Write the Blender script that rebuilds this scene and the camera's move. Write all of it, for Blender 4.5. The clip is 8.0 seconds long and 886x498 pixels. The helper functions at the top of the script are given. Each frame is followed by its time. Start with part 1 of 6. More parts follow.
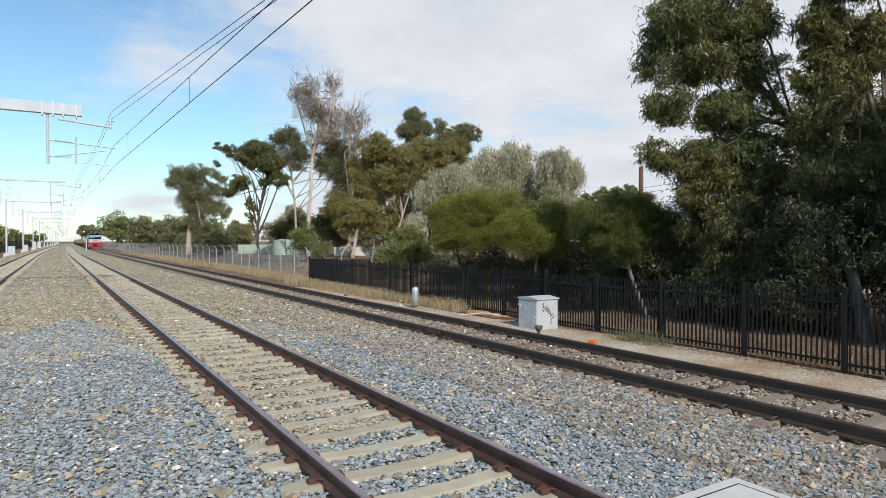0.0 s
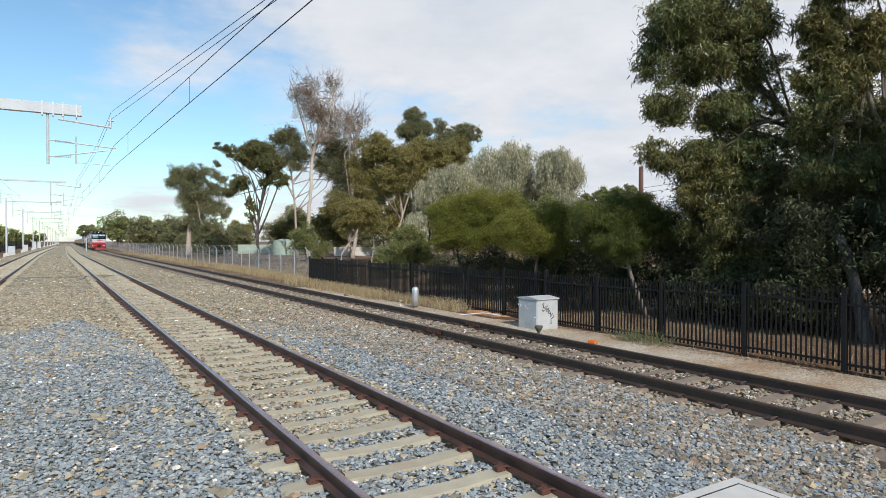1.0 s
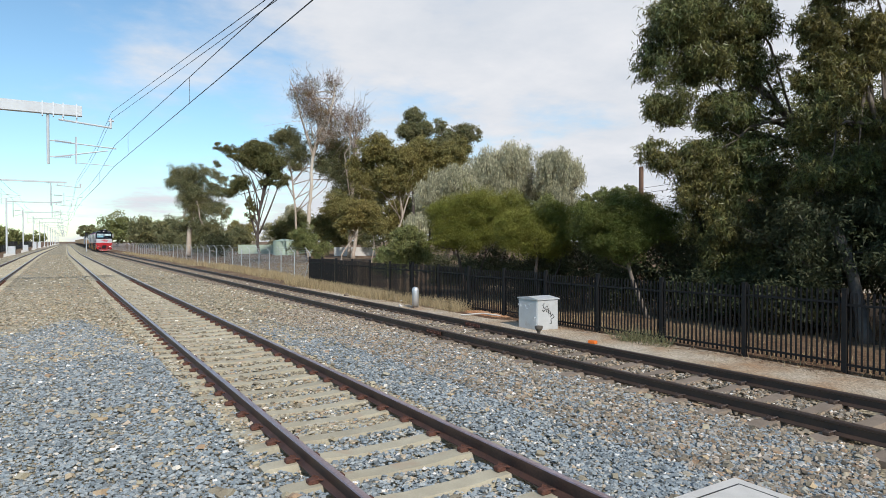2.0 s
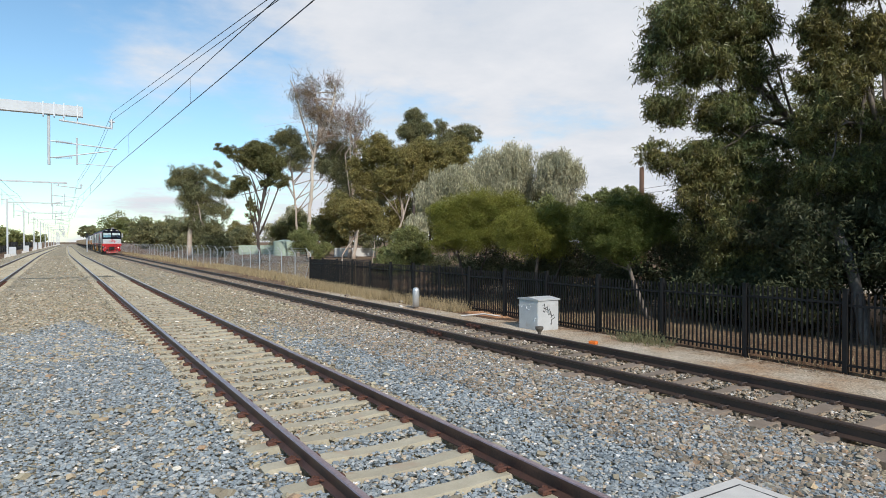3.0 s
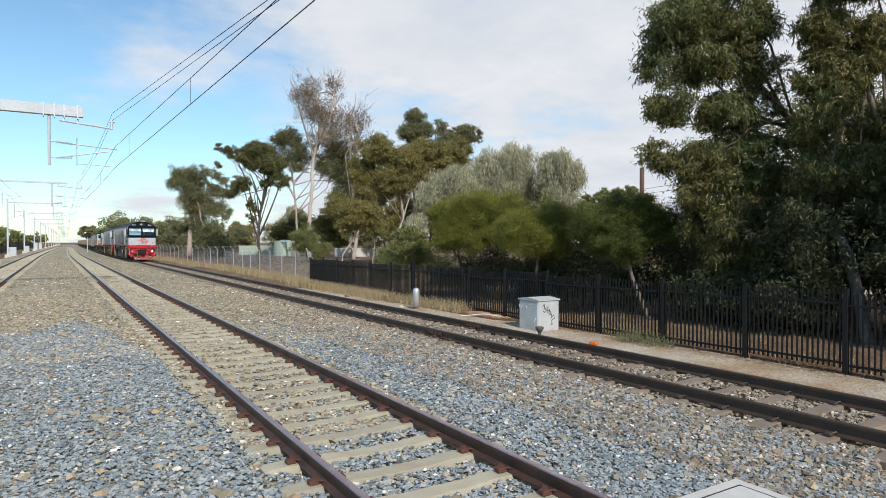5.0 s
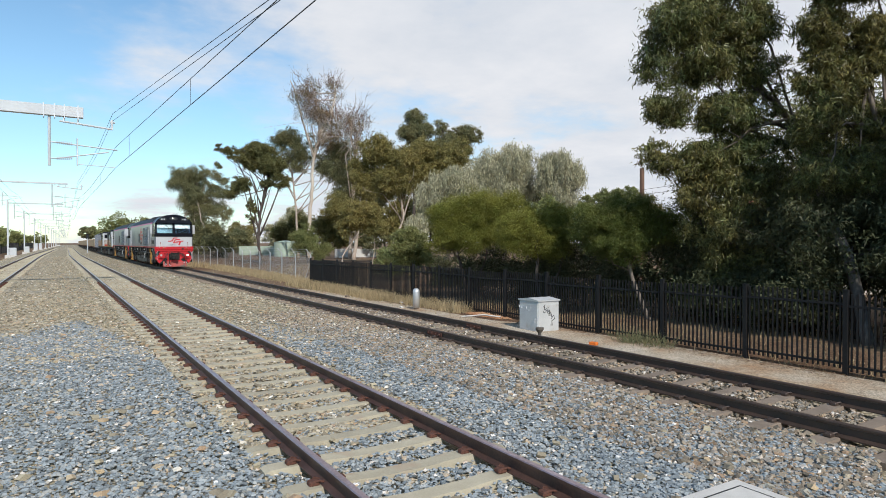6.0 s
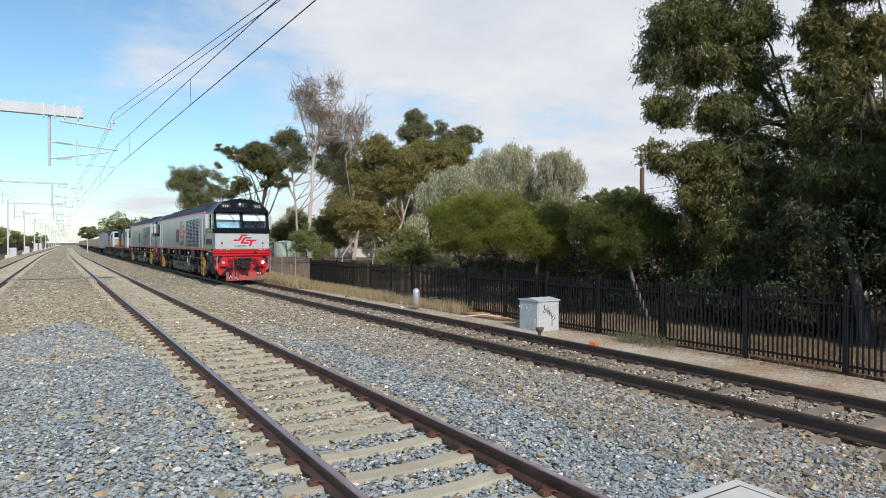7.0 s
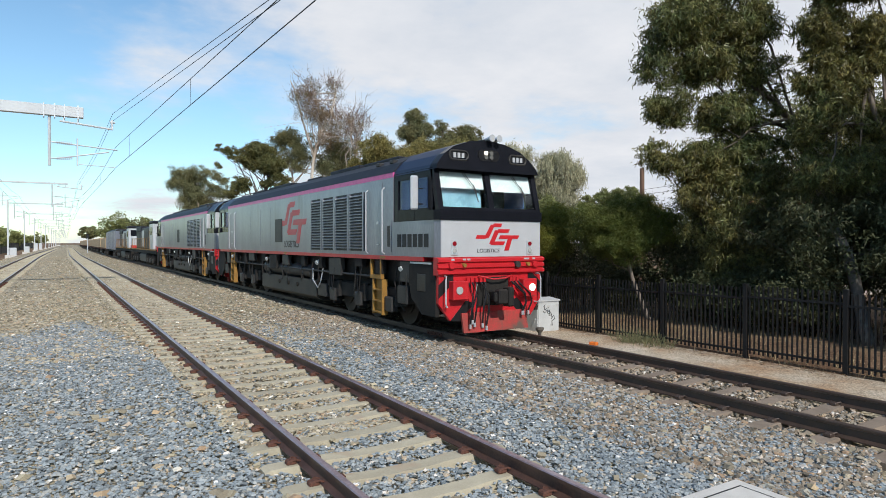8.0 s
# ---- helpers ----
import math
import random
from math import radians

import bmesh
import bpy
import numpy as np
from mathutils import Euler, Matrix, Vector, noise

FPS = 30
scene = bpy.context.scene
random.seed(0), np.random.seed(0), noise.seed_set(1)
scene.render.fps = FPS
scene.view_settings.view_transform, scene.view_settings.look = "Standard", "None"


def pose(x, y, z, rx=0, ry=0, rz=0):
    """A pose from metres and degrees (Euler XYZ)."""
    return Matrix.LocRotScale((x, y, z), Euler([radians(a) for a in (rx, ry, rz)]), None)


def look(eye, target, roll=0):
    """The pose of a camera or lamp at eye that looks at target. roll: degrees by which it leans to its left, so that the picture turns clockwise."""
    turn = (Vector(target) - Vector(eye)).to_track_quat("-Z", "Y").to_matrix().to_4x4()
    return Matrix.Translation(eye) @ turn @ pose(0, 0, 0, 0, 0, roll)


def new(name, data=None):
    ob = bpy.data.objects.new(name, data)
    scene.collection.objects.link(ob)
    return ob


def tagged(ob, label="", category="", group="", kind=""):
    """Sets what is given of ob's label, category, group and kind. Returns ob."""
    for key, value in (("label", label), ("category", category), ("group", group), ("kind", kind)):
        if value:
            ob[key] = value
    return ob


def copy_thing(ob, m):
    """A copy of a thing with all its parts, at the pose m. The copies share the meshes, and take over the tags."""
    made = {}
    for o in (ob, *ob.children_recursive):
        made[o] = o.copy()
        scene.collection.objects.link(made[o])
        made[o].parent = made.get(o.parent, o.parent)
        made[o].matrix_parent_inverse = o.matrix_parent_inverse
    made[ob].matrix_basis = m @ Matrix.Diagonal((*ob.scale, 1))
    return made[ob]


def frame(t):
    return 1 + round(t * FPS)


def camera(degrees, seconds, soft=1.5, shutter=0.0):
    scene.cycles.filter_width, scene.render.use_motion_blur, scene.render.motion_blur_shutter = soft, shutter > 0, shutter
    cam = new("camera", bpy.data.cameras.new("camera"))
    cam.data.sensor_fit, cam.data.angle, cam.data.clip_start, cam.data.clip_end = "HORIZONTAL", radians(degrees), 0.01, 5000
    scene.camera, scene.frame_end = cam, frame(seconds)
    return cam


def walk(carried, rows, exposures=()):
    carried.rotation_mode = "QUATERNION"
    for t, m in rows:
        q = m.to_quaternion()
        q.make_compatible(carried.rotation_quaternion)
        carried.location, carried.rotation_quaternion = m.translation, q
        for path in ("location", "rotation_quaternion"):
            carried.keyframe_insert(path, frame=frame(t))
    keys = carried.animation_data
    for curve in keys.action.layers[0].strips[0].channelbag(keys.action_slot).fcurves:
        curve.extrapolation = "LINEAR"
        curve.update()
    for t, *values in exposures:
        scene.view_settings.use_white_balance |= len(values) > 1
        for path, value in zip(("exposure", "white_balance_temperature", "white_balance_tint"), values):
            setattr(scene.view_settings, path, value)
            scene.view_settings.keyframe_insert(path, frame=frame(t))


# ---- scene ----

# ---- camera ----
EYE = (0.0, 0.0, 2.25)
YAW, PITCH = 32.0, -0.727
cam = camera(70.75, 8.0, soft=0.6)


def cam_pose(dx, dy):
    return pose(*EYE, 90 + PITCH + dy, 0, -YAW + dx)


walk(cam, [(0.0, cam_pose(0, 0)), (1.5, cam_pose(0.0, 0.0)), (3.0, cam_pose(0.06, 0.07)), (4.5, cam_pose(0.075, 0.075)),
           (6.0, cam_pose(0.085, 0.15)), (8.0, cam_pose(0.09, 0.15))])

# ---- light ----
SUN = Vector((-0.15, -0.78, 0.61)).normalized()
world = bpy.data.worlds.new("sky")
scene.world = world
world.use_nodes = True


def sky_world():
    nt = world.node_tree
    nt.nodes.clear()
    N, L = nt.nodes.new, nt.links.new
    out, bg = N("ShaderNodeOutputWorld"), N("ShaderNodeBackground")
    sky = N("ShaderNodeTexSky")
    sky.sky_type, sky.sun_disc = "NISHITA", False
    sky.sun_elevation = math.asin(SUN.z)
    sky.sun_rotation = math.atan2(SUN.x, SUN.y)
    sky.air_density, sky.dust_density, sky.ozone_density = 1.0, 0.0, 1.2
    co = N("ShaderNodeTexCoord")
    sep, plane = N("ShaderNodeSeparateXYZ"), N("ShaderNodeCombineXYZ")
    L(co.outputs["Generated"], sep.inputs[0])
    up = N("ShaderNodeMath")
    up.operation = "ADD"
    up.inputs[1].default_value = 0.16
    L(sep.outputs["Z"], up.inputs[0])
    for i, axis in enumerate("XY"):
        d = N("ShaderNodeMath")
        d.operation = "DIVIDE"
        L(sep.outputs[axis], d.inputs[0])
        L(up.outputs[0], d.inputs[1])
        L(d.outputs[0], plane.inputs[i])
    big, fine = N("ShaderNodeTexNoise"), N("ShaderNodeTexNoise")
    for n, s, det, r in ((big, 0.62, 6, 0.55), (fine, 2.3, 8, 0.6)):
        n.inputs["Scale"].default_value, n.inputs["Detail"].default_value, n.inputs["Roughness"].default_value = s, det, r
        L(plane.outputs[0], n.inputs["Vector"])
    # cloud cover grows towards +x
    side = N("ShaderNodeMapRange")
    side.inputs["From Min"].default_value, side.inputs["From Max"].default_value = -0.08, 0.58
    side.inputs["To Min"].default_value, side.inputs["To Max"].default_value = -0.21, 0.18
    L(sep.outputs["X"], side.inputs["Value"])
    low = N("ShaderNodeMapRange")
    low.inputs["From Min"].default_value, low.inputs["From Max"].default_value = 0.0, 0.16
    low.inputs["To Min"].default_value, low.inputs["To Max"].default_value = 0.12, 0.0
    L(sep.outputs["Z"], low.inputs["Value"])
    both = N("ShaderNodeMath")
    L(side.outputs[0], both.inputs[0])
    L(low.outputs[0], both.inputs[1])
    a, b = N("ShaderNodeMath"), N("ShaderNodeMath")
    a.operation, b.operation = "MULTIPLY_ADD", "ADD"
    a.inputs[1].default_value = 0.35
    L(fine.outputs[0], a.inputs[0])
    L(big.outputs[0], a.inputs[2])
    L(a.outputs[0], b.inputs[0])
    L(both.outputs[0], b.inputs[1])
    ramp = N("ShaderNodeValToRGB")
    ramp.color_ramp.elements[0].position, ramp.color_ramp.elements[1].position = 0.56, 0.80
    ramp.color_ramp.interpolation = "EASE"
    L(b.outputs[0], ramp.inputs[0])
    # cloud tone: white with soft grey undersides
    tone = N("ShaderNodeValToRGB")
    tone.color_ramp.elements[0].position, tone.color_ramp.elements[1].position = 0.35, 0.68
    tone.color_ramp.elements[0].color, tone.color_ramp.elements[1].color = (0.78, 0.83, 0.91, 1), (0.93, 0.95, 1.0, 1)
    L(fine.outputs[0], tone.inputs[0])
    gain = N("ShaderNodeVectorMath")
    gain.operation = "SCALE"
    gain.inputs["Scale"].default_value = CLOUD
    L(tone.outputs[0], gain.inputs[0])
    mix = N("ShaderNodeMix")
    mix.data_type = "RGBA"
    L(ramp.outputs[0], mix.inputs["Factor"])
    tint = N("ShaderNodeVectorMath")
    tint.operation = "MULTIPLY"
    tint.inputs[1].default_value = (0.88, 1.07, 1.10)
    L(sky.outputs[0], tint.inputs[0])
    # a little less glare low over the horizon
    haze, dim = N("ShaderNodeMapRange"), N("ShaderNodeVectorMath")
    haze.inputs["From Min"].default_value, haze.inputs["From Max"].default_value = 0.0, 0.22
    haze.inputs["To Min"].default_value, haze.inputs["To Max"].default_value = 0.80, 1.0
    L(sep.outputs["Z"], haze.inputs["Value"])
    dim.operation = "SCALE"
    L(tint.outputs[0], dim.inputs[0])
    L(haze.outputs[0], dim.inputs["Scale"])
    L(dim.outputs[0], mix.inputs["A"])
    L(gain.outputs[0], mix.inputs["B"])
    L(mix.outputs["Result"], bg.inputs["Color"])
    bg.inputs["Strength"].default_value = 0.14
    L(bg.outputs[0], out.inputs["Surface"])


CLOUD = 6.25
sky_world()
sun = new("sun", bpy.data.lights.new("sun", "SUN"))
sun.data.energy, sun.data.angle, sun.data.color = 4.0, radians(0.6), (1.0, 0.95, 0.88)
sun.matrix_world = look(SUN * 60, (0, 0, 0))
scene.view_settings.exposure = 0.0


# ---- materials ----
def material(name, base, rough=0.6, metal=0.0, other=None, scale=6.0, fine=60.0, mix=0.5, bump=0.15, depth=0.01, island=0.0, per_object=0.0,
             coords="Object", spec=0.5, stain=None, translucent=0.0, stretch=None):
    """A surface: base to other by coarse and fine noise, bump from the fine one, brightness varied by island or object."""
    m = bpy.data.materials.new(name)
    m.use_nodes = True
    nt = m.node_tree
    N, L = nt.nodes.new, nt.links.new
    b = nt.nodes["Principled BSDF"]
    b.inputs["Roughness"].default_value, b.inputs["Metallic"].default_value = rough, metal
    b.inputs["Specular IOR Level"].default_value = spec
    other = other or tuple(c * 0.72 for c in base)
    co = N("ShaderNodeTexCoord")
    src = N("ShaderNodeNewGeometry").outputs["Position"] if coords == "World" else co.outputs[coords]
    if stretch:
        mp = N("ShaderNodeMapping")
        mp.inputs["Scale"].default_value = stretch
        L(src, mp.inputs[0])
        src = mp.outputs[0]
    n1, n2 = N("ShaderNodeTexNoise"), N("ShaderNodeTexNoise")
    for n, s in ((n1, scale), (n2, fine)):
        n.inputs["Scale"].default_value, n.inputs["Detail"].default_value = s, 4
        L(src, n.inputs["Vector"])
    add = N("ShaderNodeMath")
    add.operation = "ADD"
    L(n1.outputs[0], add.inputs[0])
    L(n2.outputs[0], add.inputs[1])
    mr = N("ShaderNodeMapRange")
    mr.inputs["From Min"].default_value, mr.inputs["From Max"].default_value = 0.72, 1.28
    mr.inputs["To Max"].default_value = mix * 2
    L(add.outputs[0], mr.inputs["Value"])
    mx = N("ShaderNodeMix")
    mx.data_type = "RGBA"
    mx.inputs["A"].default_value, mx.inputs["B"].default_value = (*base, 1), (*other, 1)
    L(mr.outputs[0], mx.inputs["Factor"])
    colour = mx.outputs["Result"]
    if stain:
        n3, rp, mx3 = N("ShaderNodeTexNoise"), N("ShaderNodeValToRGB"), N("ShaderNodeMix")
        n3.inputs["Scale"].default_value, n3.inputs["Detail"].default_value = stain[1], 6
        L(src, n3.inputs["Vector"])
        rp.color_ramp.elements[0].position, rp.color_ramp.elements[1].position = stain[2], stain[2] + 0.12
        mx3.data_type = "RGBA"
        L(n3.outputs[0], rp.inputs[0])
        L(rp.outputs[0], mx3.inputs["Factor"])
        L(colour, mx3.inputs["A"])
        mx3.inputs["B"].default_value = (*stain[0], 1)
        colour = mx3.outputs["Result"]
    if island or per_object:
        hsv, r = N("ShaderNodeHueSaturation"), N("ShaderNodeMapRange")
        rnd = N("ShaderNodeNewGeometry").outputs["Random Per Island"] if island else N("ShaderNodeObjectInfo").outputs["Random"]
        k = island or per_object
        r.inputs["To Min"].default_value, r.inputs["To Max"].default_value = 1 - k, 1 + k
        L(rnd, r.inputs["Value"])
        L(r.outputs[0], hsv.inputs["Value"])
        L(colour, hsv.inputs["Color"])
        colour = hsv.outputs["Color"]
    L(colour, b.inputs["Base Color"])
    if bump:
        bp = N("ShaderNodeBump")
        bp.inputs["Strength"].default_value, bp.inputs["Distance"].default_value = bump, depth
        L(n2.outputs[0], bp.inputs["Height"])
        L(bp.outputs[0], b.inputs["Normal"])
    if translucent:
        tr, ms = N("ShaderNodeBsdfTranslucent"), N("ShaderNodeMixShader")
        L(colour, tr.inputs["Color"])
        ms.inputs[0].default_value = translucent
        L(b.outputs[0], ms.inputs[1])
        L(tr.outputs[0], ms.inputs[2])
        L(ms.outputs[0], nt.nodes["Material Output"].inputs["Surface"])
    return m


def glow(name, colour, strength):
    m = bpy.data.materials.new(name)
    m.use_nodes = True
    b = m.node_tree.nodes["Principled BSDF"]
    b.inputs["Base Color"].default_value = (*colour, 1)
    b.inputs["Emission Color"].default_value, b.inputs["Emission Strength"].default_value = (*colour, 1), strength
    return m


def stone_material(name, ramp_stops, rough=0.85):
    """Crushed stone: one colour per stone from a ramp, speckle inside it."""
    m = bpy.data.materials.new(name)
    m.use_nodes = True
    nt = m.node_tree
    N, L = nt.nodes.new, nt.links.new
    b = nt.nodes["Principled BSDF"]
    b.inputs["Roughness"].default_value = rough
    geo, ramp, n, mx = N("ShaderNodeNewGeometry"), N("ShaderNodeValToRGB"), N("ShaderNodeTexNoise"), N("ShaderNodeMix")
    els = ramp.color_ramp.elements
    while len(els) < len(ramp_stops):
        els.new(0.5)
    for e, (p, c) in zip(els, ramp_stops):
        e.position, e.color = p, (*c, 1)
    L(geo.outputs["Random Per Island"], ramp.inputs[0])
    n.inputs["Scale"].default_value = 90
    L(geo.outputs["Position"], n.inputs["Vector"])
    mx.data_type, mx.blend_type = "RGBA", "OVERLAY"
    mx.inputs["Factor"].default_value = 0.45
    L(ramp.outputs[0], mx.inputs["A"])
    L(n.outputs[0], mx.inputs["B"])
    L(mx.outputs["Result"], b.inputs["Base Color"])
    return m


GREY_STONES = [(0.0, (0.14, 0.155, 0.16)), (0.25, (0.20, 0.232, 0.248)), (0.5, (0.265, 0.302, 0.322)), (0.76, (0.33, 0.36, 0.37)),
               (0.90, (0.40, 0.39, 0.35)), (0.965, (0.48, 0.37, 0.25)), (1.0, (0.84, 0.83, 0.80))]
BROWN_STONES = [(0.0, (0.17, 0.145, 0.105)), (0.25, (0.29, 0.25, 0.175)), (0.5, (0.40, 0.345, 0.235)), (0.72, (0.37, 0.35, 0.295)),
                (0.85, (0.46, 0.35, 0.215)), (0.94, (0.36, 0.245, 0.155)), (1.0, (0.82, 0.78, 0.68))]
RUSTY_STONES = [(0.0, (0.10, 0.085, 0.065)), (0.25, (0.20, 0.165, 0.12)), (0.5, (0.32, 0.255, 0.18)), (0.72, (0.31, 0.285, 0.25)),
                (0.85, (0.40, 0.29, 0.185)), (0.93, (0.30, 0.195, 0.12)), (1.0, (0.78, 0.74, 0.67))]
M_rusty = stone_material("rust_stained_ballast", RUSTY_STONES)
M_grey = stone_material("grey_ballast", GREY_STONES)
M_brown = stone_material("brown_ballast", BROWN_STONES)


def ground_material(name, a, b_, c, coarse, cells, bump, depth):
    """Loose ground: patches of three tones, cells for pebbles."""
    m = bpy.data.materials.new(name)
    m.use_nodes = True
    nt = m.node_tree
    N, L = nt.nodes.new, nt.links.new
    b = nt.nodes["Principled BSDF"]
    b.inputs["Roughness"].default_value = 0.95
    b.inputs["Specular IOR Level"].default_value = 0.2
    pos = N("ShaderNodeNewGeometry").outputs["Position"]
    n1, v, n2 = N("ShaderNodeTexNoise"), N("ShaderNodeTexVoronoi"), N("ShaderNodeTexNoise")
    n1.inputs["Scale"].default_value, n1.inputs["Detail"].default_value, n1.inputs["Roughness"].default_value = coarse, 7, 0.6
    v.inputs["Scale"].default_value = cells
    n2.inputs["Scale"].default_value = coarse * 9
    for n in (n1, v, n2):
        L(pos, n.inputs["Vector"])
    ramp = N("ShaderNodeValToRGB")
    e = ramp.color_ramp.elements
    e.new(0.5)
    for el, p, col in zip(e, (0.36, 0.5, 0.64), (a, b_, c)):
        el.position, el.color = p, (*col, 1)
    L(n1.outputs[0], ramp.inputs[0])
    sp = N("ShaderNodeSeparateColor")
    L(v.outputs["Color"], sp.inputs[0])
    mr = N("ShaderNodeMapRange")
    mr.inputs["To Min"].default_value, mr.inputs["To Max"].default_value = 0.6, 1.4
    L(sp.outputs[0], mr.inputs["Value"])
    hsv = N("ShaderNodeHueSaturation")
    L(ramp.outputs[0], hsv.inputs["Color"])
    L(mr.outputs[0], hsv.inputs["Value"])
    L(hsv.outputs[0], b.inputs["Base Color"])
    bp = N("ShaderNodeBump")
    bp.inputs["Strength"].default_value, bp.inputs["Distance"].default_value = bump, depth
    L(v.outputs["Distance"], bp.inputs["Height"])
    bp.invert = True
    L(bp.outputs[0], b.inputs["Normal"])
    return m


M_bed = ground_material("ballast_ground", (0.285, 0.25, 0.18), (0.35, 0.30, 0.205), (0.30, 0.28, 0.23), 0.45, 22, 0.9, 0.03)
M_ground = ground_material("dry_earth", (0.13, 0.075, 0.045), (0.165, 0.105, 0.065), (0.22, 0.165, 0.10), 0.22, 14, 0.5, 0.02)
M_sand = ground_material("pale_sandy_gravel", (0.36, 0.23, 0.135), (0.43, 0.345, 0.25), (0.49, 0.425, 0.335), 0.55, 45, 0.5, 0.012)
M_rail = material("rusted_rail_steel", (0.13, 0.068, 0.05), 0.5, 0.3, (0.075, 0.042, 0.034), 5, 60, 0.6, 0.2, 0.002)
# worn head steel with its lilac sheen put into the colour
M_railtop = material("worn_rail_head_painted_sheen", (0.42, 0.34, 0.37), 0.32, 0.6, (0.28, 0.20, 0.20), 3, 40, 0.6, 0.05, 0.001)
M_darkrail = material("dark_oiled_rail_steel", (0.065, 0.048, 0.04), 0.5, 0.3, (0.095, 0.06, 0.045), 5, 60, 0.5, 0.2, 0.002)
M_clip = material("rusty_spring_clip", (0.14, 0.055, 0.035), 0.85, 0.1, (0.075, 0.032, 0.022), 30, 120, 0.6, 0.3, 0.002)
M_sleeper = material("weathered_concrete_sleeper", (0.45, 0.405, 0.30), 0.9, 0, (0.36, 0.32, 0.235), 4, 70, 0.6, 0.3, 0.004, per_object=0.12, coords="World", stain=((0.40, 0.31, 0.22), 2.2, 0.58))
M_sleeper2 = material("brown_stained_concrete_sleeper", (0.25, 0.195, 0.15), 0.9, 0, (0.18, 0.14, 0.105), 4, 70, 0.6, 0.3, 0.004, per_object=0.15, coords="World")
M_concrete = material("pale_concrete", (0.60, 0.58, 0.54), 0.85, 0, (0.50, 0.48, 0.45), 5, 90, 0.5, 0.2, 0.002)
M_galv = material("galvanised_steel", (0.62, 0.64, 0.66), 0.45, 0.5, (0.5, 0.52, 0.54), 4, 50, 0.5, 0.05, 0.001)
M_whitesteel = material("pale_painted_steel", (0.54, 0.57, 0.59), 0.45, 0.1, (0.46, 0.48, 0.50), 2, 30, 0.5, 0.03, 0.001)
M_wire = material("dark_copper_wire", (0.06, 0.06, 0.065), 0.5, 0.6)
M_insul = material("grey_porcelain", (0.45, 0.47, 0.5), 0.35, 0.0)
M_fence = material("black_powder_coated_steel", (0.009, 0.009, 0.010), 0.6, 0.0, (0.015, 0.015, 0.016), 6, 80, 0.5, 0.05, 0.001, spec=0.25)
M_cab = material("grey_painted_cabinet_steel", (0.56, 0.57, 0.57), 0.5, 0.1, (0.47, 0.48, 0.48), 4, 40, 0.5, 0.03, 0.001, stain=((0.42, 0.40, 0.37), 3.5, 0.62))
M_black = material("black_paint", (0.015, 0.015, 0.017), 0.35)
M_spray = material("black_spray_paint", (0.02, 0.02, 0.02), 0.6)
M_spraypale = material("pale_spray_paint", (0.72, 0.73, 0.75), 0.6)
M_clay = ground_material("orange_clay", (0.42, 0.19, 0.09), (0.46, 0.25, 0.13), (0.40, 0.28, 0.18), 1.2, 30, 0.5, 0.02)
M_orange = material("orange_plastic", (0.85, 0.20, 0.03), 0.4)
M_bark = material("grey_brown_bark", (0.11, 0.085, 0.07), 0.95, 0, (0.06, 0.047, 0.04), 3, 25, 0.7, 0.6, 0.02, stretch=(1, 1, 0.3))
M_palebark = material("pale_gum_bark", (0.52, 0.44, 0.36), 0.85, 0, (0.36, 0.28, 0.22), 1.2, 14, 0.7, 0.3, 0.01, stretch=(1, 1, 0.3))
M_greybark = material("grey_gum_bark", (0.20, 0.165, 0.135), 0.9, 0, (0.11, 0.09, 0.075), 2, 20, 0.7, 0.4, 0.01, stretch=(1, 1, 0.3))
M_whitebark = material("white_gum_bark", (0.66, 0.60, 0.51), 0.8, 0, (0.45, 0.36, 0.28), 1.2, 14, 0.6, 0.3, 0.01, stretch=(1, 1, 0.3))
M_twig = material("bare_twigs", (0.21, 0.13, 0.10), 0.95, 0)


def leaves(name, a, b_, k=0.35, rough=0.6):
    return material(name, a, rough, 0, b_, 0.35, 3.0, 0.6, 0, 0, island=k, coords="World", spec=0.3, translucent=0.24)


M_leaf_gum = leaves("dark_gum_leaves", (0.105, 0.135, 0.052), (0.18, 0.155, 0.055), 0.7, 0.36)
# leaf colour darkened to carry the shade under the gums
M_leaf_painted_shade = leaves("leaves_with_painted_shade", (0.055, 0.068, 0.032), (0.08, 0.08, 0.036), 0.5)
# darker copy of the wattle leaves, painting in the big gum's shadow
M_leaf_wattle_shaded = leaves("wattle_leaves_in_painted_shade", (0.085, 0.115, 0.025), (0.12, 0.13, 0.03))
M_leaf_far = leaves("olive_gum_leaves", (0.15, 0.165, 0.085), (0.21, 0.19, 0.085), 0.5, 0.5)
M_leaf_olive = leaves("dark_olive_leaves", (0.105, 0.118, 0.045), (0.16, 0.14, 0.05), 0.5, 0.5)
M_leaf_brown = leaves("bronze_olive_leaves", (0.27, 0.215, 0.07), (0.185, 0.175, 0.062), 0.5, 0.5)
M_leaf_dry = leaves("dry_reddish_leaves", (0.24, 0.145, 0.10), (0.18, 0.16, 0.075))
M_leaf_silver = leaves("silver_weeping_leaves", (0.46, 0.43, 0.29), (0.32, 0.31, 0.20), 0.5)
M_leaf_wattle = leaves("bright_green_wattle_leaves", (0.15, 0.165, 0.028), (0.22, 0.21, 0.04), 0.4)
M_leaf_mid = leaves("mid_green_leaves", (0.17, 0.20, 0.075), (0.23, 0.23, 0.085), 0.45)
M_litter = leaves("dry_brown_leaf_litter", (0.16, 0.085, 0.045), (0.24, 0.15, 0.085), 0.5)
M_grassdry = leaves("dry_straw_grass", (0.46, 0.36, 0.21), (0.36, 0.28, 0.16))
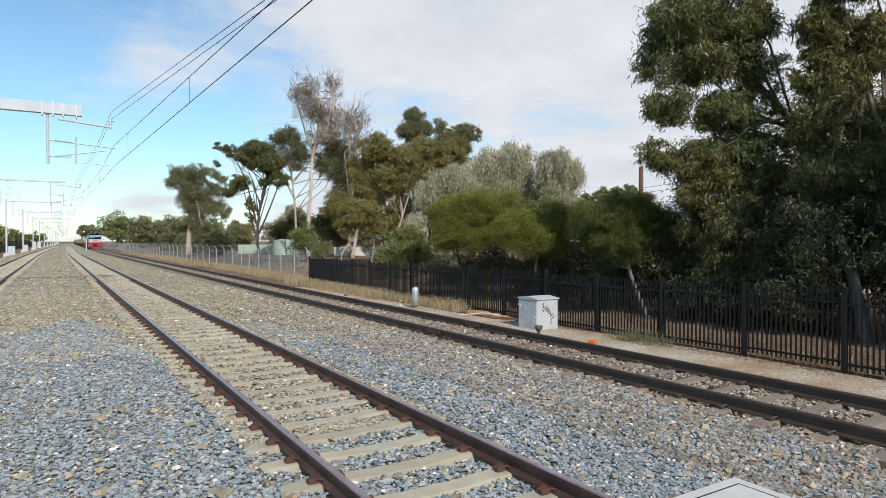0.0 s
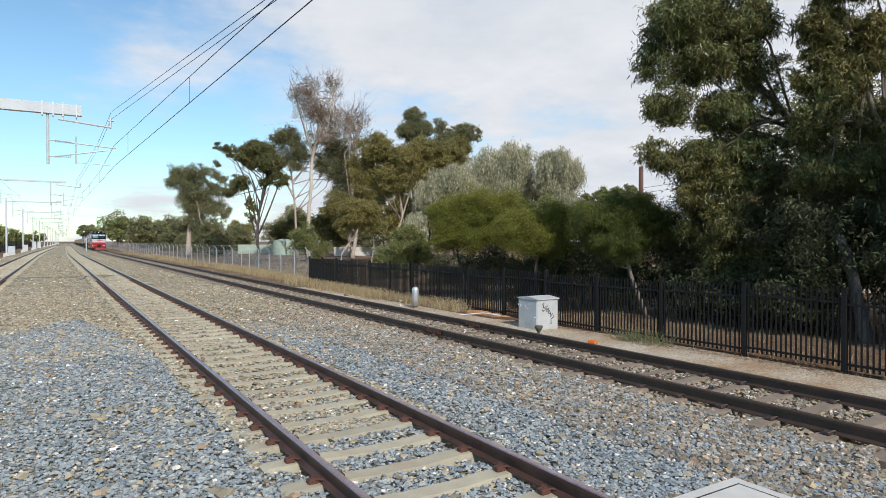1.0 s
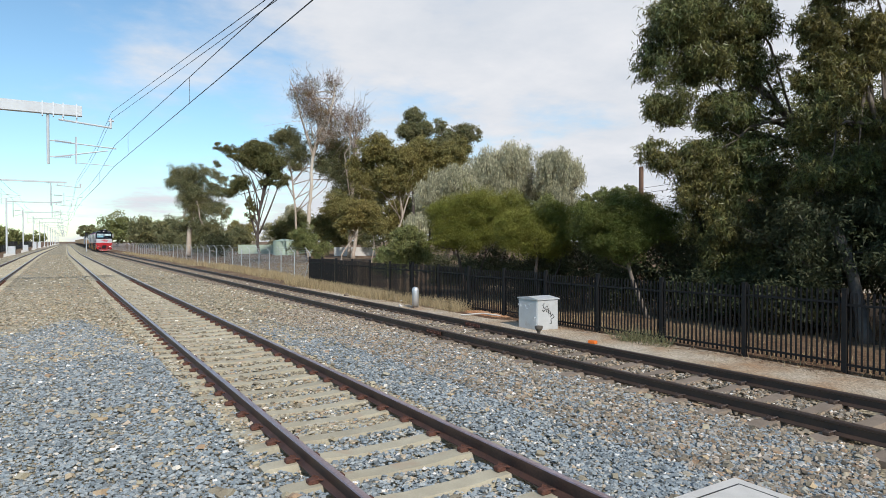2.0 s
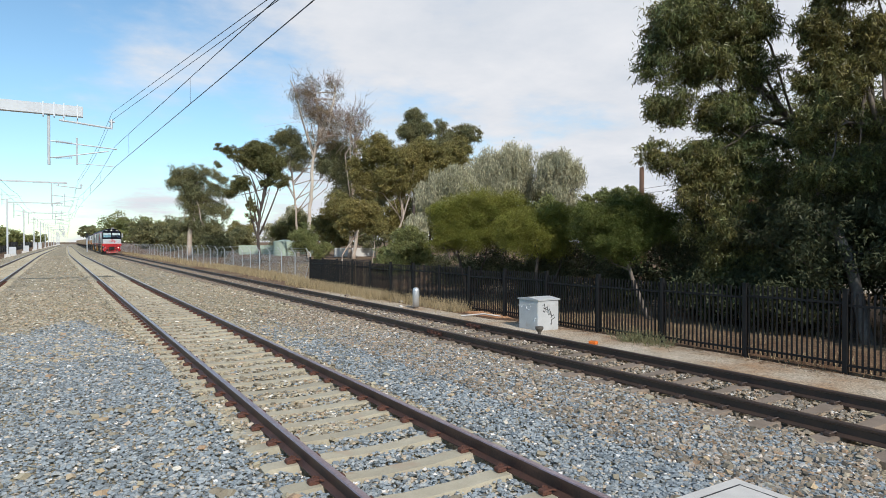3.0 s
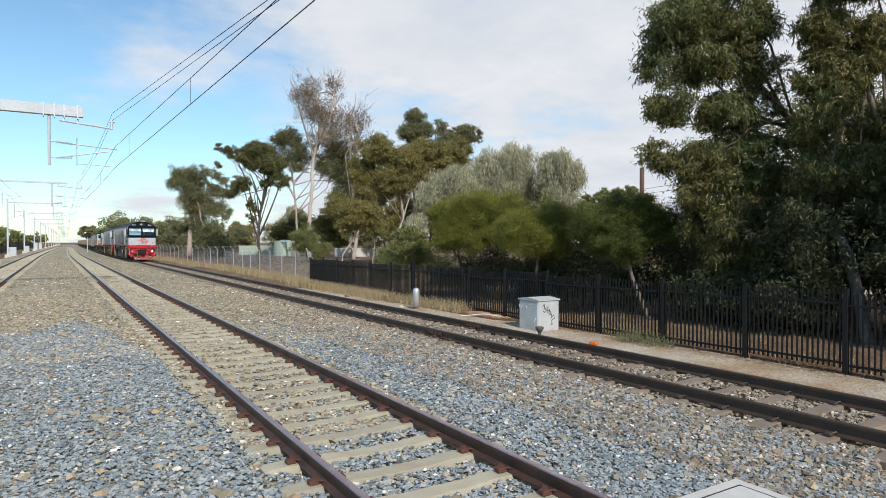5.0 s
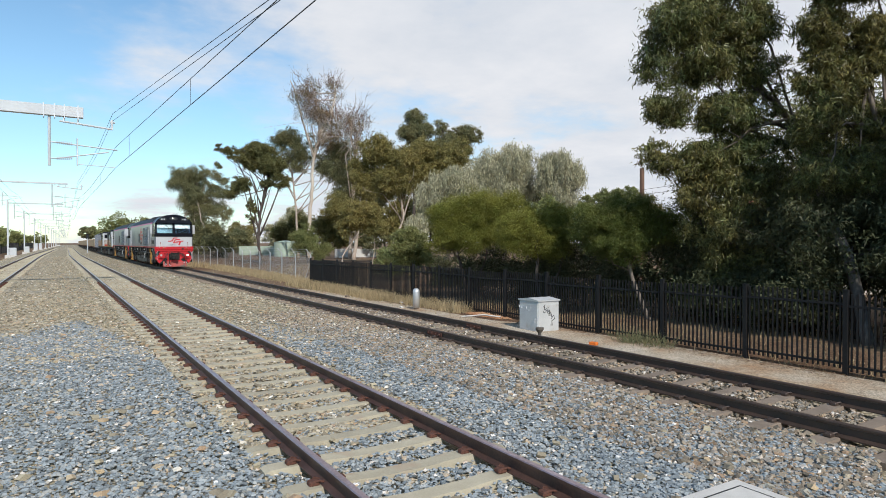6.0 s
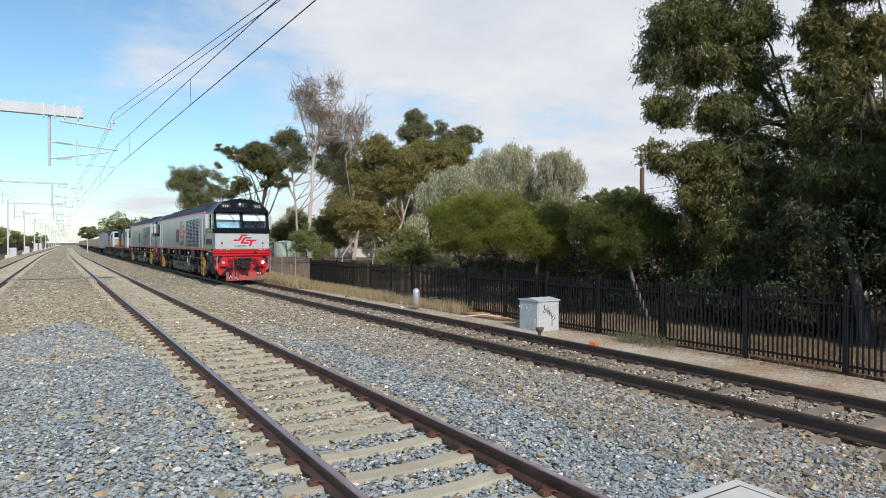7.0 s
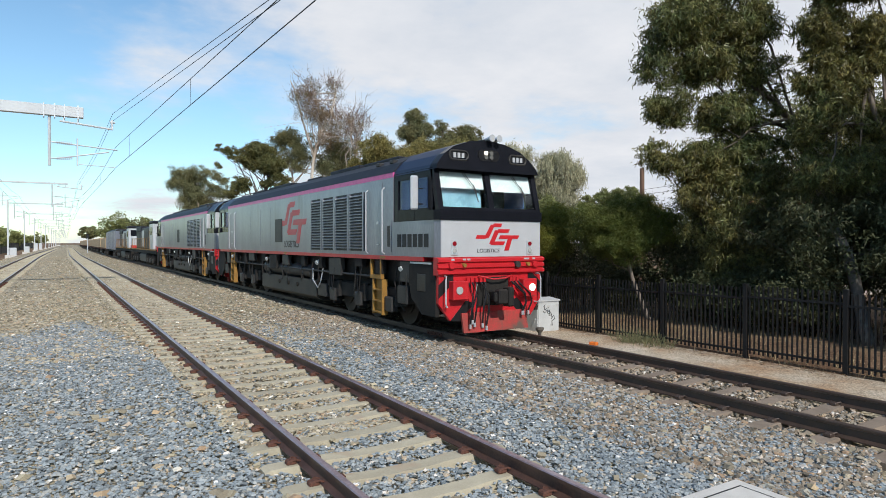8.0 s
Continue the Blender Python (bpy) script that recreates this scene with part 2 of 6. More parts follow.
M_grassgreen = leaves("grey_green_weeds", (0.16, 0.18, 0.09), (0.22, 0.21, 0.11))

M_silver = material("silver_grey_paint", (0.30, 0.315, 0.36), 0.30, 0.55, (0.225, 0.235, 0.275), 1.5, 40, 0.7, 0.02, 0.001, stain=((0.19, 0.19, 0.195), 1.6, 0.60), stretch=(1, 1, 0.16))
M_white = material("glossy_white_paint", (0.53, 0.54, 0.56), 0.3, 0.15, (0.46, 0.47, 0.49), 2, 40, 0.5, 0.02, 0.001)
M_red = material("bright_red_paint", (0.54, 0.02, 0.028), 0.35, 0.0, (0.43, 0.016, 0.022), 2, 40, 0.5, 0.02, 0.001, stain=((0.30, 0.05, 0.035), 2.5, 0.68))
M_plough = material("scraped_dirty_red_paint", (0.42, 0.03, 0.03), 0.6, 0.0, (0.26, 0.04, 0.03), 3, 30, 0.7, 0.05, 0.001, stain=((0.10, 0.065, 0.05), 2.2, 0.52))
M_dullred = material("faded_red_paint", (0.55, 0.05, 0.06), 0.45, 0.0, (0.42, 0.09, 0.10), 2, 40, 0.5, 0.02, 0.001)
M_pink = material("magenta_stripe_paint", (0.72, 0.12, 0.36), 0.4)
M_gloss = material("glossy_black_paint", (0.008, 0.009, 0.012), 0.16, 0.0, (0.012, 0.013, 0.018), 3, 40, 0.5, 0.0, 0.001, spec=0.09)
M_roof = material("dark_blue_black_roof_paint", (0.012, 0.014, 0.022), 0.55, 0.0, (0.022, 0.024, 0.03), 2, 30, 0.6, 0.03, 0.001, spec=0.2)
# roof black with the blue sky reflection mixed into its base colour
M_cabroof_sky = material("black_roof_with_painted_sky", (0.012, 0.022, 0.055), 0.45, 0.0, (0.02, 0.03, 0.06), 2, 30, 0.5, 0.02, 0.001, spec=0.3)
M_under = material("grimy_dark_steel", (0.018, 0.017, 0.017), 0.75, 0.2, (0.034, 0.030, 0.027), 3, 40, 0.6, 0.2, 0.002, spec=0.2)
M_tank = material("dusty_grey_tank_steel", (0.024, 0.025, 0.028), 0.5, 0.1, (0.05, 0.046, 0.042), 2, 40, 0.6, 0.1, 0.002, spec=0.3)
M_yellow = material("ochre_yellow_paint", (0.36, 0.18, 0.03), 0.6, 0, (0.22, 0.115, 0.025), 4, 40, 0.6, 0.05, 0.001)
# near-black backing colour paints the shadow between louvre slats
M_louvre = material("louvre_backing_painted_shadow", (0.035, 0.036, 0.038), 0.6, 0.3)
M_blind = material("white_sun_blind", (0.46, 0.50, 0.50), 0.8)
M_interior = material("dark_cab_interior", (0.03, 0.05, 0.06), 0.7)
# blue for panels that paint the sky reflected in the side windows
M_side_sky = material("painted_side_window_sky", (0.05, 0.12, 0.30), 0.5)
# mottled blue that paints the sky's reflection in the left windscreen
M_sky_reflection = material("painted_sky_reflection", (0.09, 0.19, 0.25), 0.6, 0, (0.15, 0.27, 0.33), 1.2, 8, 0.8, 0, 0)
M_lamp = glow("lit_headlamp", (1.0, 0.92, 0.76), 1.7)
M_lampoff = material("pale_lens", (0.42, 0.43, 0.42), 0.15)
M_redlens = material("red_lens", (0.25, 0.01, 0.02), 0.15)
M_wood = material("tan_weathered_load", (0.50, 0.37, 0.22), 0.85, 0, (0.36, 0.25, 0.15), 1.5, 12, 0.7, 0.2, 0.01)
M_rustwagon = material("rusty_brown_wagon_steel", (0.15, 0.075, 0.05), 0.8, 0.1, (0.09, 0.05, 0.04), 2, 20, 0.6, 0.1, 0.004)
M_wheel = material("worn_wheel_steel", (0.045, 0.038, 0.034), 0.6, 0.4)


def glass(name, tint=(0.80, 0.90, 0.92), ior=1.45):
    m = bpy.data.materials.new(name)
    m.use_nodes = True
    b = m.node_tree.nodes["Principled BSDF"]
    b.inputs["Base Color"].default_value = (*tint, 1)
    b.inputs["Roughness"].default_value, b.inputs["Transmission Weight"].default_value, b.inputs["IOR"].default_value = 0.02, 1.0, ior
    return m


M_glass = glass("tinted_window_glass")
# blue tint stands for reflected sky, low IOR keeps real reflections weak
M_sideglass = glass("glass_tinted_as_reflected_sky", (0.42, 0.55, 0.80), 1.25)
M_lamplens = material("white_lamp_lens", (0.75, 0.76, 0.76), 0.15)
M_darklens = material("unlit_lens", (0.16, 0.16, 0.15), 0.12)


# ---- mesh tools ----
def mesh_of(bm, name, *mats, smooth=False):
    me = bpy.data.meshes.new(name)
    bm.to_mesh(me)
    bm.free()
    for m in mats:
        me.materials.append(m)
    if smooth:
        me.polygons.foreach_set("use_smooth", [True] * len(me.polygons))
    return me


def part(name, bm, mat, parent, label="", smooth=False):
    ob = new(name, mesh_of(bm, name, mat, smooth=smooth))
    ob.parent = parent
    return tagged(ob, label)


def box(bm, x0, x1, y0, y1, z0, z1, bevel=0.0):
    vs = [bm.verts.new(c) for c in ((x0, y0, z0), (x1, y0, z0), (x1, y1, z0), (x0, y1, z0), (x0, y0, z1), (x1, y0, z1), (x1, y1, z1), (x0, y1, z1))]
    fs = [bm.faces.new([vs[i] for i in q]) for q in ((3, 2, 1, 0), (4, 5, 6, 7), (0, 1, 5, 4), (1, 2, 6, 5), (2, 3, 7, 6), (3, 0, 4, 7))]
    if bevel:
        bmesh.ops.bevel(bm, geom=list({e for f in fs for e in f.edges}), offset=bevel, segments=1, affect="EDGES", profile=0.5)
    return bm


def boxes(*dims, bevel=0.0):
    bm = bmesh.new()
    for d in dims:
        if bevel:
            tmp = bmesh.new()
            box(tmp, *d, bevel=bevel)
            me = bpy.data.meshes.new("tmp")
            tmp.to_mesh(me)
            tmp.free()
            bm.from_mesh(me)
            bpy.data.meshes.remove(me)
        else:
            box(bm, *d)
    return bm


def tube(bm, pts, radii, sides=6, caps=True):
    """A tapered tube through the points."""
    pts = [Vector(p) for p in pts]
    if not hasattr(radii, "__len__"):
        radii = [radii] * len(pts)
    rings = []
    for i, p in enumerate(pts):
        d = (pts[min(i + 1, len(pts) - 1)] - pts[max(i - 1, 0)]).normalized()
        a = d.orthogonal().normalized() if abs(d.z) > 0.95 else d.cross(Vector((0, 0, 1))).normalized()
        if abs(d.z) > 0.95:
            a = (Vector((1, 0, 0)) - d * d.x).normalized()
        b = d.cross(a)
        rings.append([bm.verts.new(p + radii[i] * (a * math.cos(6.2832 * k / sides) + b * math.sin(6.2832 * k / sides))) for k in range(sides)])
    for r0, r1 in zip(rings, rings[1:]):
        for k in range(sides):
            bm.faces.new((r0[k], r0[(k + 1) % sides], r1[(k + 1) % sides], r1[k]))
    if caps:
        bm.faces.new(rings[0][::-1])
        bm.faces.new(rings[-1])
    return bm


def tubes(*specs, sides=6):
    bm = bmesh.new()
    for pts, r in specs:
        tube(bm, pts, r, sides)
    return bm


def prism(bm, outline, y0, y1):
    """Extrudes an (x, z) outline from y0 to y1."""
    a = [bm.verts.new((x, y0, z)) for x, z in outline]
    b = [bm.verts.new((x, y1, z)) for x, z in outline]
    n = len(a)
    for i in range(n):
        bm.faces.new((a[i], a[(i + 1) % n], b[(i + 1) % n], b[i]))
    bm.faces.new(a[::-1])
    bm.faces.new(b)
    bmesh.ops.recalc_face_normals(bm, faces=bm.faces)
    return bm


def side_prism(bm, outline, x0, x1):
    """Extrudes a (y, z) outline from x0 to x1."""
    a = [bm.verts.new((x0, y, z)) for y, z in outline]
    b = [bm.verts.new((x1, y, z)) for y, z in outline]
    n = len(a)
    for i in range(n):
        bm.faces.new((a[i], a[(i + 1) % n], b[(i + 1) % n], b[i]))
    bm.faces.new(a[::-1])
    bm.faces.new(b)
    bmesh.ops.recalc_face_normals(bm, faces=bm.faces)
    return bm


def wheel_shape(bm, r, w, x, y, z, sides=20):
    """A disc with its axle along x."""
    return tube(bm, [(x - w / 2, y, z), (x + w / 2, y, z)], r, sides)


def mesh_arrays(name, verts, faces, mat, smooth=False):
    """A mesh from arrays: verts (n, 3), faces (m, k)."""
    me = bpy.data.meshes.new(name)
    verts, faces = np.asarray(verts, np.float32), np.asarray(faces, np.int32)
    k = faces.shape[1]
    me.vertices.add(len(verts))
    me.vertices.foreach_set("co", verts.ravel())
    me.loops.add(faces.size)
    me.loops.foreach_set("vertex_index", faces.ravel())
    me.polygons.add(len(faces))
    me.polygons.foreach_set("loop_start", np.arange(0, faces.size, k, dtype=np.int32))
    me.polygons.foreach_set("loop_total", np.full(len(faces), k, np.int32))
    me.polygons.foreach_set("use_smooth", np.full(len(faces), smooth, bool))
    me.update(calc_edges=True)
    me.materials.append(mat)
    return me


# ---- the plan: tracks along +y, all bending gently to +x far away ----
def bend(y):
    if y < 100:
        return 0.0
    if y < 142:
        return 0.000171 * (y - 100) ** 2
    return 0.302 + 0.0144 * (y - 142)


NEAR_X, FREIGHT_X = 2.985, 8.485
RAIL_TOP = 0.17


def left_x(y):
    return -3.25 + 0.006 * (y - 40) + bend(y)


STATIONS = [-30, -15, 0, 10, 20, 30, 45, 60, 80, 100, 110, 118, 126, 134, 142, 150, 158, 166, 174, 182, 200, 260, 340, 460, 700]

# ---- ground ----
def build_ground():
    xs = np.array([-2500, -800, -300, -120, -60, -30, -16, -9, -6, 0, 5, 9.6, 10.3, 11, 11.8, 12.6, 14, 16, 19, 23, 28, 35, 45, 60, 90, 140, 300, 900, 2500.])
    ys = np.array([-2500, -600, -150, -50, -20, -5, 0, 3, 6, 9, 12, 15, 18, 22, 26, 30, 35, 40, 46, 54, 64, 76, 90, 110, 140, 180, 240, 320, 450, 700, 1500, 4000.])
    rng = np.random.RandomState(4)
    verts = []
    for y in ys:
        for x in xs:
            b = bend(min(y, 900)) if abs(x) < 100 else 0
            z = -0.35 if -7 < x < 9.7 else -0.10
            if 9.7 < x < 12 and 12 < y < 30:
                z += 0.04
            if 11.9 < x < 100 and y > -5:
                z += rng.uniform(-0.05, 0.05)
            verts.append((x + b, y, z))
    nx = len(xs)
    faces = [(j * nx + i, j * nx + i + 1, (j + 1) * nx + i + 1, (j + 1) * nx + i) for j in range(len(ys) - 1) for i in range(nx - 1)]
    tagged(new("ground", mesh_arrays("ground", verts, faces, M_ground, True)), "dry brown earth with thin grass beside the railway", "ground", kind="structure")
    # ballast formation
    prof = [(-7.2, -0.4), (-5.6, -0.02), (-1.0, -0.03), (0.3, -0.05), (1.3, -0.04), (1.7, -0.09), (4.3, -0.09), (4.7, -0.05), (5.8, -0.06), (6.9, -0.05), (7.2, -0.09), (9.75, -0.09), (9.95, -0.08), (10.5, -0.4)]
    verts = [(x + bend(y), y, z) for y in STATIONS for x, z in prof]
    n = len(prof)
    faces = [(j * n + i, j * n + i + 1, (j + 1) * n + i + 1, (j + 1) * n + i) for j in range(len(STATIONS) - 1) for i in range(n - 1)]
    tagged(new("ballast_bed", mesh_arrays("ballast_bed", verts, faces, M_bed, True)), "long bed of crushed stone carrying the railway tracks", "ballast", kind="structure")
    # sandy strip by the palisade fence
    prof = [(9.75, -0.065), (10.2, -0.05), (11.0, -0.06), (11.75, -0.075), (12.1, -0.16)]
    rows_y = [-20, 0, 4, 8, 12, 16, 20, 24, 28, 33, 40]
    verts = [(x + rng.uniform(-.08, .08), y, z - (0.08 if y > 30 else 0)) for y in rows_y for x, z in prof]
    n = len(prof)
    faces = [(j * n + i, j * n + i + 1, (j + 1) * n + i + 1, (j + 1) * n + i) for j in range(len(rows_y) - 1) for i in range(n - 1)]
    tagged(new("verge", mesh_arrays("verge", verts, faces, M_sand, True)), "strip of pale sandy gravel beside the outer track", "ground", kind="structure")


build_ground()

RAIL_PROFILE = [(-0.07, 0.0), (0.07, 0.0), (0.07, 0.012), (0.012, 0.035), (0.01, 0.12), (0.035, 0.13), (0.036, 0.158), (0.028, 0.168), (0.0, 0.17),
                (-0.028, 0.168), (-0.036, 0.158), (-0.035, 0.13), (-0.01, 0.12), (-0.012, 0.035), (-0.07, 0.012)]


def rail_mesh(centre, offset, mats):
    n = len(RAIL_PROFILE)
    verts = [(centre(y) + offset + x, y, z) for y in STATIONS for x, z in RAIL_PROFILE]
    faces = [(j * n + i, j * n + (i + 1) % n, (j + 1) * n + (i + 1) % n, (j + 1) * n + i) for j in range(len(STATIONS) - 1) for i in range(n)]
    me = mesh_arrays("rail", verts, faces, mats[0])
    me.materials.append(mats[1])
    me.polygons.foreach_set("material_index", [1 if f % n in (6, 7, 8, 9) else 0 for f in range(len(faces))])
    return me


def sleeper_mesh(length, mat):
    bm = bmesh.new()
    h = length / 2
    out = [(-0.125, -0.18), (0.125, -0.18), (0.10, 0.0), (-0.10, 0.0)]
    # seats at the rails a little higher than the middle
    st = [(-h, -0.012), (-h + 0.06, 0.008), (-0.55, 0.006), (-0.3, -0.012), (0.3, -0.012), (0.55, 0.006), (h - 0.06, 0.008), (h, -0.012)]
    rings = [[bm.verts.new((x, y, z + (dz if z == 0 else 0))) for y, z in out] for x, dz in st]
    for a, b in zip(rings, rings[1:]):
        for i in range(4):
            bm.faces.new((a[i], a[(i + 1) % 4], b[(i + 1) % 4], b[i]))
    bm.faces.new(rings[0][::-1])
    bm.faces.new(rings[-1])
    bmesh.ops.recalc_face_normals(bm, faces=bm.faces)
    return mesh_of(bm, "sleeper", mat)


def clip_mesh(mat):
    """A bent spring clip on its shoulder, seen beside the rail foot."""
    bm = bmesh.new()
    tube(bm, [(0.02, -0.055, 0.03), (0.07, -0.06, 0.05), (0.10, -0.03, 0.045), (0.095, 0.03, 0.04), (0.06, 0.06, 0.055), (0.015, 0.05, 0.035)], 0.011, 5)
    box(bm, 0.045, 0.15, -0.045, 0.045, 0.0, 0.05, bevel=0.012)
    return mesh_of(bm, "rail_clip", mat)


def build_track(centre, half, sleeper_len, mats, sl_mat, label, y0, count, spacing, clip_mat, far_to):
    track = tagged(new("railway_track"), label, "railway track", kind="structure")
    for s in (-half, half):
        r = new("rail", rail_mesh(centre, s, mats))
        r.parent = track
    sl, cl = sleeper_mesh(sleeper_len, sl_mat), clip_mesh(clip_mat)
    rng = random.Random(7)
    for i in range(count):
        y = y0 + i * spacing
        ob = new("sleeper", sl)
        ob.parent = track
        ob.matrix_basis = pose(centre(y) + rng.uniform(-.02, .02), y + rng.uniform(-.015, .015), rng.uniform(-0.006, 0.004), 0, 0, rng.uniform(-.5, .5))
        if i < 80:
            for s in (-half, half):
                for side in (1, -1):
                    c = new("rail_clip", cl)
                    c.parent = track
                    c.matrix_basis = pose(centre(y) + s + side * 0.03, y, 0.004, 0, 0, 0 if side > 0 else 180)
    # the rest of the sleepers, far away
    bm = bmesh.new()
    y = y0 + count * spacing
    while y < far_to:
        c = centre(y)
        box(bm, c - sleeper_len / 2, c + sleeper_len / 2, y - 0.11, y + 0.11, -0.15, 0.004)
        y += spacing
    p = part("distant_sleepers", bm, sl_mat, track)
    tagged(p, kind="stuff")
    return track


near_track = build_track(lambda y: NEAR_X + bend(y), 0.835, 2.5, (M_rail, M_railtop), M_sleeper,
                         "broad gauge track with brown rusted rails on pale concrete sleepers", -12.09, 140, 0.652, M_clip, 330)
freight_track = build_track(lambda y: FREIGHT_X + bend(y), 0.753, 2.5, (M_darkrail, M_darkrail), M_sleeper2,
                            "standard gauge track with dark oily rails on brown stained sleepers", -11.89, 148, 0.68, M_darkrail, 330)
left_track = build_track(left_x, 0.835, 2.5, (M_rail, M_railtop), M_sleeper,
                         "distant broad gauge track with rusted rails on concrete sleepers", -9.12, 160, 0.652, M_clip, 330)


# ---- loose stones ----
def stone_shapes(k, rng, fine):
    """Base shapes, crushed and angular."""
    bm = bmesh.new()
    if fine:
        bmesh.ops.create_icosphere(bm, subdivisions=1, radius=1.0)
    else:
        bmesh.ops.create_cube(bm, size=1.35)
        bmesh.ops.triangulate(bm, faces=bm.faces)
    v = np.array([x.co[:] for x in bm.verts])
    f = np.array([[x.index for x in q.verts] for q in bm.faces])
    bm.free()
    shapes = []
    for _ in range(k):
        s = v * rng.uniform(0.55, 1.15, (len(v), 1)) * rng.uniform(0.6, 1.2, 3)
        shapes.append(s)
    return np.array(shapes), f


def scatter_stones(name, label, mat, n, place, size, seed, fine=False, flat=0.55):
    rng = np.random.RandomState(seed)
    shapes, f = stone_shapes(24, rng, fine)
    pos = place(rng, n)
    n = len(pos)
    s = rng.uniform(size[0], size[1], n) * rng.choice([0.7, 1.0, 1.0, 1.25], n)
    q = rng.normal(size=(n, 4))
    q /= np.linalg.norm(q, axis=1, keepdims=True)
    w, x, y, z = q.T
    R = np.stack([1 - 2 * (y * y + z * z), 2 * (x * y - z * w), 2 * (x * z + y * w), 2 * (x * y + z * w), 1 - 2 * (x * x + z * z), 2 * (y * z - x * w),
                  2 * (x * z - y * w), 2 * (y * z + x * w), 1 - 2 * (x * x + y * y)], 1).reshape(n, 3, 3)
    v = shapes[rng.randint(0, len(shapes), n)] * s[:, None, None]
    v = np.einsum("nij,nkj->nki", R, v)
    v[:, :, 2] *= flat
    v += pos[:, None, :]
    faces = (f[None] + (np.arange(n) * v.shape[1])[:, None, None]).reshape(-1, 3)
    ob = new(name, mesh_arrays(name, v.reshape(-1, 3), faces, mat))
    return tagged(ob, label, "ballast", kind="stuff")


def clear_of_track(p):
    """Keeps stones off rails; between the rails they lie in the cribs."""
    x, y = p[:, 0], p[:, 1]
    keep = np.ones(len(p), bool)
    for cx, half, y0, sp in ((NEAR_X, 0.835, 0.95, 0.652), (FREIGHT_X, 0.753, 0.35, 0.68)):
        for s in (-half, half):
            keep &= np.abs(x - cx - s) > 0.09
        ph = np.abs((y - y0 + sp / 2) % sp - sp / 2)
        on = (np.abs(x - cx) < 1.04) & (ph < 0.125)
        keep &= ~on
    return keep


def field(x0, x1, y0, y1, power, zbase, near=None):
    def place(rng, n):
        u = rng.uniform(0, 1, n)
        # density falls off with distance
        y = y0 + (y1 - y0) * u ** power
        x = rng.uniform(x0, x1, n)
        p = np.stack([x, y, np.full(n, 0.0)], 1)
        p[:, 2] = zbase + rng.uniform(-0.012, 0.018, n) + 0.012 * np.sin(x * 3.1 + 1.3 * np.sin(y * 1.7))
        p = p[clear_of_track(p)]
        for cx in (NEAR_X, FREIGHT_X):
            p[np.abs(p[:, 0] - cx) < 1.04, 2] -= 0.016
        # the fan of ground ahead, between two slanting lines
        k = (p[:, 0] > -0.075 * p[:, 1] - 0.3) & (p[:, 0] < 1.95 * p[:, 1] + 1.2)
        p = p[k]
        if near is not None:
            p = p[near(p, rng)]
        return p
    return place


def grey_zone(p, rng):
    """Newer blue-grey stone lies in patches close by."""
    x, y = p[:, 0], p[:, 1]
    edge = np.where(x < 1.7, 19.5 + 1.2 * np.sin(x * 2.1 + 0.4) - 4.0 * np.maximum(x - 0.6, 0), 17.0 + 2.5 * np.sin(x * 1.1 + 0.4) - np.maximum(x - 4.5, 0) * 2.2)
    edge = np.where((x > 1.7) & (x < 4.3), 8.0, edge)
    return y + rng.normal(0, np.where(x < 1.7, 0.5, 2.0), len(x)) < edge


def brown_zone(p, rng):
    return ~grey_zone(p, rng)


def build_stones():
    scatter_stones("ballast_stones", "loose blue-grey crushed stone between the tracks", M_grey, 130000, field(-2, 7.4, 2.4, 21, 1.5, -0.02, grey_zone), (0.019, 0.034), 1)
    scatter_stones("ballast_stones", "loose brownish crushed stone between the tracks", M_brown, 46000, field(-2.5, 7.6, 3.0, 34, 1.6, -0.025, brown_zone), (0.026, 0.044), 2)
    scatter_stones("ballast_stones", "rust-stained crushed stone around the outer track", M_rusty, 30000, field(5.4, 9.9, 2.2, 20, 1.4, -0.015), (0.026, 0.044), 3, flat=0.7)
    scatter_stones("ballast_stones", "olive-brown crushed stone between the near rails", M_brown, 17000, field(1.75, 4.25, 7.0, 50, 1.5, -0.012), (0.028, 0.046), 7)
    scatter_stones("ballast_stones", "larger pale stones lying loose on the ballast", M_brown, 700, field(-2, 7.4, 2.6, 22, 1.3, 0.0), (0.045, 0.07), 6)
    scatter_stones("ballast_stones", "coarse crushed stone thrown up farther along the tracks", M_brown, 30000, field(-6, 9.9, 14, 120, 1.9, -0.03), (0.04, 0.065), 5)


build_stones()


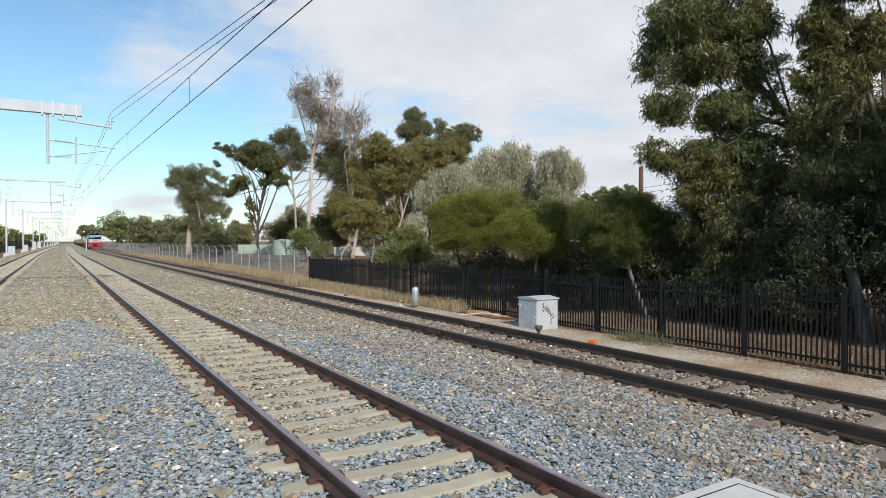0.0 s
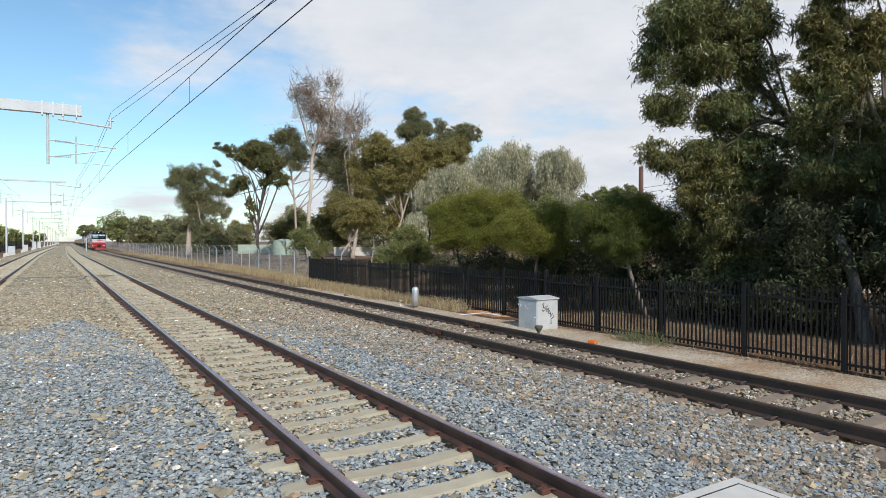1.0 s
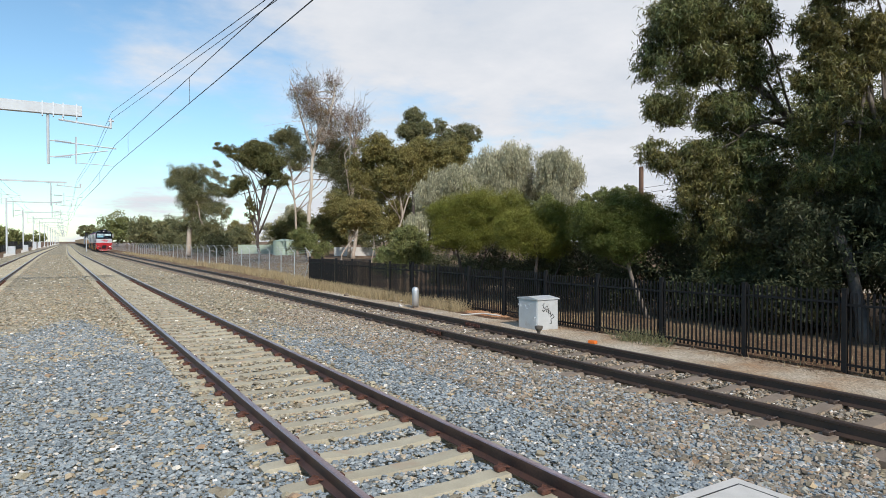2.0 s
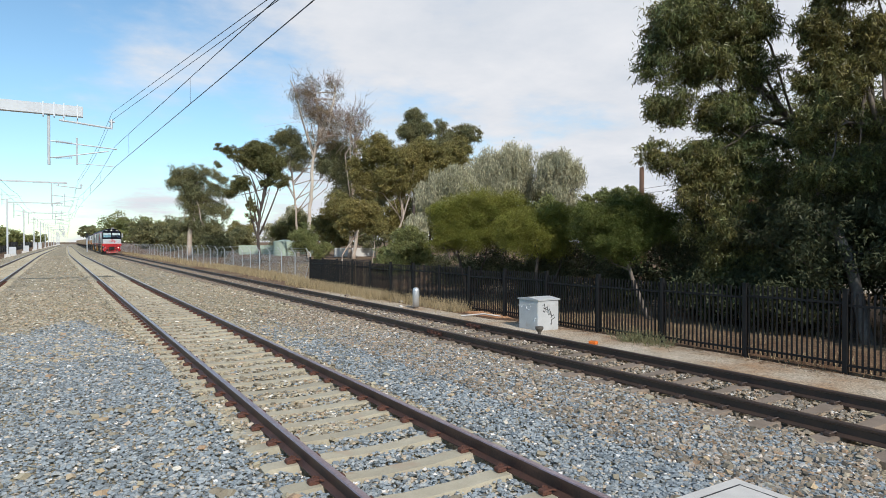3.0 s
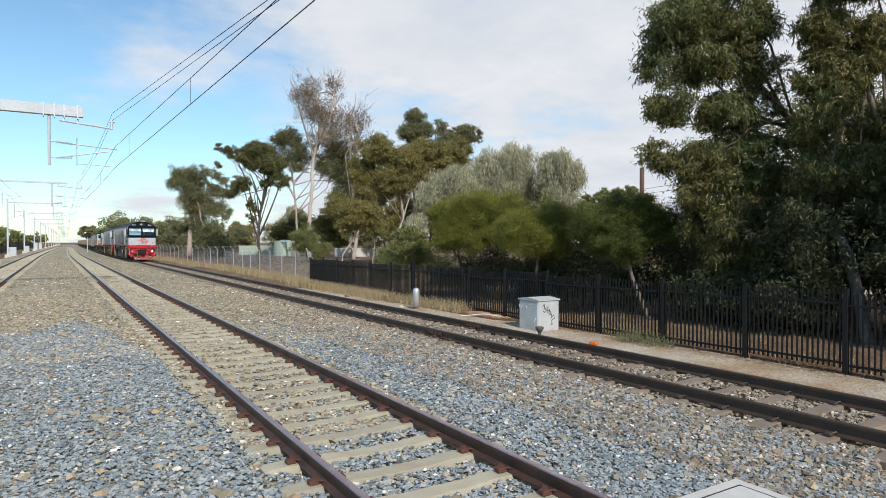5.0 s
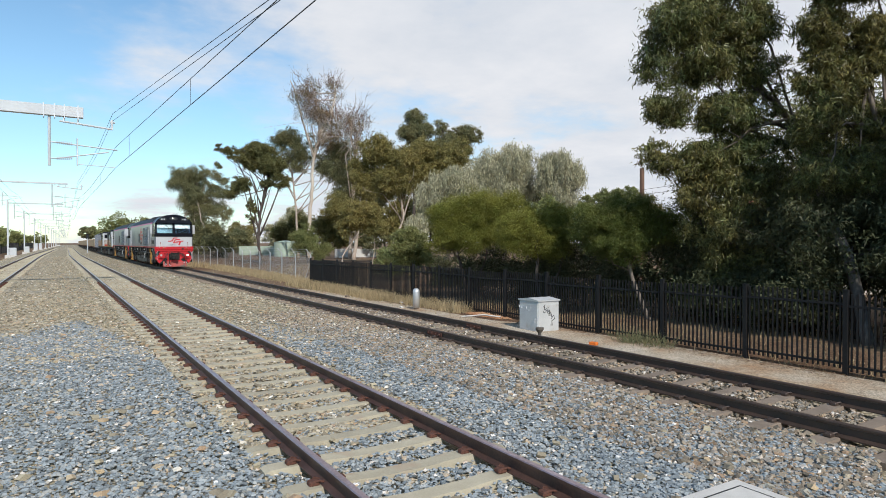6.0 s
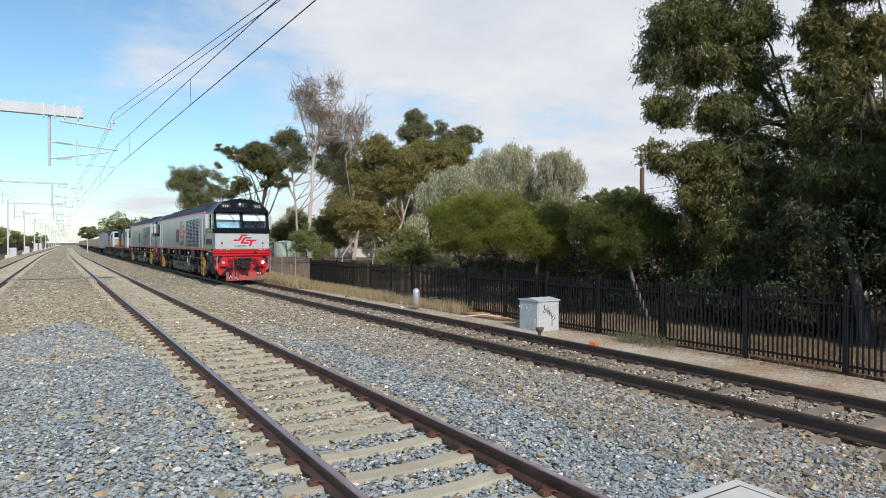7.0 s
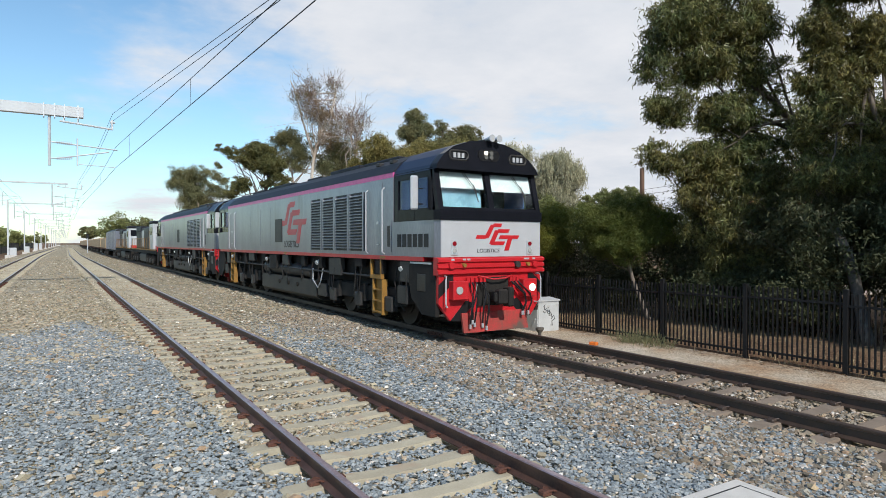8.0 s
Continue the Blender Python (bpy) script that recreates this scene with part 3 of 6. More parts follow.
# ---- overhead line ----
def build_portal(y, near):
    """A mast beside the far track with a beam over both tracks and the arms that hold the wires."""
    b = bend(y)
    xm, tip, drop, con = left_x(y) - 3.35, 1.15 + b, -0.18 + b, 2.60 + b
    p = tagged(new("catenary_portal"), "pale steel mast and beam carrying overhead wires", "catenary mast", "catenary portals")
    p.matrix_basis = pose(xm, y, -0.1)

    def rel(x, z, dy=0.0):
        return (x - xm, dy, z + 0.1)

    def bx(x0, x1, z0, z1, hw):
        return (x0 - xm, x1 - xm, -hw, hw, z0 + 0.1, z1 + 0.1)

    part("mast", boxes(bx(xm - 0.12, xm + 0.12, -0.1, 8.9, 0.12), bevel=0.015), M_whitesteel, p)
    part("footing", boxes(bx(xm - 0.4, xm + 0.4, -0.25, 0.35, 0.4), bevel=0.03), M_concrete, p, "concrete footing")
    beam = part("beam", boxes(bx(xm + 0.1, tip + 0.08, 8.30, 8.80 if near else 8.46, 0.16 if near else 0.09), bevel=0.012), M_whitesteel, p, "pale box beam over the tracks")
    for x in (drop - 0.22, drop + 0.22, drop + 0.62, tip - 0.15):
        part("clamp", boxes(bx(x - 0.025, x + 0.025, 8.20, 8.86 if near else 8.52, 0.19)), M_galv, beam)
    part("extension_tube", tubes(([rel(drop + 0.42, 8.08), rel(con - 0.1, 7.88)], 0.05)), M_whitesteel, p)
    part("hanger", boxes(bx(drop + 0.57, drop + 0.63, 8.05, 8.3, 0.05)), M_galv, p)
    part("hanger", boxes(bx(tip - 0.18, tip - 0.12, 7.98, 8.3, 0.05)), M_galv, p)
    part("wire_bracket", tubes(([rel(con - 0.14, 7.86), rel(con - 0.14, 8.34)], 0.055), ([rel(con - 0.24, 8.22), rel(con - 0.0, 8.22)], 0.05)), M_galv, p)
    for dr, cn in ((drop, con), (left_x(y) - 2.5, left_x(y) + 0.2)):
        part("drop_tube", tubes(([rel(dr, 8.28), rel(dr, 5.92)], 0.062), sides=8), M_whitesteel, p)
        for z0, z1, x1 in ((7.05, 6.86, cn + 0.1), (6.28, 6.74, cn - 0.28)):
            arm = part("cantilever_arm", tubes(([rel(dr + 0.05, z0), rel(dr + 0.3, z0)], 0.03), ([rel(dr + 0.95, z0 + (z1 - z0) * 0.3), rel(x1, z1)], 0.03)), M_galv, p)
            ins = bmesh.new()
            for k in range(8):
                x = dr + 0.3 + k * 0.085
                tube(ins, [rel(x, z0 + (z1 - z0) * 0.02 * k), rel(x + 0.03, z0 + (z1 - z0) * 0.02 * k)], 0.075, 8)
            tube(ins, [rel(dr + 0.28, z0), rel(dr + 0.98, z0 + (z1 - z0) * 0.3)], 0.035, 6)
            part("insulator", ins, M_insul, arm, "ribbed grey insulator")
        part("registration_tube", tubes(([rel(dr + 1.15, 7.3), rel(dr + 1.15, 5.98)], 0.035)), M_galv, p)
        part("steady_arm", tubes(([rel(dr + 1.2, 6.05), rel(dr + 1.9, 6.03), rel(cn, 5.99)], 0.018)), M_galv, p)
    return p


PORTALS = [-22.0] + [35.1 + 41.0 * k for k in range(15)]
for y in PORTALS:
    build_portal(y, y < 50)


def wire_run(name, label, pts, r):
    ob = new(name, mesh_of(tube(bmesh.new(), pts, r, 5, False), name, M_wire))
    return tagged(ob, label, "overhead wire", "overhead wires")


def build_wires():
    def con(y):
        k = (y - 35.1) / 41.0
        x = 2.62 + 0.0375 * (35.1 - y) if y < 35.1 else 2.45 + 0.17 * math.cos(k * math.pi) + bend(y)
        return x

    ys = [y for a in PORTALS[:-1] for y in (a, a + 10.25, a + 20.5, a + 30.75)] + [PORTALS[-1]]

    def mess(y):
        k = ((y - 35.1) / 41.0) % 1.0
        return 7.02 - 0.0125 * (35.1 - y) if y < 35.1 else 7.02 - 0.4 * (4 * k * (1 - k))

    def feed(y, top, sag):
        k = ((y - 35.1) / 41.0) % 1.0
        return top - sag * (35.1 - y) if y < 35.1 else top - 0.3 * 4 * k * (1 - k)

    wire_run("contact_wire", "dark contact wire over the near track", [(con(y), y, 6.0 + max(0, 35.1 - y) * 0.0055) for y in ys], 0.011)
    wire_run("messenger_wire", "sagging messenger wire above the contact wire", [(con(y), y, mess(y)) for y in ys], 0.010)
    wire_run("feeder_wire", "feeder wire slung along the beam ends", [(con(y) - 0.13 + max(0, 35.1 - y) * 0.030, y, feed(y, 8.30, 0.046)) for y in ys], 0.009)
    wire_run("earth_wire", "earth wire slung along the beam ends", [(con(y) - 0.13 + max(0, 35.1 - y) * 0.0185, y, feed(y, 8.66, 0.065)) for y in ys], 0.009)
    wire_run("contact_wire", "dark contact wire over the far track", [(left_x(y), y, 6.0) for y in ys], 0.011)
    wire_run("messenger_wire", "sagging messenger wire over the far track", [(left_x(y), y, mess(y)) for y in ys], 0.010)
    for y in (8.4, 18.5, 30.4, 46, 56, 66, 87, 97, 107):
        d = wire_run("dropper", "thin dropper between messenger and contact wire", [(con(y), y, 6.0 + max(0, 35.1 - y) * 0.0055), (con(y), y, mess(y))], 0.006)
        tagged(d, group="droppers")


build_wires()

# ---- palisade fence ----
FENCE_X = 11.8


def build_fence():
    fence = tagged(new("palisade_fence"), "black steel bar fence with flat rails and square posts", "fence")
    posts = [-2.05, -0.1, 1.8, 3.7, 5.55, 7.43, 9.45, 11.42, 13.4, 15.32, 17.25, 19.17, 21.1, 23.02, 24.95, 26.9, 28.8, 30.7, 32.55]
    rng = random.Random(2)
    bar_me = mesh_of(boxes((-0.0135, 0.0135, -0.0135, 0.0135, 0, 1.36)), "bar", M_fence)
    post_me = mesh_of(boxes((-0.04, 0.04, -0.04, 0.04, -0.3, 1.50), (-0.046, 0.046, -0.046, 0.046, 1.50, 1.525)), "post", M_fence)
    for a, b in zip(posts, posts[1:] + [None]):
        ob = new("post", post_me)
        ob.parent = fence
        ob.matrix_basis = pose(FENCE_X, a, -0.10)
        if b is None:
            break
        dz = 0.05 if 5 < a < 6 else rng.uniform(-0.03, 0.03)
        for z in (0.17, 1.22):
            part("rail", boxes((FENCE_X - 0.02, FENCE_X + 0.02, a + 0.04, b - 0.04, z - 0.02 + dz - 0.1, z + 0.02 + dz - 0.1)), M_fence, fence)
        n = 20
        for k in range(1, n):
            o = new("bar", bar_me)
            o.parent = fence
            o.matrix_basis = pose(FENCE_X, a + (b - a) * k / n, -0.02 + dz, rng.uniform(-0.3, 0.3), 0, 0)


build_fence()


def build_chain_fence():
    fence = tagged(new("chain_link_fence"), "galvanised chain-link fence with cranked posts and strained wires", "fence")
    post = mesh_of(tubes(([(0, 0, -0.2), (0, 0, 1.65), (-0.28, 0, 2.0)], 0.032), sides=7), "post", M_galv)
    y, k = 34.5, 0
    ends = []
    while y < 260:
        ob = new("post", post)
        ob.parent = fence
        x = 12.5 + min(1.0, (y - 34) * 0.05) + bend(y)
        ob.matrix_basis = pose(x, y, -0.12)
        ends.append((x, y))
        y += 3.2
        k += 1
    wires = bmesh.new()
    for (xa, ya), (xb, yb) in zip(ends, ends[1:]):
        for z in (0.05, 0.8, 1.5):
            tube(wires, [(xa, ya, z), (xb, yb, z)], 0.006, 3, False)
        for q, z in ((0.06, 1.6), (0.16, 1.72), (0.26, 1.85)):
            tube(wires, [(xa - q, ya, z), (xb - q, yb, z)], 0.006, 3, False)
    part("strand_wire", wires, M_galv, fence)
    # woven mesh as crossing diagonal wires, flat strips
    rng_v, rng_f = [], []
    for (xa, ya), (xb, yb) in zip(ends, ends[1:]):
        step = 0.10 if ya < 60 else 0.2 if ya < 120 else 0.35
        n = int((yb - ya) / step)
        for s in (1, -1):
            for i in range(-int(1.5 / step), n):
                y0, y1, z0, z1 = ya + i * step, ya + i * step + 1.5, 0.02, 1.52
                if y0 < ya:
                    z0 += ya - y0
                    y0 = ya
                if y1 > yb:
                    z1 -= y1 - yb
                    y1 = yb
                if s < 0:
                    z0, z1 = 1.54 - z0, 1.54 - z1
                fx = lambda yy: xa + (xb - xa) * (yy - ya) / (yb - ya)
                w = 0.0035 + 0.00012 * ya
                j = len(rng_v)
                rng_v += [(fx(y0), y0, z0 - 0.1 - w), (fx(y1), y1, z1 - 0.1 - w), (fx(y1), y1, z1 - 0.1 + w), (fx(y0), y0, z0 - 0.1 + w)]
                rng_f.append((j, j + 1, j + 2, j + 3))
    ob = new("wire_mesh", mesh_arrays("wire_mesh", rng_v, rng_f, M_galv))
    ob.parent = fence
    part("stay", tubes(([(12.5, 35.6, -0.2), (12.5, 34.5, 1.2)], 0.025)), M_galv, fence)


build_chain_fence()


# ---- lineside things ----
def build_cabinet():
    c = tagged(new("signal_cabinet"), "grey steel lineside cabinet with scrawled graffiti on a concrete pad", "cabinet")
    c.matrix_basis = pose(10.62, 12.38, -0.16, 0, 0, 0)
    w, d, h = 0.70, 0.78, 0.93
    body = part("body", boxes((0, w, 0, d, 0.085, h - 0.05), bevel=0.008), M_cab, c)
    bm = bmesh.new()
    side_prism(bm, [(-0.03, h - 0.05), (d + 0.03, h - 0.05), (d + 0.03, h - 0.02), (d / 2, h + 0.03), (-0.03, h - 0.02)], -0.03, w + 0.03)
    part("lid", bm, M_cab, c, "shallow pitched metal lid")
    door = part("door", boxes((-0.012, 0.0, 0.03, d - 0.03, 0.08, h - 0.09)), M_cab, c, "dull grey door")
    part("lock", tubes(([(-0.012, 0.09, 0.42), (-0.05, 0.09, 0.42)], 0.022), ([(-0.045, 0.09, 0.42), (-0.05, 0.09, 0.33)], 0.01)), M_galv, door, "metal turn lock")
    part("pad", boxes((-0.30, w + 0.3, -0.35, d + 0.95, -0.15, 0.085), bevel=0.01), M_concrete, c, "pale concrete pad")

    def scrawl(pts, r, mat, label):
        g = new("graffiti", mesh_of(tube(bmesh.new(), pts, r, 5), "graffiti", mat))
        g.parent = body
        return tagged(g, label)

    f = lambda q: [(0.02 + x * 0.62, -0.002, z + 0.02) for x, z in q]
    scrawl(f([(0.20, 0.72), (0.32, 0.78), (0.28, 0.66), (0.42, 0.62), (0.30, 0.56), (0.22, 0.60)]), 0.011, M_spray, "black spray-painted scrawl")
    scrawl(f([(0.35, 0.66), (0.50, 0.70), (0.44, 0.56), (0.58, 0.52), (0.50, 0.62)]), 0.011, M_spray, "black spray-painted scrawl")
    scrawl(f([(0.58, 0.64), (0.54, 0.48), (0.68, 0.50), (0.62, 0.58), (0.72, 0.42)]), 0.011, M_spray, "black spray-painted scrawl")
    scrawl(f([(0.66, 0.40), (0.80, 0.48), (0.88, 0.40), (0.70, 0.34), (0.72, 0.22), (0.64, 0.24)]), 0.011, M_spray, "black spray-painted scrawl")
    g = lambda q: [(-0.014, y, z) for y, z in q]
    scrawl(g([(0.78, 0.74), (0.74, 0.66), (0.70, 0.75), (0.66, 0.66), (0.60, 0.74)]), 0.006, M_spraypale, "pale spray-painted scrawl")
    scrawl(g([(0.50, 0.74), (0.44, 0.64), (0.34, 0.62), (0.28, 0.70), (0.33, 0.76), (0.24, 0.78)]), 0.006, M_spraypale, "pale spray-painted scrawl")


build_cabinet()


def build_bollard():
    b = tagged(new("marker_bollard"), "silver domed metal bollard beside the outer track", "bollard")
    b.matrix_basis = pose(10.6, 18.77, -0.12)
    part("tube", tubes(([(0, 0, 0.13), (0, 0, 0.68), (0, 0, 0.75), (0, 0, 0.79)], [0.118, 0.118, 0.10, 0.05]), sides=18), M_galv, b, smooth=True)
    part("collar", tubes(([(0, 0, 0.66), (0, 0, 0.685)], 0.125), sides=18), M_galv, b)
    part("foot", tubes(([(0, 0, -0.05), (0, 0, 0.14)], 0.085), sides=12), M_sleeper2, b, "rusty brown foot")
    return b


build_bollard()


def build_small():
    # detector pot at the cabinet
    d = tagged(new("track_device"), "small grey capped pot on a stub by the rail", "track device")
    d.matrix_basis = pose(9.86, 11.45, -0.1)
    part("cap", tubes(([(0, 0, 0.20), (0, 0, 0.27), (0, 0, 0.32)], [0.055, 0.10, 0.10]), sides=12), M_tankish, d)
    part("stub", tubes(([(0, 0, -0.05), (0, 0, 0.21)], 0.04), sides=8), M_tankish, d)
    o = tagged(new("marker_block"), "orange plastic marker block on the gravel", "marker")
    o.matrix_basis = pose(10.28, 10.1, -0.055, 0, 0, 12)
    part("block", boxes((-0.06, 0.06, -0.09, 0.09, 0, 0.075), bevel=0.012), M_orange, o)
    # pit lid near the camera
    p = tagged(new("pit_cover"), "pale concrete cable pit with a square lid in the ballast", "pit cover")
    p.matrix_basis = pose(5.32, 3.42, 0.0, 0, 0, 0)
    part("collar", boxes((-0.92, 0.06, -0.95, 0.06, -0.3, 0.05), bevel=0.01), M_concrete, p)
    lid = part("lid", boxes((-0.78, -0.08, -0.80, -0.08, 0.05, 0.056), bevel=0.002), M_concrete, p, "square concrete lid")
    gap = bmesh.new()
    for a in ((-0.80, -0.06, -0.08, -0.062), (-0.80, -0.06, -0.82, -0.80), (-0.80, -0.782, -0.80, -0.08), (-0.078, -0.06, -0.80, -0.08)):
        box(gap, a[0], a[1], a[2], a[3], 0.046, 0.054)
    part("joint", gap, M_black, lid, "dark joint line round the lid")
    # fishplates on the outer track
    for x, y in ((FREIGHT_X - 0.753, 12.75), (FREIGHT_X + 0.753, 13.3)):
        f = tagged(new("fishplate"), "rusty bolted joint plate on a rail", "fishplate", "fishplates")
        f.matrix_basis = pose(x, y, 0.08)
        part("plate", boxes((-0.045, -0.028, -0.33, 0.33, -0.045, 0.045), bevel=0.006), M_clip, f)
        for k in range(4):
            part("bolt", tubes(([(-0.045, -0.25 + k * 0.166, 0), (-0.075, -0.25 + k * 0.166, 0)], 0.018), sides=6), M_clip, f)
    # spoil heap and a strip of tape beside the cabinet
    bm = bmesh.new()
    bmesh.ops.create_grid(bm, x_segments=24, y_segments=24, size=1.0)
    for v in bm.verts:
        d = math.hypot(v.co.x, v.co.y)
        v.co.z = 0.10 * max(0.0, 1 - d * d) * (0.7 + 0.8 * noise.noise(v.co * 5)) - 0.03
        v.co.x *= 0.42
        v.co.y *= 1.5
    h = tagged(new("dirt_heap", mesh_of(bm, "dirt_heap", M_clay, smooth=True)), "low heap of orange clay beside the track", "dirt heap")
    h.matrix_basis = pose(11.67, 16.05, -0.055)
    t = tagged(new("tape", mesh_of(tube(bmesh.new(), [(10.64, 16.01, -0.03), (11.21, 15.63, 0.03), (11.59, 15.24, -0.03)], 0.022, 4), "tape", M_concrete)), "crumpled pale tape lying on the clay", "tape")
    # rag and stones by the rail
    for x, y, s, m in ((10.5, 24.5, 0.13, M_sleeper2), (10.35, 19.4, 0.09, M_concrete), (11.2, 21.0, 0.08, M_concrete)):
        bm = bmesh.new()
        bmesh.ops.create_icosphere(bm, subdivisions=2, radius=s)
        for v in bm.verts:
            v.co *= 0.8 + 0.4 * noise.noise(v.co * 9)
            v.co.z *= 0.7
        r = tagged(new("rock", mesh_of(bm, "rock", m)), "loose rock lying beside the track", "rock")
        r.matrix_basis = pose(x, y, -0.02)


M_tankish = material("dull_grey_cast_metal", (0.10, 0.09, 0.08), 0.7, 0.3, (0.16, 0.13, 0.1), 8, 60, 0.5, 0.1, 0.002)
build_small()


def build_far_left():
    """White cabinets and dark fence beyond the masts."""
    for x, y, h in ((-6.0, 128, 1.5), (-5.6, 170, 1.5), (-5.4, 225, 2.2), (-5.0, 262, 2.2)):
        c = tagged(new("equipment_cabinet"), "white lineside equipment cabinet", "cabinet", "white cabinets")
        c.matrix_basis = pose(x + 0.4 * bend(y), y, -0.1)
        part("body", boxes((-0.5, 0.5, -0.4, 0.4, 0.25, h), bevel=0.03), M_whitesteel, c)
        part("plinth", boxes((-0.55, 0.55, -0.45, 0.45, -0.1, 0.25)), M_concrete, c)
    f = tagged(new("boundary_fence"), "dark boundary fence beyond the masts", "fence")
    for k in range(40):
        y = 100 + k * 6
        part("panel", boxes((-10.2 + 0.6 * bend(y), -10.1 + 0.6 * bend(y), y, y + 5.8, -0.1, 2.2)), M_fence, f)
    s = tagged(new("signal_post"), "white signal post beside the far tracks", "signal")
    s.matrix_basis = pose(5.7 + bend(160), 160, -0.1)
    part("post", tubes(([(0, 0, 0), (0, 0, 3.4)], 0.12), sides=8), M_whitesteel, s)
    part("head", boxes((-0.25, 0.25, -0.1, 0.1, 3.1, 4.2), bevel=0.04), M_black, s)


build_far_left()


def build_background():
    brick = material("pale_rendered_wall", (0.52, 0.47, 0.40), 0.9, 0, (0.44, 0.40, 0.34), 2, 20, 0.5, 0.1, 0.004)
    redroof = material("red_iron_roof", (0.36, 0.06, 0.05), 0.6, 0, (0.28, 0.05, 0.045), 2, 20, 0.5, 0.1, 0.004)
    tankgreen = material("pale_green_tank", (0.38, 0.46, 0.37), 0.6, 0, (0.32, 0.39, 0.32), 2, 20, 0.5, 0.1, 0.004)
    greyroof = material("grey_iron_roof", (0.25, 0.27, 0.30), 0.6)

    def house(x, y, w, d, roof_mat, label, turn=0):
        h = tagged(new("house"), label, "house", "houses beyond the park")
        h.matrix_basis = pose(x, y, -0.1, 0, 0, turn)
        wall = part("wall", boxes((-w / 2, w / 2, -d / 2, d / 2, 0, 2.7)), brick, h)
        bm = bmesh.new()
        prism(bm, [(-w / 2 - 0.4, 2.7), (w / 2 + 0.4, 2.7), (0, 4.5)], -d / 2 - 0.4, d / 2 + 0.4)
        part("roof", bm, roof_mat, h)
        for k in (-1, 1):
            win = part("window", boxes((k * w / 4 - 0.7, k * w / 4 + 0.7, -d / 2 - 0.03, -d / 2, 0.9, 2.1)), M_gloss, wall)
            part("sill", boxes((k * w / 4 - 0.8, k * w / 4 + 0.8, -d / 2 - 0.1, -d / 2 - 0.03, 0.8, 0.9)), brick, win)
        part("chimney", boxes((w / 4, w / 4 + 0.6, 0, 0.6, 3.4, 4.9)), brick, h)

    house(47.5, 195, 8, 9, redroof, "pale house with a red iron roof beyond the park")
    house(43.0, 208, 5, 6, greyroof, "pale house with a grey iron roof beyond the park")
    house(34.0, 17.5, 9, 8, redroof, "red-roofed house glimpsed through dense foliage", 70)
    t = tagged(new("water_tank"), "pale green corrugated water tank in the park", "water tank")
    t.matrix_basis = pose(33.5, 104.8, -0.1)
    part("shell", tubes(([(0, 0, 0), (0, 0, 2.4)], 1.9), sides=24), tankgreen, t)
    part("roof", tubes(([(0, 0, 2.4), (0, 0, 2.75)], [1.95, 0.3]), sides=24), tankgreen, t)
    f = tagged(new("park_fence"), "pale green sheet fence across the park", "fence")
    for k in range(6):
        x = 29 + k * 2.4
        part("sheet", boxes((x, x + 2.36, 118, 118.06, -0.1, 1.6)), tankgreen, f)
    w = tagged(new("low_wall"), "low white wall seen between tree trunks", "wall")
    part("wall", boxes((37, 44, 91, 91.3, -0.15, 1.3)), M_concrete, w)
    # timber power pole with lines
    p = tagged(new("power_pole"), "brown timber power pole behind the grove", "power pole")
    p.matrix_basis = pose(31.22, 26.58, -0.1)
    part("pole", tubes(([(0, 0, 0), (0, 0, 7.0)], [0.17, 0.14]), sides=10), material("brown_timber_pole", (0.20, 0.11, 0.07), 0.9, 0, (0.13, 0.075, 0.05), 2, 30, 0.6, 0.3, 0.01, stretch=(1, 1, 0.2)), p)
    for dz in (6.6, 6.9):
        wire_run("power_line", "thin power line behind the trees", [(31.2, 26.6, dz - 1.35), (44, 50, dz - 1.2), (60, 80, dz)], 0.012)
        wire_run("power_line", "thin power line behind the trees", [(31.2, 26.6, dz - 1.35), (26, 16, dz - 1.6)], 0.012)


build_background()


# ---- trees ----
def leaf_mesh(name, pos, length, width, droop, out, mat, rng):
    """Pointed leaves, three corners each."""
    n = len(pos)
    ax = rng.normal(size=(n, 3)) * 0.7 + out * 0.5
    ax[:, 2] -= droop
    ax /= np.linalg.norm(ax, axis=1, keepdims=True) + 1e-6
    sd = np.cross(ax, rng.normal(size=(n, 3)))
    sd /= np.linalg.norm(sd, axis=1, keepdims=True) + 1e-6
    ln = (length * rng.uniform(0.6, 1.3, n))[:, None]
    wd = (width * rng.uniform(0.7, 1.3, n))[:, None]
    v = np.stack([pos - ax * ln * 0.5 + sd * wd, pos - ax * ln * 0.5 - sd * wd, pos + ax * ln * 0.5], 1).reshape(-1, 3)
    return mesh_arrays(name, v, np.arange(n * 3).reshape(n, 3), mat)


def smooth_path(pts, rng, r):
    """Rounds a trunk's line and gives it a slight wander."""
    out = []
    n = len(pts)
    for i in range(n - 1):
        p0, p1, p2, p3 = pts[max(0, i - 1)], pts[i], pts[i + 1], pts[min(n - 1, i + 2)]
        for k in range(4):
            t = k / 4
            q = 0.5 * (2 * p1 + (p2 - p0) * t + (2 * p0 - 5 * p1 + 4 * p2 - p3) * t * t + (3 * p1 - p0 - 3 * p2 + p3) * t ** 3)
            out.append(q + (Vector((rng.normal(), rng.normal(), 0)) * r * 0.16 if i + k else Vector()))
    return out + [pts[-1]]


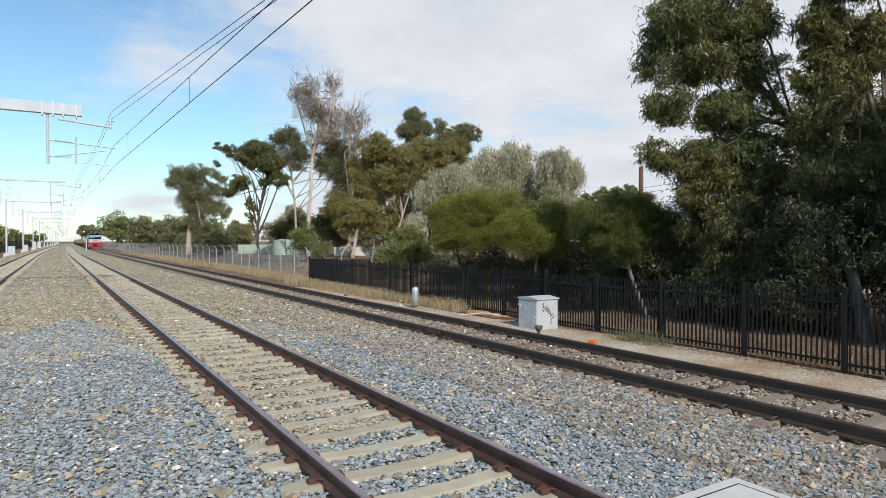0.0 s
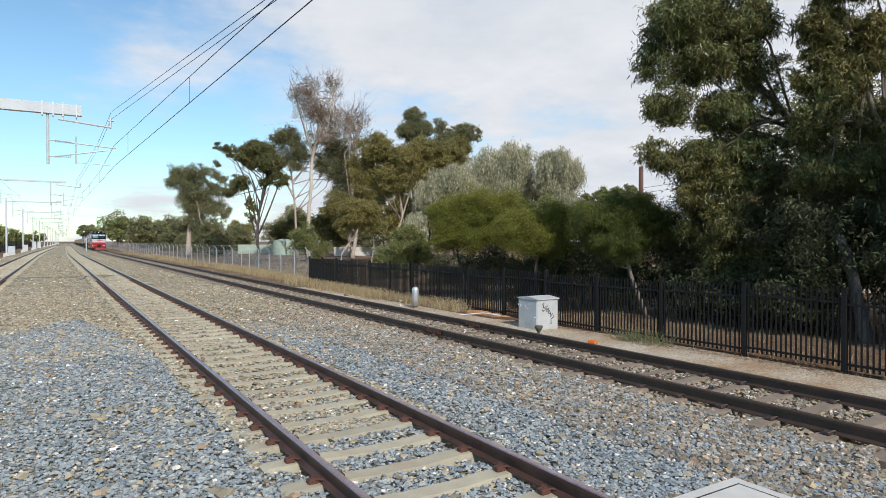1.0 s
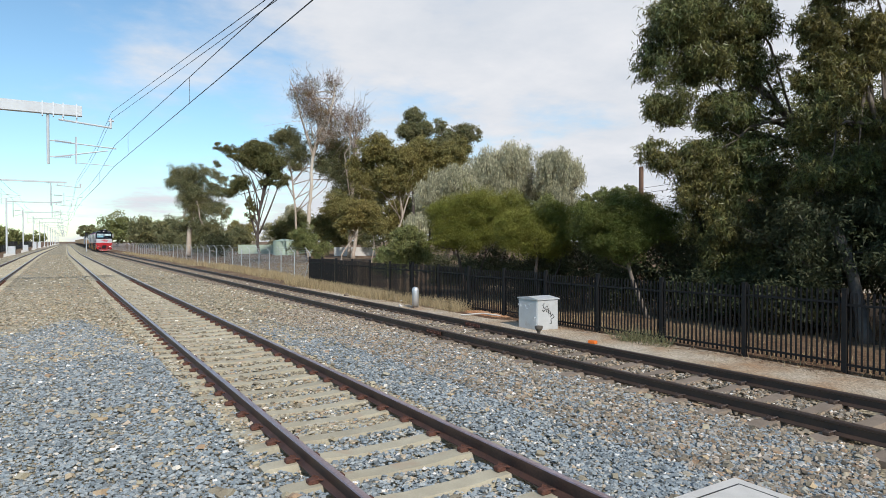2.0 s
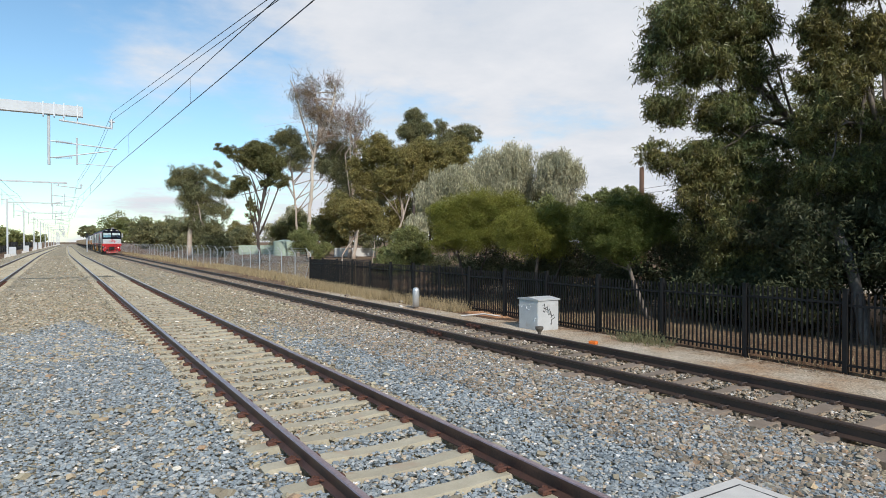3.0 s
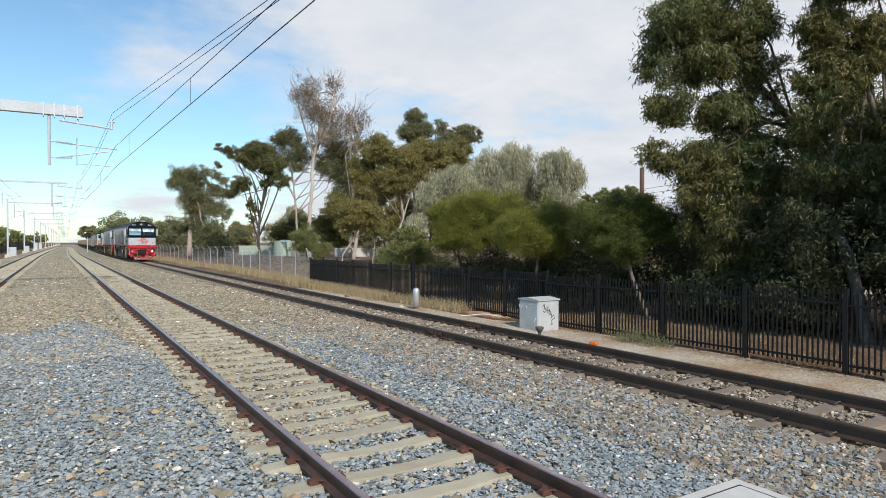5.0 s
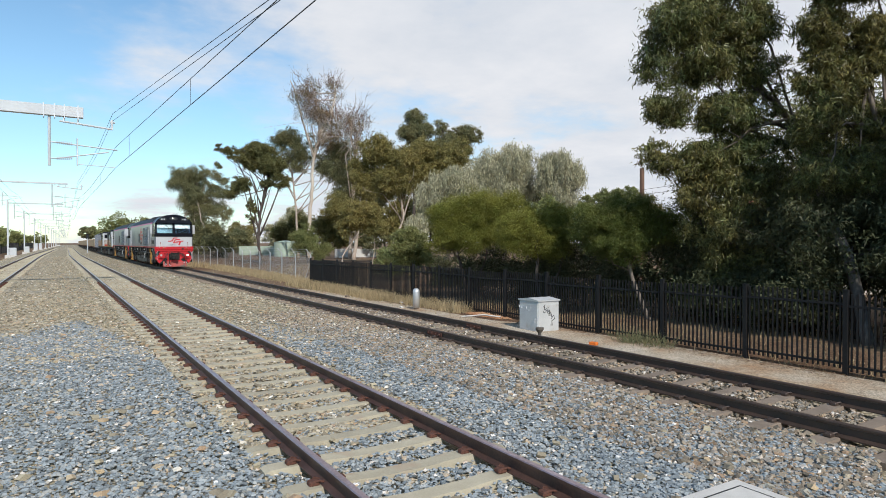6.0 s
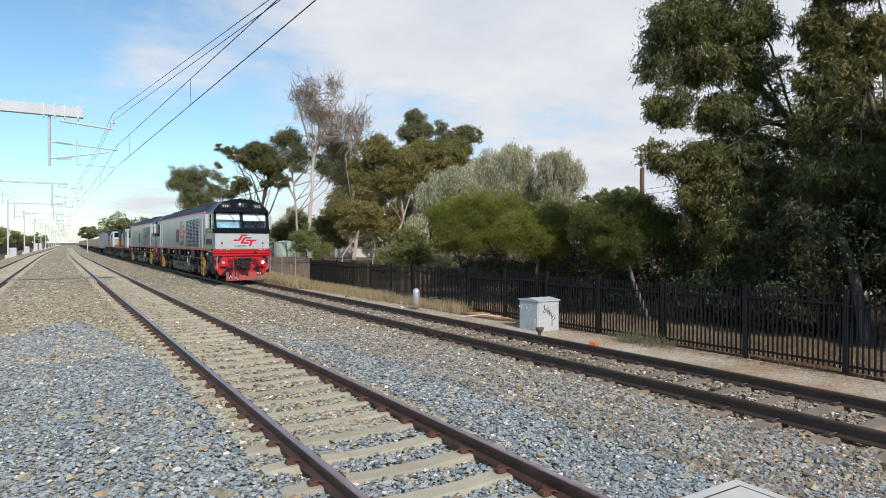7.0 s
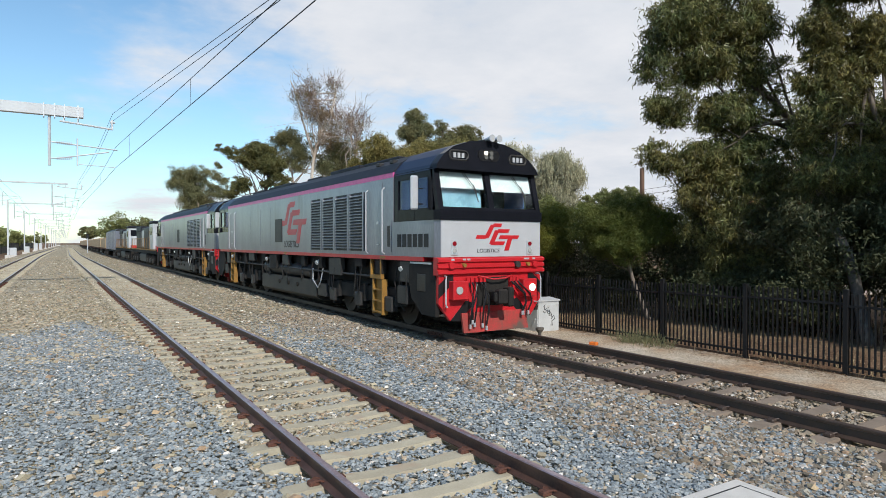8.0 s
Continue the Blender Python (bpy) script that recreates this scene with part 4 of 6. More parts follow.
def tree(label, base, blobs, leaf, bark, count, size=(0.14, 0.022), droop=0.6, clumps=26, spread=0.30, trunk_r=0.2, limbs=10, seed=1, weep=0, path=None,
         name="tree", category="tree", fullness=0.45, bare=0, inner=0.2, forks=1, low=0.45, stems=(), tufts=7):
    """Blobs: (x, y, z, half width, half height) of the crown's masses. The trunk climbs along path, limbs reach into the clumps."""
    rng = np.random.RandomState(seed)
    root = tagged(new(name), label, category, "trees and shrubs")
    root.matrix_basis = pose(base[0], base[1], -0.2)
    ox = np.array([base[0], base[1], -0.2])
    vol = np.array([b[3] ** 2 * b[4] for b in blobs])
    cents, rads, share = [], [], []
    for b, k in zip(blobs, vol / vol.sum()):
        m = max(6, int(clumps * 1.6 * k ** 0.7 + 0.5))
        d = rng.normal(size=(m, 3))
        d /= np.linalg.norm(d, axis=1, keepdims=True)
        r = rng.uniform(inner, 1.0, m) ** fullness
        c = np.array(b[:3]) + d * r[:, None] * np.array([b[3], b[3], b[4]]) * (1 - spread * 0.45)
        cents.append(c)
        cr = spread * min(b[3], b[4] * 1.2) * rng.uniform(0.65, 1.35, m)
        rads.append(cr)
        share.append(cr ** 2)
    cents, rads, share = np.concatenate(cents), np.concatenate(rads), np.concatenate(share)
    top = np.array([b[2] for b in blobs]).max()
    mid = np.array(blobs[0][:3])
    path = path or [(base[0], base[1], -0.2), (base[0] * 0.7 + mid[0] * 0.3, base[1] * 0.7 + mid[1] * 0.3, mid[2] * 0.4), tuple(mid * np.array([1, 1, 0.9]))]
    bm = bmesh.new()
    pts = smooth_path([Vector(p) - Vector(ox) for p in path], rng, trunk_r)
    rr = [trunk_r * (1 - 0.65 * i / max(1, len(pts) - 1)) for i in range(len(pts))]
    rr[0] *= 1.25
    tube(bm, pts, rr, 9)
    part("trunk", bm, bark, root, smooth=True)
    for stem in stems:
        sp = smooth_path([Vector(p) - Vector(ox) for p in stem], rng, trunk_r * 0.6)
        part("stem", tube(bmesh.new(), sp, [trunk_r * (0.62 - 0.45 * i / (len(sp) - 1)) for i in range(len(sp))], 8), bark, root, smooth=True)
    picks = rng.permutation(len(cents))[:limbs]
    for i in picks:
        tgt = Vector(cents[i] - ox)
        k = rng.uniform(low, 0.95) * (len(pts) - 1)
        j = min(int(k), len(pts) - 2)
        st = pts[j].lerp(pts[j + 1], k - j)
        if st.z > tgt.z + 0.5:
            j = max(0, j - 1)
            st = pts[j].lerp(pts[j + 1], 0.6)
        ln = (tgt - st).length
        m1 = st.lerp(tgt, 0.45) + Vector(rng.normal(size=3)) * ln * 0.07 + Vector((0, 0, ln * 0.05))
        bm = bmesh.new()
        r0 = trunk_r * 0.36
        tube(bm, [st, m1, st.lerp(tgt, 0.75) + Vector(rng.normal(size=3)) * ln * 0.04, tgt], [r0, r0 * 0.7, r0 * 0.45, r0 * 0.15], 6)
        for _ in range(forks * 2):
            q = m1.lerp(tgt, rng.uniform(0.1, 0.8))
            e = q + Vector(rng.normal(size=3)) * ln * 0.11 * forks + Vector((0, 0, ln * 0.06))
            tube(bm, [q, q.lerp(e, 0.5) + Vector(rng.normal(size=3)) * ln * 0.03, e], [r0 * 0.35, r0 * 0.22, r0 * 0.08], 5)
        part("limb", bm, bark, root, smooth=True)
    if bare:
        bm = bmesh.new()
        for _ in range(bare):
            i = rng.randint(len(cents))
            st = Vector(cents[i] - ox) + Vector(rng.normal(size=3)) * rads[i] * 0.6
            d = Vector((rng.normal() * 0.5, rng.normal() * 0.5, 1.0)).normalized()
            ln = rads[i] * rng.uniform(1.0, 2.8)
            p1 = st + d * ln * 0.5 + Vector(rng.normal(size=3)) * ln * 0.08
            tube(bm, [st, p1, st + d * ln + Vector(rng.normal(size=3)) * ln * 0.12], [trunk_r * 0.09, trunk_r * 0.06, trunk_r * 0.02], 4, False)
            for _k in range(2):
                e = p1 + Vector(rng.normal(size=3)) * ln * 0.3 + Vector((0, 0, ln * 0.25))
                tube(bm, [p1, e], [trunk_r * 0.05, trunk_r * 0.015], 4, False)
        tagged(part("bare_twig", bm, M_twig, root), kind="stuff")
    if count:
        per = rng.choice(len(cents), count, p=share / share.sum())
        d = rng.normal(size=(count, 3))
        d[:, 2] += 0.35
        d /= np.linalg.norm(d, axis=1, keepdims=True)
        r = rng.uniform(0, 1, count) ** 0.4
        # every clump is a handful of smaller tufts with gaps between
        tuft = rng.normal(size=(len(cents), tufts, 3))
        tuft *= (rads[:, None] * rng.uniform(0.45, 1.0, (len(cents), tufts)) / np.linalg.norm(tuft, axis=2))[:, :, None]
        off = d * (r * rads[per] * np.where(rng.uniform(0, 1, count) < 0.2, 0.95, 0.54))[:, None] * np.array([1.0, 1.0, 0.7]) + tuft[per, rng.randint(0, tufts, count)] * np.array([1.0, 1.0, 0.8])
        pos = cents[per] + off - ox
        if weep:
            pos[:, 2] -= rng.uniform(0, 1, count) ** 1.5 * rads[per] * weep
            cell = np.floor(pos[:, :2] / 0.35) * 0.35 + 0.175
            pos[:, :2] = pos[:, :2] * 0.7 + cell * 0.3
        pos[:, 2] = np.maximum(pos[:, 2], 0.25)
        cr = new("crown", leaf_mesh("crown", pos, size[0], size[1], droop, d, leaf, rng))
        cr.parent = root
    return root


def build_trees():
    # the big gums behind the palisade
    tree("large dark gum with a leaning trunk and drooping leaves", (15.67, 6.84), [(14.8, 11.1, 8.2, 1.1, 0.9), (16.1, 10.3, 8.2, 1.0, 0.9), (14.2, 11.5, 7.1, 0.7, 0.6), (15.2, 10.8, 7.0, 1.0, 0.7), (16.6, 10.0, 7.0, 0.7, 0.7), (14.4, 11.3, 5.9, 0.9, 0.6), (15.8, 10.5, 5.7, 1.0, 0.7), (14.1, 11.5, 4.7, 0.6, 0.6), (15.1, 10.9, 4.4, 0.9, 0.7), (16.3, 10.1, 4.4, 0.8, 0.9), (14.8, 11.0, 3.5, 0.5, 0.4), (15.5, 10.7, 9.8, 1.7, 0.9), (17.5, 9.7, 5.1, 0.5, 0.8), (17.4, 9.8, 3.7, 0.7, 0.7), (17.2, 9.9, 6.2, 0.4, 0.6)],
         M_leaf_gum, M_greybark, 150000, (0.15, 0.016), 0.8, 140, 0.42, 0.14, 20, 11, fullness=0.5, path=[(15.67, 6.84, -0.2), (16.4, 7.8, 2.2), (18.21, 9.41, 4.1), (17.48, 9.89, 5.9), (16.74, 10.36, 6.8), (15.93, 10.88, 7.6)])
    tree("tall dark gum with dense drooping foliage", (17.9, 6.2), [(16.3, 8.3, 7.4, 0.6, 0.9), (17.3, 7.7, 7.1, 0.7, 1.1), (16.6, 8.1, 6.0, 0.7, 0.8), (17.5, 7.5, 4.9, 0.7, 1.0), (16.2, 8.3, 5.0, 0.6, 0.6), (16.9, 7.9, 4.0, 0.8, 0.6), (17.0, 7.9, 9.0, 1.3, 0.8), (16.0, 8.5, 6.4, 0.4, 0.6), (15.9, 8.5, 5.2, 0.4, 0.6), (16.1, 8.3, 3.9, 0.6, 0.6)],
         M_leaf_gum, M_greybark, 140000, (0.15, 0.016), 0.8, 130, 0.44, 0.13, 7, 12, fullness=0.5, path=[(17.9, 6.2, -0.2), (17.9, 6.6, 2.6), (17.4, 7.3, 4.8), (16.8, 7.7, 6.6)])
    # understorey in the darkened leaves, its shade is in the colour
    tree("low-branched tree under the gums, leaves darkened for shade", (16.6, 7.6), [(16.4, 7.6, 2.4, 1.6, 1.3), (16.4, 9.6, 2.4, 1.3, 1.2), (16.4, 5.6, 2.4, 1.3, 1.4)],
         M_leaf_painted_shade, M_bark, 24000, (0.14, 0.02), 0.7, 40, 0.3, 0.07, 8, 18, weep=0.6)
    tree("shaded gum sapling with hanging foliage under larger trees", (16.2, 11.2), [(15.9, 11.0, 3.4, 1.3, 1.2), (16.4, 10.6, 2.2, 1.2, 1.0)],
         M_leaf_gum, M_bark, 24000, (0.15, 0.017), 0.9, 24, 0.32, 0.08, 8, 13, weep=0.8)
    tree("dense undergrowth shrub with shade put into its leaves", (21.8, 14.2), [(21.8, 14.2, 2.5, 2.6, 2.2), (19.4, 13.6, 2.2, 1.8, 1.9)], M_leaf_painted_shade, M_bark, 30400, (0.14, 0.023), 0.5, 34, 0.34, 0.12, 8, 14, name="shrub", category="shrub")
    tree("dense undergrowth shrub with shade put into its leaves", (20.4, 9.4), [(20.2, 9.3, 2.4, 2.4, 2.2), (19.0, 7.2, 3.0, 1.9, 2.4)], M_leaf_painted_shade, M_bark, 30400, (0.14, 0.023), 0.5, 34, 0.34, 0.12, 8, 15, name="shrub", category="shrub")
    tree("tall dark tree deep inside the grove", (24.5, 12.0), [(24.0, 12.0, 5.0, 4.0, 3.4), (22.5, 9.0, 5.4, 3.2, 3.0)], M_leaf_gum, M_bark, 41800, (0.16, 0.023), 0.6, 44, 0.3, 0.25, 10, 16)
    tree("dark tree deep inside the grove", (21.5, 5.2), [(21.0, 5.4, 4.4, 3.0, 4.0)], M_leaf_gum, M_bark, 26600, (0.16, 0.023), 0.6, 34, 0.32, 0.25, 8, 17)
    # gums added out of view, carrying the grove on to shade the fence
    for i, (x, y) in enumerate(((16.2, 2.2), (19.5, 1.0), (16.4, -2.5), (20.0, -4.5), (15.8, -7.0), (23.5, 3.5))):
        tree("unseen gum added to shade the fence and grove", (x, y), [(x, y, 3.3, 2.3, 1.9), (x + 0.6, y + 1.2, 2.2, 2.0, 1.7), (x + 0.5, y, 7.2, 2.5, 2.7)], M_leaf_gum, M_bark, 22000, (0.22, 0.047), 0.6, 30, 0.34, 0.2, 8, 90 + i)
    # shrubs added as dark fill where deep shade lies behind the fence
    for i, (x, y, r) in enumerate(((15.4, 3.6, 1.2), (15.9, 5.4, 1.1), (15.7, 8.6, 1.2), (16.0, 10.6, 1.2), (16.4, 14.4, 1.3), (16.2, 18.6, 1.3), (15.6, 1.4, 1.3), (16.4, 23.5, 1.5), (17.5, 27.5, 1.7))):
        tree("low shrub added as dark fill for deep shade", (x, y), [(x, y, 0.75, r, 0.95)], M_leaf_painted_shade, M_bark, 9000, (0.11, 0.022), 0.2, 22, 0.36, 0.05, 4, 140 + i, name="shrub", category="shrub")
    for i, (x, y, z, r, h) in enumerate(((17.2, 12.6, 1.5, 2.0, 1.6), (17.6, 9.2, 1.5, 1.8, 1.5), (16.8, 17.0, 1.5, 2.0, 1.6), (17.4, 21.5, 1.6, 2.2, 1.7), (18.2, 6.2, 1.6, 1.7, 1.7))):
        tree("dense shrub added as dark fill for deep shade", (x, y), [(x, y, z, r, h)], M_leaf_painted_shade, M_bark, 18000, (0.11, 0.024), 0.3, 28, 0.36, 0.07, 5, 100 + i, name="shrub", category="shrub")
    # wattles behind the fence
    wat = dict(size=(0.10, 0.007), droop=-0.1, clumps=90, spread=0.42, trunk_r=0.08, limbs=14, fullness=0.4, name="wattle", category="shrub", forks=2, tufts=9)
    tree("dense rounded green wattle behind the black fence", (14.2, 20.6), [(13.2, 20.7, 3.2, 0.9, 0.8), (14.2, 20.0, 3.5, 1.1, 0.8), (13.9, 20.2, 2.5, 1.3, 0.7), (15.3, 19.4, 3.5, 0.9, 0.7), (13.1, 20.7, 2.3, 0.8, 0.6)], M_leaf_wattle, M_bark, 120000, seed=20,
         path=[(14.2, 20.6, -0.2), (13.7, 20.6, 1.2), (13.5, 20.5, 2.1), (13.9, 20.3, 3.1)], stems=[[(14.2, 20.6, 0.3), (14.5, 20.1, 1.6), (14.6, 19.9, 3.0)]], **wat)
    tree("spreading green wattle behind the black fence", (14.7, 16.9), [(14.4, 17.6, 2.6, 1.1, 0.8), (15.4, 16.9, 2.9, 1.0, 0.7), (15.0, 17.2, 2.2, 1.1, 0.6)], M_leaf_wattle, M_bark, 95000, seed=21,
         path=[(14.7, 16.9, -0.2), (14.5, 17.0, 1.0), (14.7, 17.1, 2.0), (14.9, 17.0, 2.8)], stems=[[(14.7, 16.9, 0.2), (15.3, 16.6, 1.5), (15.4, 16.7, 2.6)]], **wat)
    tree("green wattle in painted shade with a pale leaning trunk", (15.3, 12.7), [(14.1, 13.6, 2.8, 0.9, 0.7), (14.9, 13.1, 3.0, 0.9, 0.7), (15.6, 12.6, 2.7, 0.7, 0.6), (14.6, 13.3, 2.2, 1.2, 0.6)], M_leaf_wattle_shaded, M_greybark, 115000, seed=22,
         path=[(15.3, 12.7, -0.2), (15.0, 13.0, 0.9), (14.8, 13.2, 1.9), (14.7, 13.2, 2.7)], **wat)
    tree("yellow-green shrub at the end of the grove", (13.2, 23.6), [(13.0, 23.7, 2.1, 0.8, 0.8), (13.4, 23.5, 1.6, 0.7, 0.5), (12.6, 24.0, 1.7, 0.5, 0.5)], M_leaf_mid, M_bark, 20000, (0.13, 0.018), 0.1, 30, 0.42, 0.06, 8, 23, name="shrub", category="shrub")
    tree("yellow-green tree between wattles and weeping trees", (20.4, 22.6), [(20.2, 22.8, 3.7, 1.1, 0.7), (21.8, 21.8, 3.7, 0.8, 0.5)], M_leaf_mid, M_bark, 20000, (0.15, 0.02), 0.1, 30, 0.42, 0.1, 8, 24)
    # silver weeping trees
    weeping = dict(size=(0.24, 0.026), droop=2.2, clumps=46, spread=0.42, trunk_r=0.2, limbs=10, weep=1.9)
    tree("low silver-grey weeping tree with hanging strands", (23.6, 37.4), [(23.9, 37.0, 6.7, 1.3, 1.3), (22.7, 37.8, 5.9, 1.1, 1.3), (24.4, 36.7, 5.3, 1.4, 1.4), (22.2, 38.1, 4.7, 0.7, 1.0)], M_leaf_silver, M_bark, 52000, seed=30, **weeping)
    tree("tall silver-grey weeping tree with hanging strands", (31.6, 41.6), [(32.4, 41.2, 9.4, 1.7, 1.3), (30.8, 42.2, 8.7, 1.6, 1.6), (33.2, 40.6, 7.8, 1.3, 1.7), (31.0, 42.0, 6.8, 1.9, 1.5)], M_leaf_silver, M_bark, 56000, seed=31, **weeping)
    tree("silver-grey weeping tree standing apart", (34.4, 37.6), [(34.3, 37.6, 8.5, 1.7, 1.2), (35.1, 37.1, 7.5, 1.1, 1.1), (33.5, 38.1, 7.3, 1.0, 1.3), (34.4, 37.5, 6.0, 1.4, 0.8)], M_leaf_silver, M_bark, 42000, seed=32, **weeping)
    tree("small silver-grey weeping shrub", (19.7, 34.9), [(19.7, 34.9, 3.2, 0.7, 0.9)], M_leaf_silver, M_bark, 9000, seed=33, **weeping)
    # bronze and olive gums
    gum = dict(size=(0.26, 0.042), droop=0.5, clumps=80, spread=0.40, limbs=16, fullness=0.5)
    tree("bronze-olive gum with pale forked trunk", (30.2, 58.9), [(29.0, 59.8, 11.8, 2.5, 1.7), (31.8, 58.1, 10.7, 2.3, 1.8), (27.7, 60.6, 9.5, 1.7, 2.2), (30.3, 59.0, 8.6, 2.6, 1.9)], M_leaf_brown, M_palebark, 64000, trunk_r=0.16, seed=40,
         path=[(30.2, 58.9, -0.2), (30.21, 58.94, 1.5), (31.34, 58.28, 4.8), (31.01, 58.53, 7.2), (30.26, 59.03, 9.2)], stems=[[(31.34, 58.28, 4.8), (32.02, 57.90, 7.4), (32.80, 57.46, 10.4)]], **gum)
    tree("bronze-olive gum with a domed crown", (34.3, 58.9), [(34.3, 58.9, 12.0, 2.5, 1.5), (36.1, 57.7, 10.7, 2.1, 1.7), (33.8, 59.2, 9.5, 2.7, 1.8), (37.5, 56.9, 12.0, 1.7, 1.4), (35.3, 58.2, 8.2, 2.5, 1.7)], M_leaf_brown, M_palebark, 72000, trunk_r=0.16, seed=39, **gum)
    tree("small bronze-olive tree with slanting trunks", (20.8, 49.5), [(22.2, 48.6, 4.7, 2.1, 1.2), (21.4, 49.1, 3.8, 1.2, 1.0), (23.3, 48.0, 3.6, 1.2, 1.0)], M_leaf_brown, M_palebark, 26000, (0.2, 0.03), 0.4, 34, 0.4, 0.10, 8, 41,
         path=[(20.8, 49.5, -0.2), (20.79, 49.49, 1.1), (21.62, 49.00, 2.6), (22.24, 48.63, 4.3)], stems=[[(22.82, 48.21, 0.2), (23.12, 48.05, 2.1), (22.85, 48.25, 3.8)]])
    tree("mid green bush beside the grove", (17.6, 34.9), [(17.6, 34.9, 1.0, 1.0, 1.0), (18.6, 34.0, 0.9, 0.9, 0.9)], M_leaf_mid, M_bark, 12000, (0.14, 0.022), 0.3, 24, 0.4, 0.08, 6, 42, name="bush", category="bush")
    tree("tall slender dark green gum rising behind", (41.7, 74.4), [(41.8, 74.4, 19.1, 1.4, 1.5), (41.5, 74.5, 17.0, 2.0, 1.4), (42.9, 73.6, 17.6, 1.4, 1.2)], M_leaf_far, M_bark, 24000, trunk_r=0.3, seed=43, **gum)
    tree("tall dark green gum behind the grove", (44.4, 68.0), [(42.6, 69.1, 17.1, 1.0, 1.3), (44.9, 67.6, 16.0, 2.1, 1.3), (46.6, 66.6, 16.0, 0.9, 1.0), (43.4, 68.6, 14.9, 2.2, 1.3)], M_leaf_far, M_bark, 30000, trunk_r=0.3, seed=44, **gum)
    # the tall half-dead gum
    tree("tall pale gum, half bare with dry reddish twigs", (31.85, 88.55), [(31.0, 89.5, 23.8, 2.0, 2.2), (32.5, 88.5, 24.5, 1.7, 2.0), (35.3, 86.7, 24.7, 1.7, 2.3), (32.7, 88.3, 21.2, 2.7, 2.0), (34.8, 87.0, 20.7, 2.0, 2.3), (36.6, 85.9, 19.1, 1.8, 2.2), (34.1, 87.4, 17.4, 2.5, 1.8)], M_leaf_dry, M_whitebark, 19000, (0.24, 0.03), 0.2, 70, 0.5, 0.30, 26, 45,
         path=[(31.85, 88.55, -0.3), (31.97, 88.58, 6.2), (32.35, 88.40, 10.3), (32.44, 88.40, 14.1), (33.39, 87.87, 18.2), (35.05, 86.90, 22.8), (35.35, 86.75, 25.3)], stems=[[(32.52, 88.36, 14.9), (31.28, 89.21, 19.9), (30.39, 89.83, 24.1), (29.70, 90.29, 26.2)], [(33.39, 87.86, 17.8), (33.06, 88.13, 22.0), (32.24, 88.70, 26.2)]], bare=340, forks=2)
    tree("bare-branched gum with spreading dead limbs", (35.6, 82.0), [(36.3, 81.3, 19.1, 1.9, 2.7), (37.0, 80.9, 16.4, 1.3, 1.9)], M_leaf_dry, M_palebark, 700, (0.3, 0.05), 0.2, 40, 0.5, 0.3, 16, 46, bare=160, forks=2)
    tree("olive gum with a dense upright crown", (31.7, 92.6), [(30.5, 93.2, 17.9, 2.4, 2.1), (28.6, 94.4, 17.0, 1.9, 1.9), (32.3, 92.1, 16.6, 2.1, 2.6), (30.8, 93.0, 14.5, 2.4, 2.1), (36.3, 89.5, 14.0, 2.9, 2.9), (37.7, 88.6, 10.6, 2.6, 3.4), (37.0, 89.1, 16.2, 2.6, 2.1)], M_leaf_far, M_palebark, 70000, trunk_r=0.22, seed=47, **gum)
    tree("olive gum inside the grove", (34.3, 77.8), [(35.9, 76.7, 9.6, 2.0, 3.0), (32.7, 78.7, 6.6, 2.3, 2.3)], M_leaf_brown, M_palebark, 30000, trunk_r=0.3, seed=48, **gum)
    tree("broad green bush at the foot of a gum", (24.8, 69.3), [(24.4, 69.7, 2.4, 1.7, 1.8), (26.0, 68.6, 1.4, 1.4, 1.2), (25.0, 69.3, 3.7, 0.9, 0.9)], M_leaf_mid, M_bark, 24000, (0.17, 0.028), 0.3, 30, 0.4, 0.12, 6, 49, name="bush", category="bush")
    # dark-trunked gum by the chain-link fence
    tree("open gum with dark forked trunks and separate leaf clumps", (18.54, 66.21), [(15.4, 68.4, 12.2, 1.3, 0.5), (16.2, 67.9, 11.5, 1.1, 0.6), (18.4, 66.5, 11.8, 1.6, 1.1), (17.6, 67.0, 10.7, 1.3, 1.0), (19.5, 65.8, 10.4, 1.9, 1.1), (16.8, 67.4, 8.3, 1.3, 0.9), (16.0, 67.9, 7.4, 1.0, 0.7), (20.4, 65.2, 8.8, 1.1, 0.8), (19.1, 66.0, 8.5, 1.1, 0.7), (17.7, 66.8, 5.4, 0.7, 1.7), (14.6, 68.9, 10.4, 0.6, 0.4)],
         M_leaf_olive, M_bark, 56000, (0.22, 0.04), 0.4, 60, 0.45, 0.17, 22, 50, low=0.3, path=[(18.54, 66.21, -0.3), (18.35, 66.37, 2.7), (18.68, 66.22, 6.3), (19.21, 65.93, 8.6), (19.42, 65.82, 10.4)],
         stems=[[(18.40, 66.33, 2.1), (17.56, 66.91, 5.7), (16.97, 67.32, 8.3)], [(18.46, 66.31, 3.0), (19.85, 65.50, 6.9), (20.47, 65.14, 8.8)], [(18.36, 66.38, 3.6), (17.33, 67.10, 8.6), (16.08, 67.92, 11.6)]])
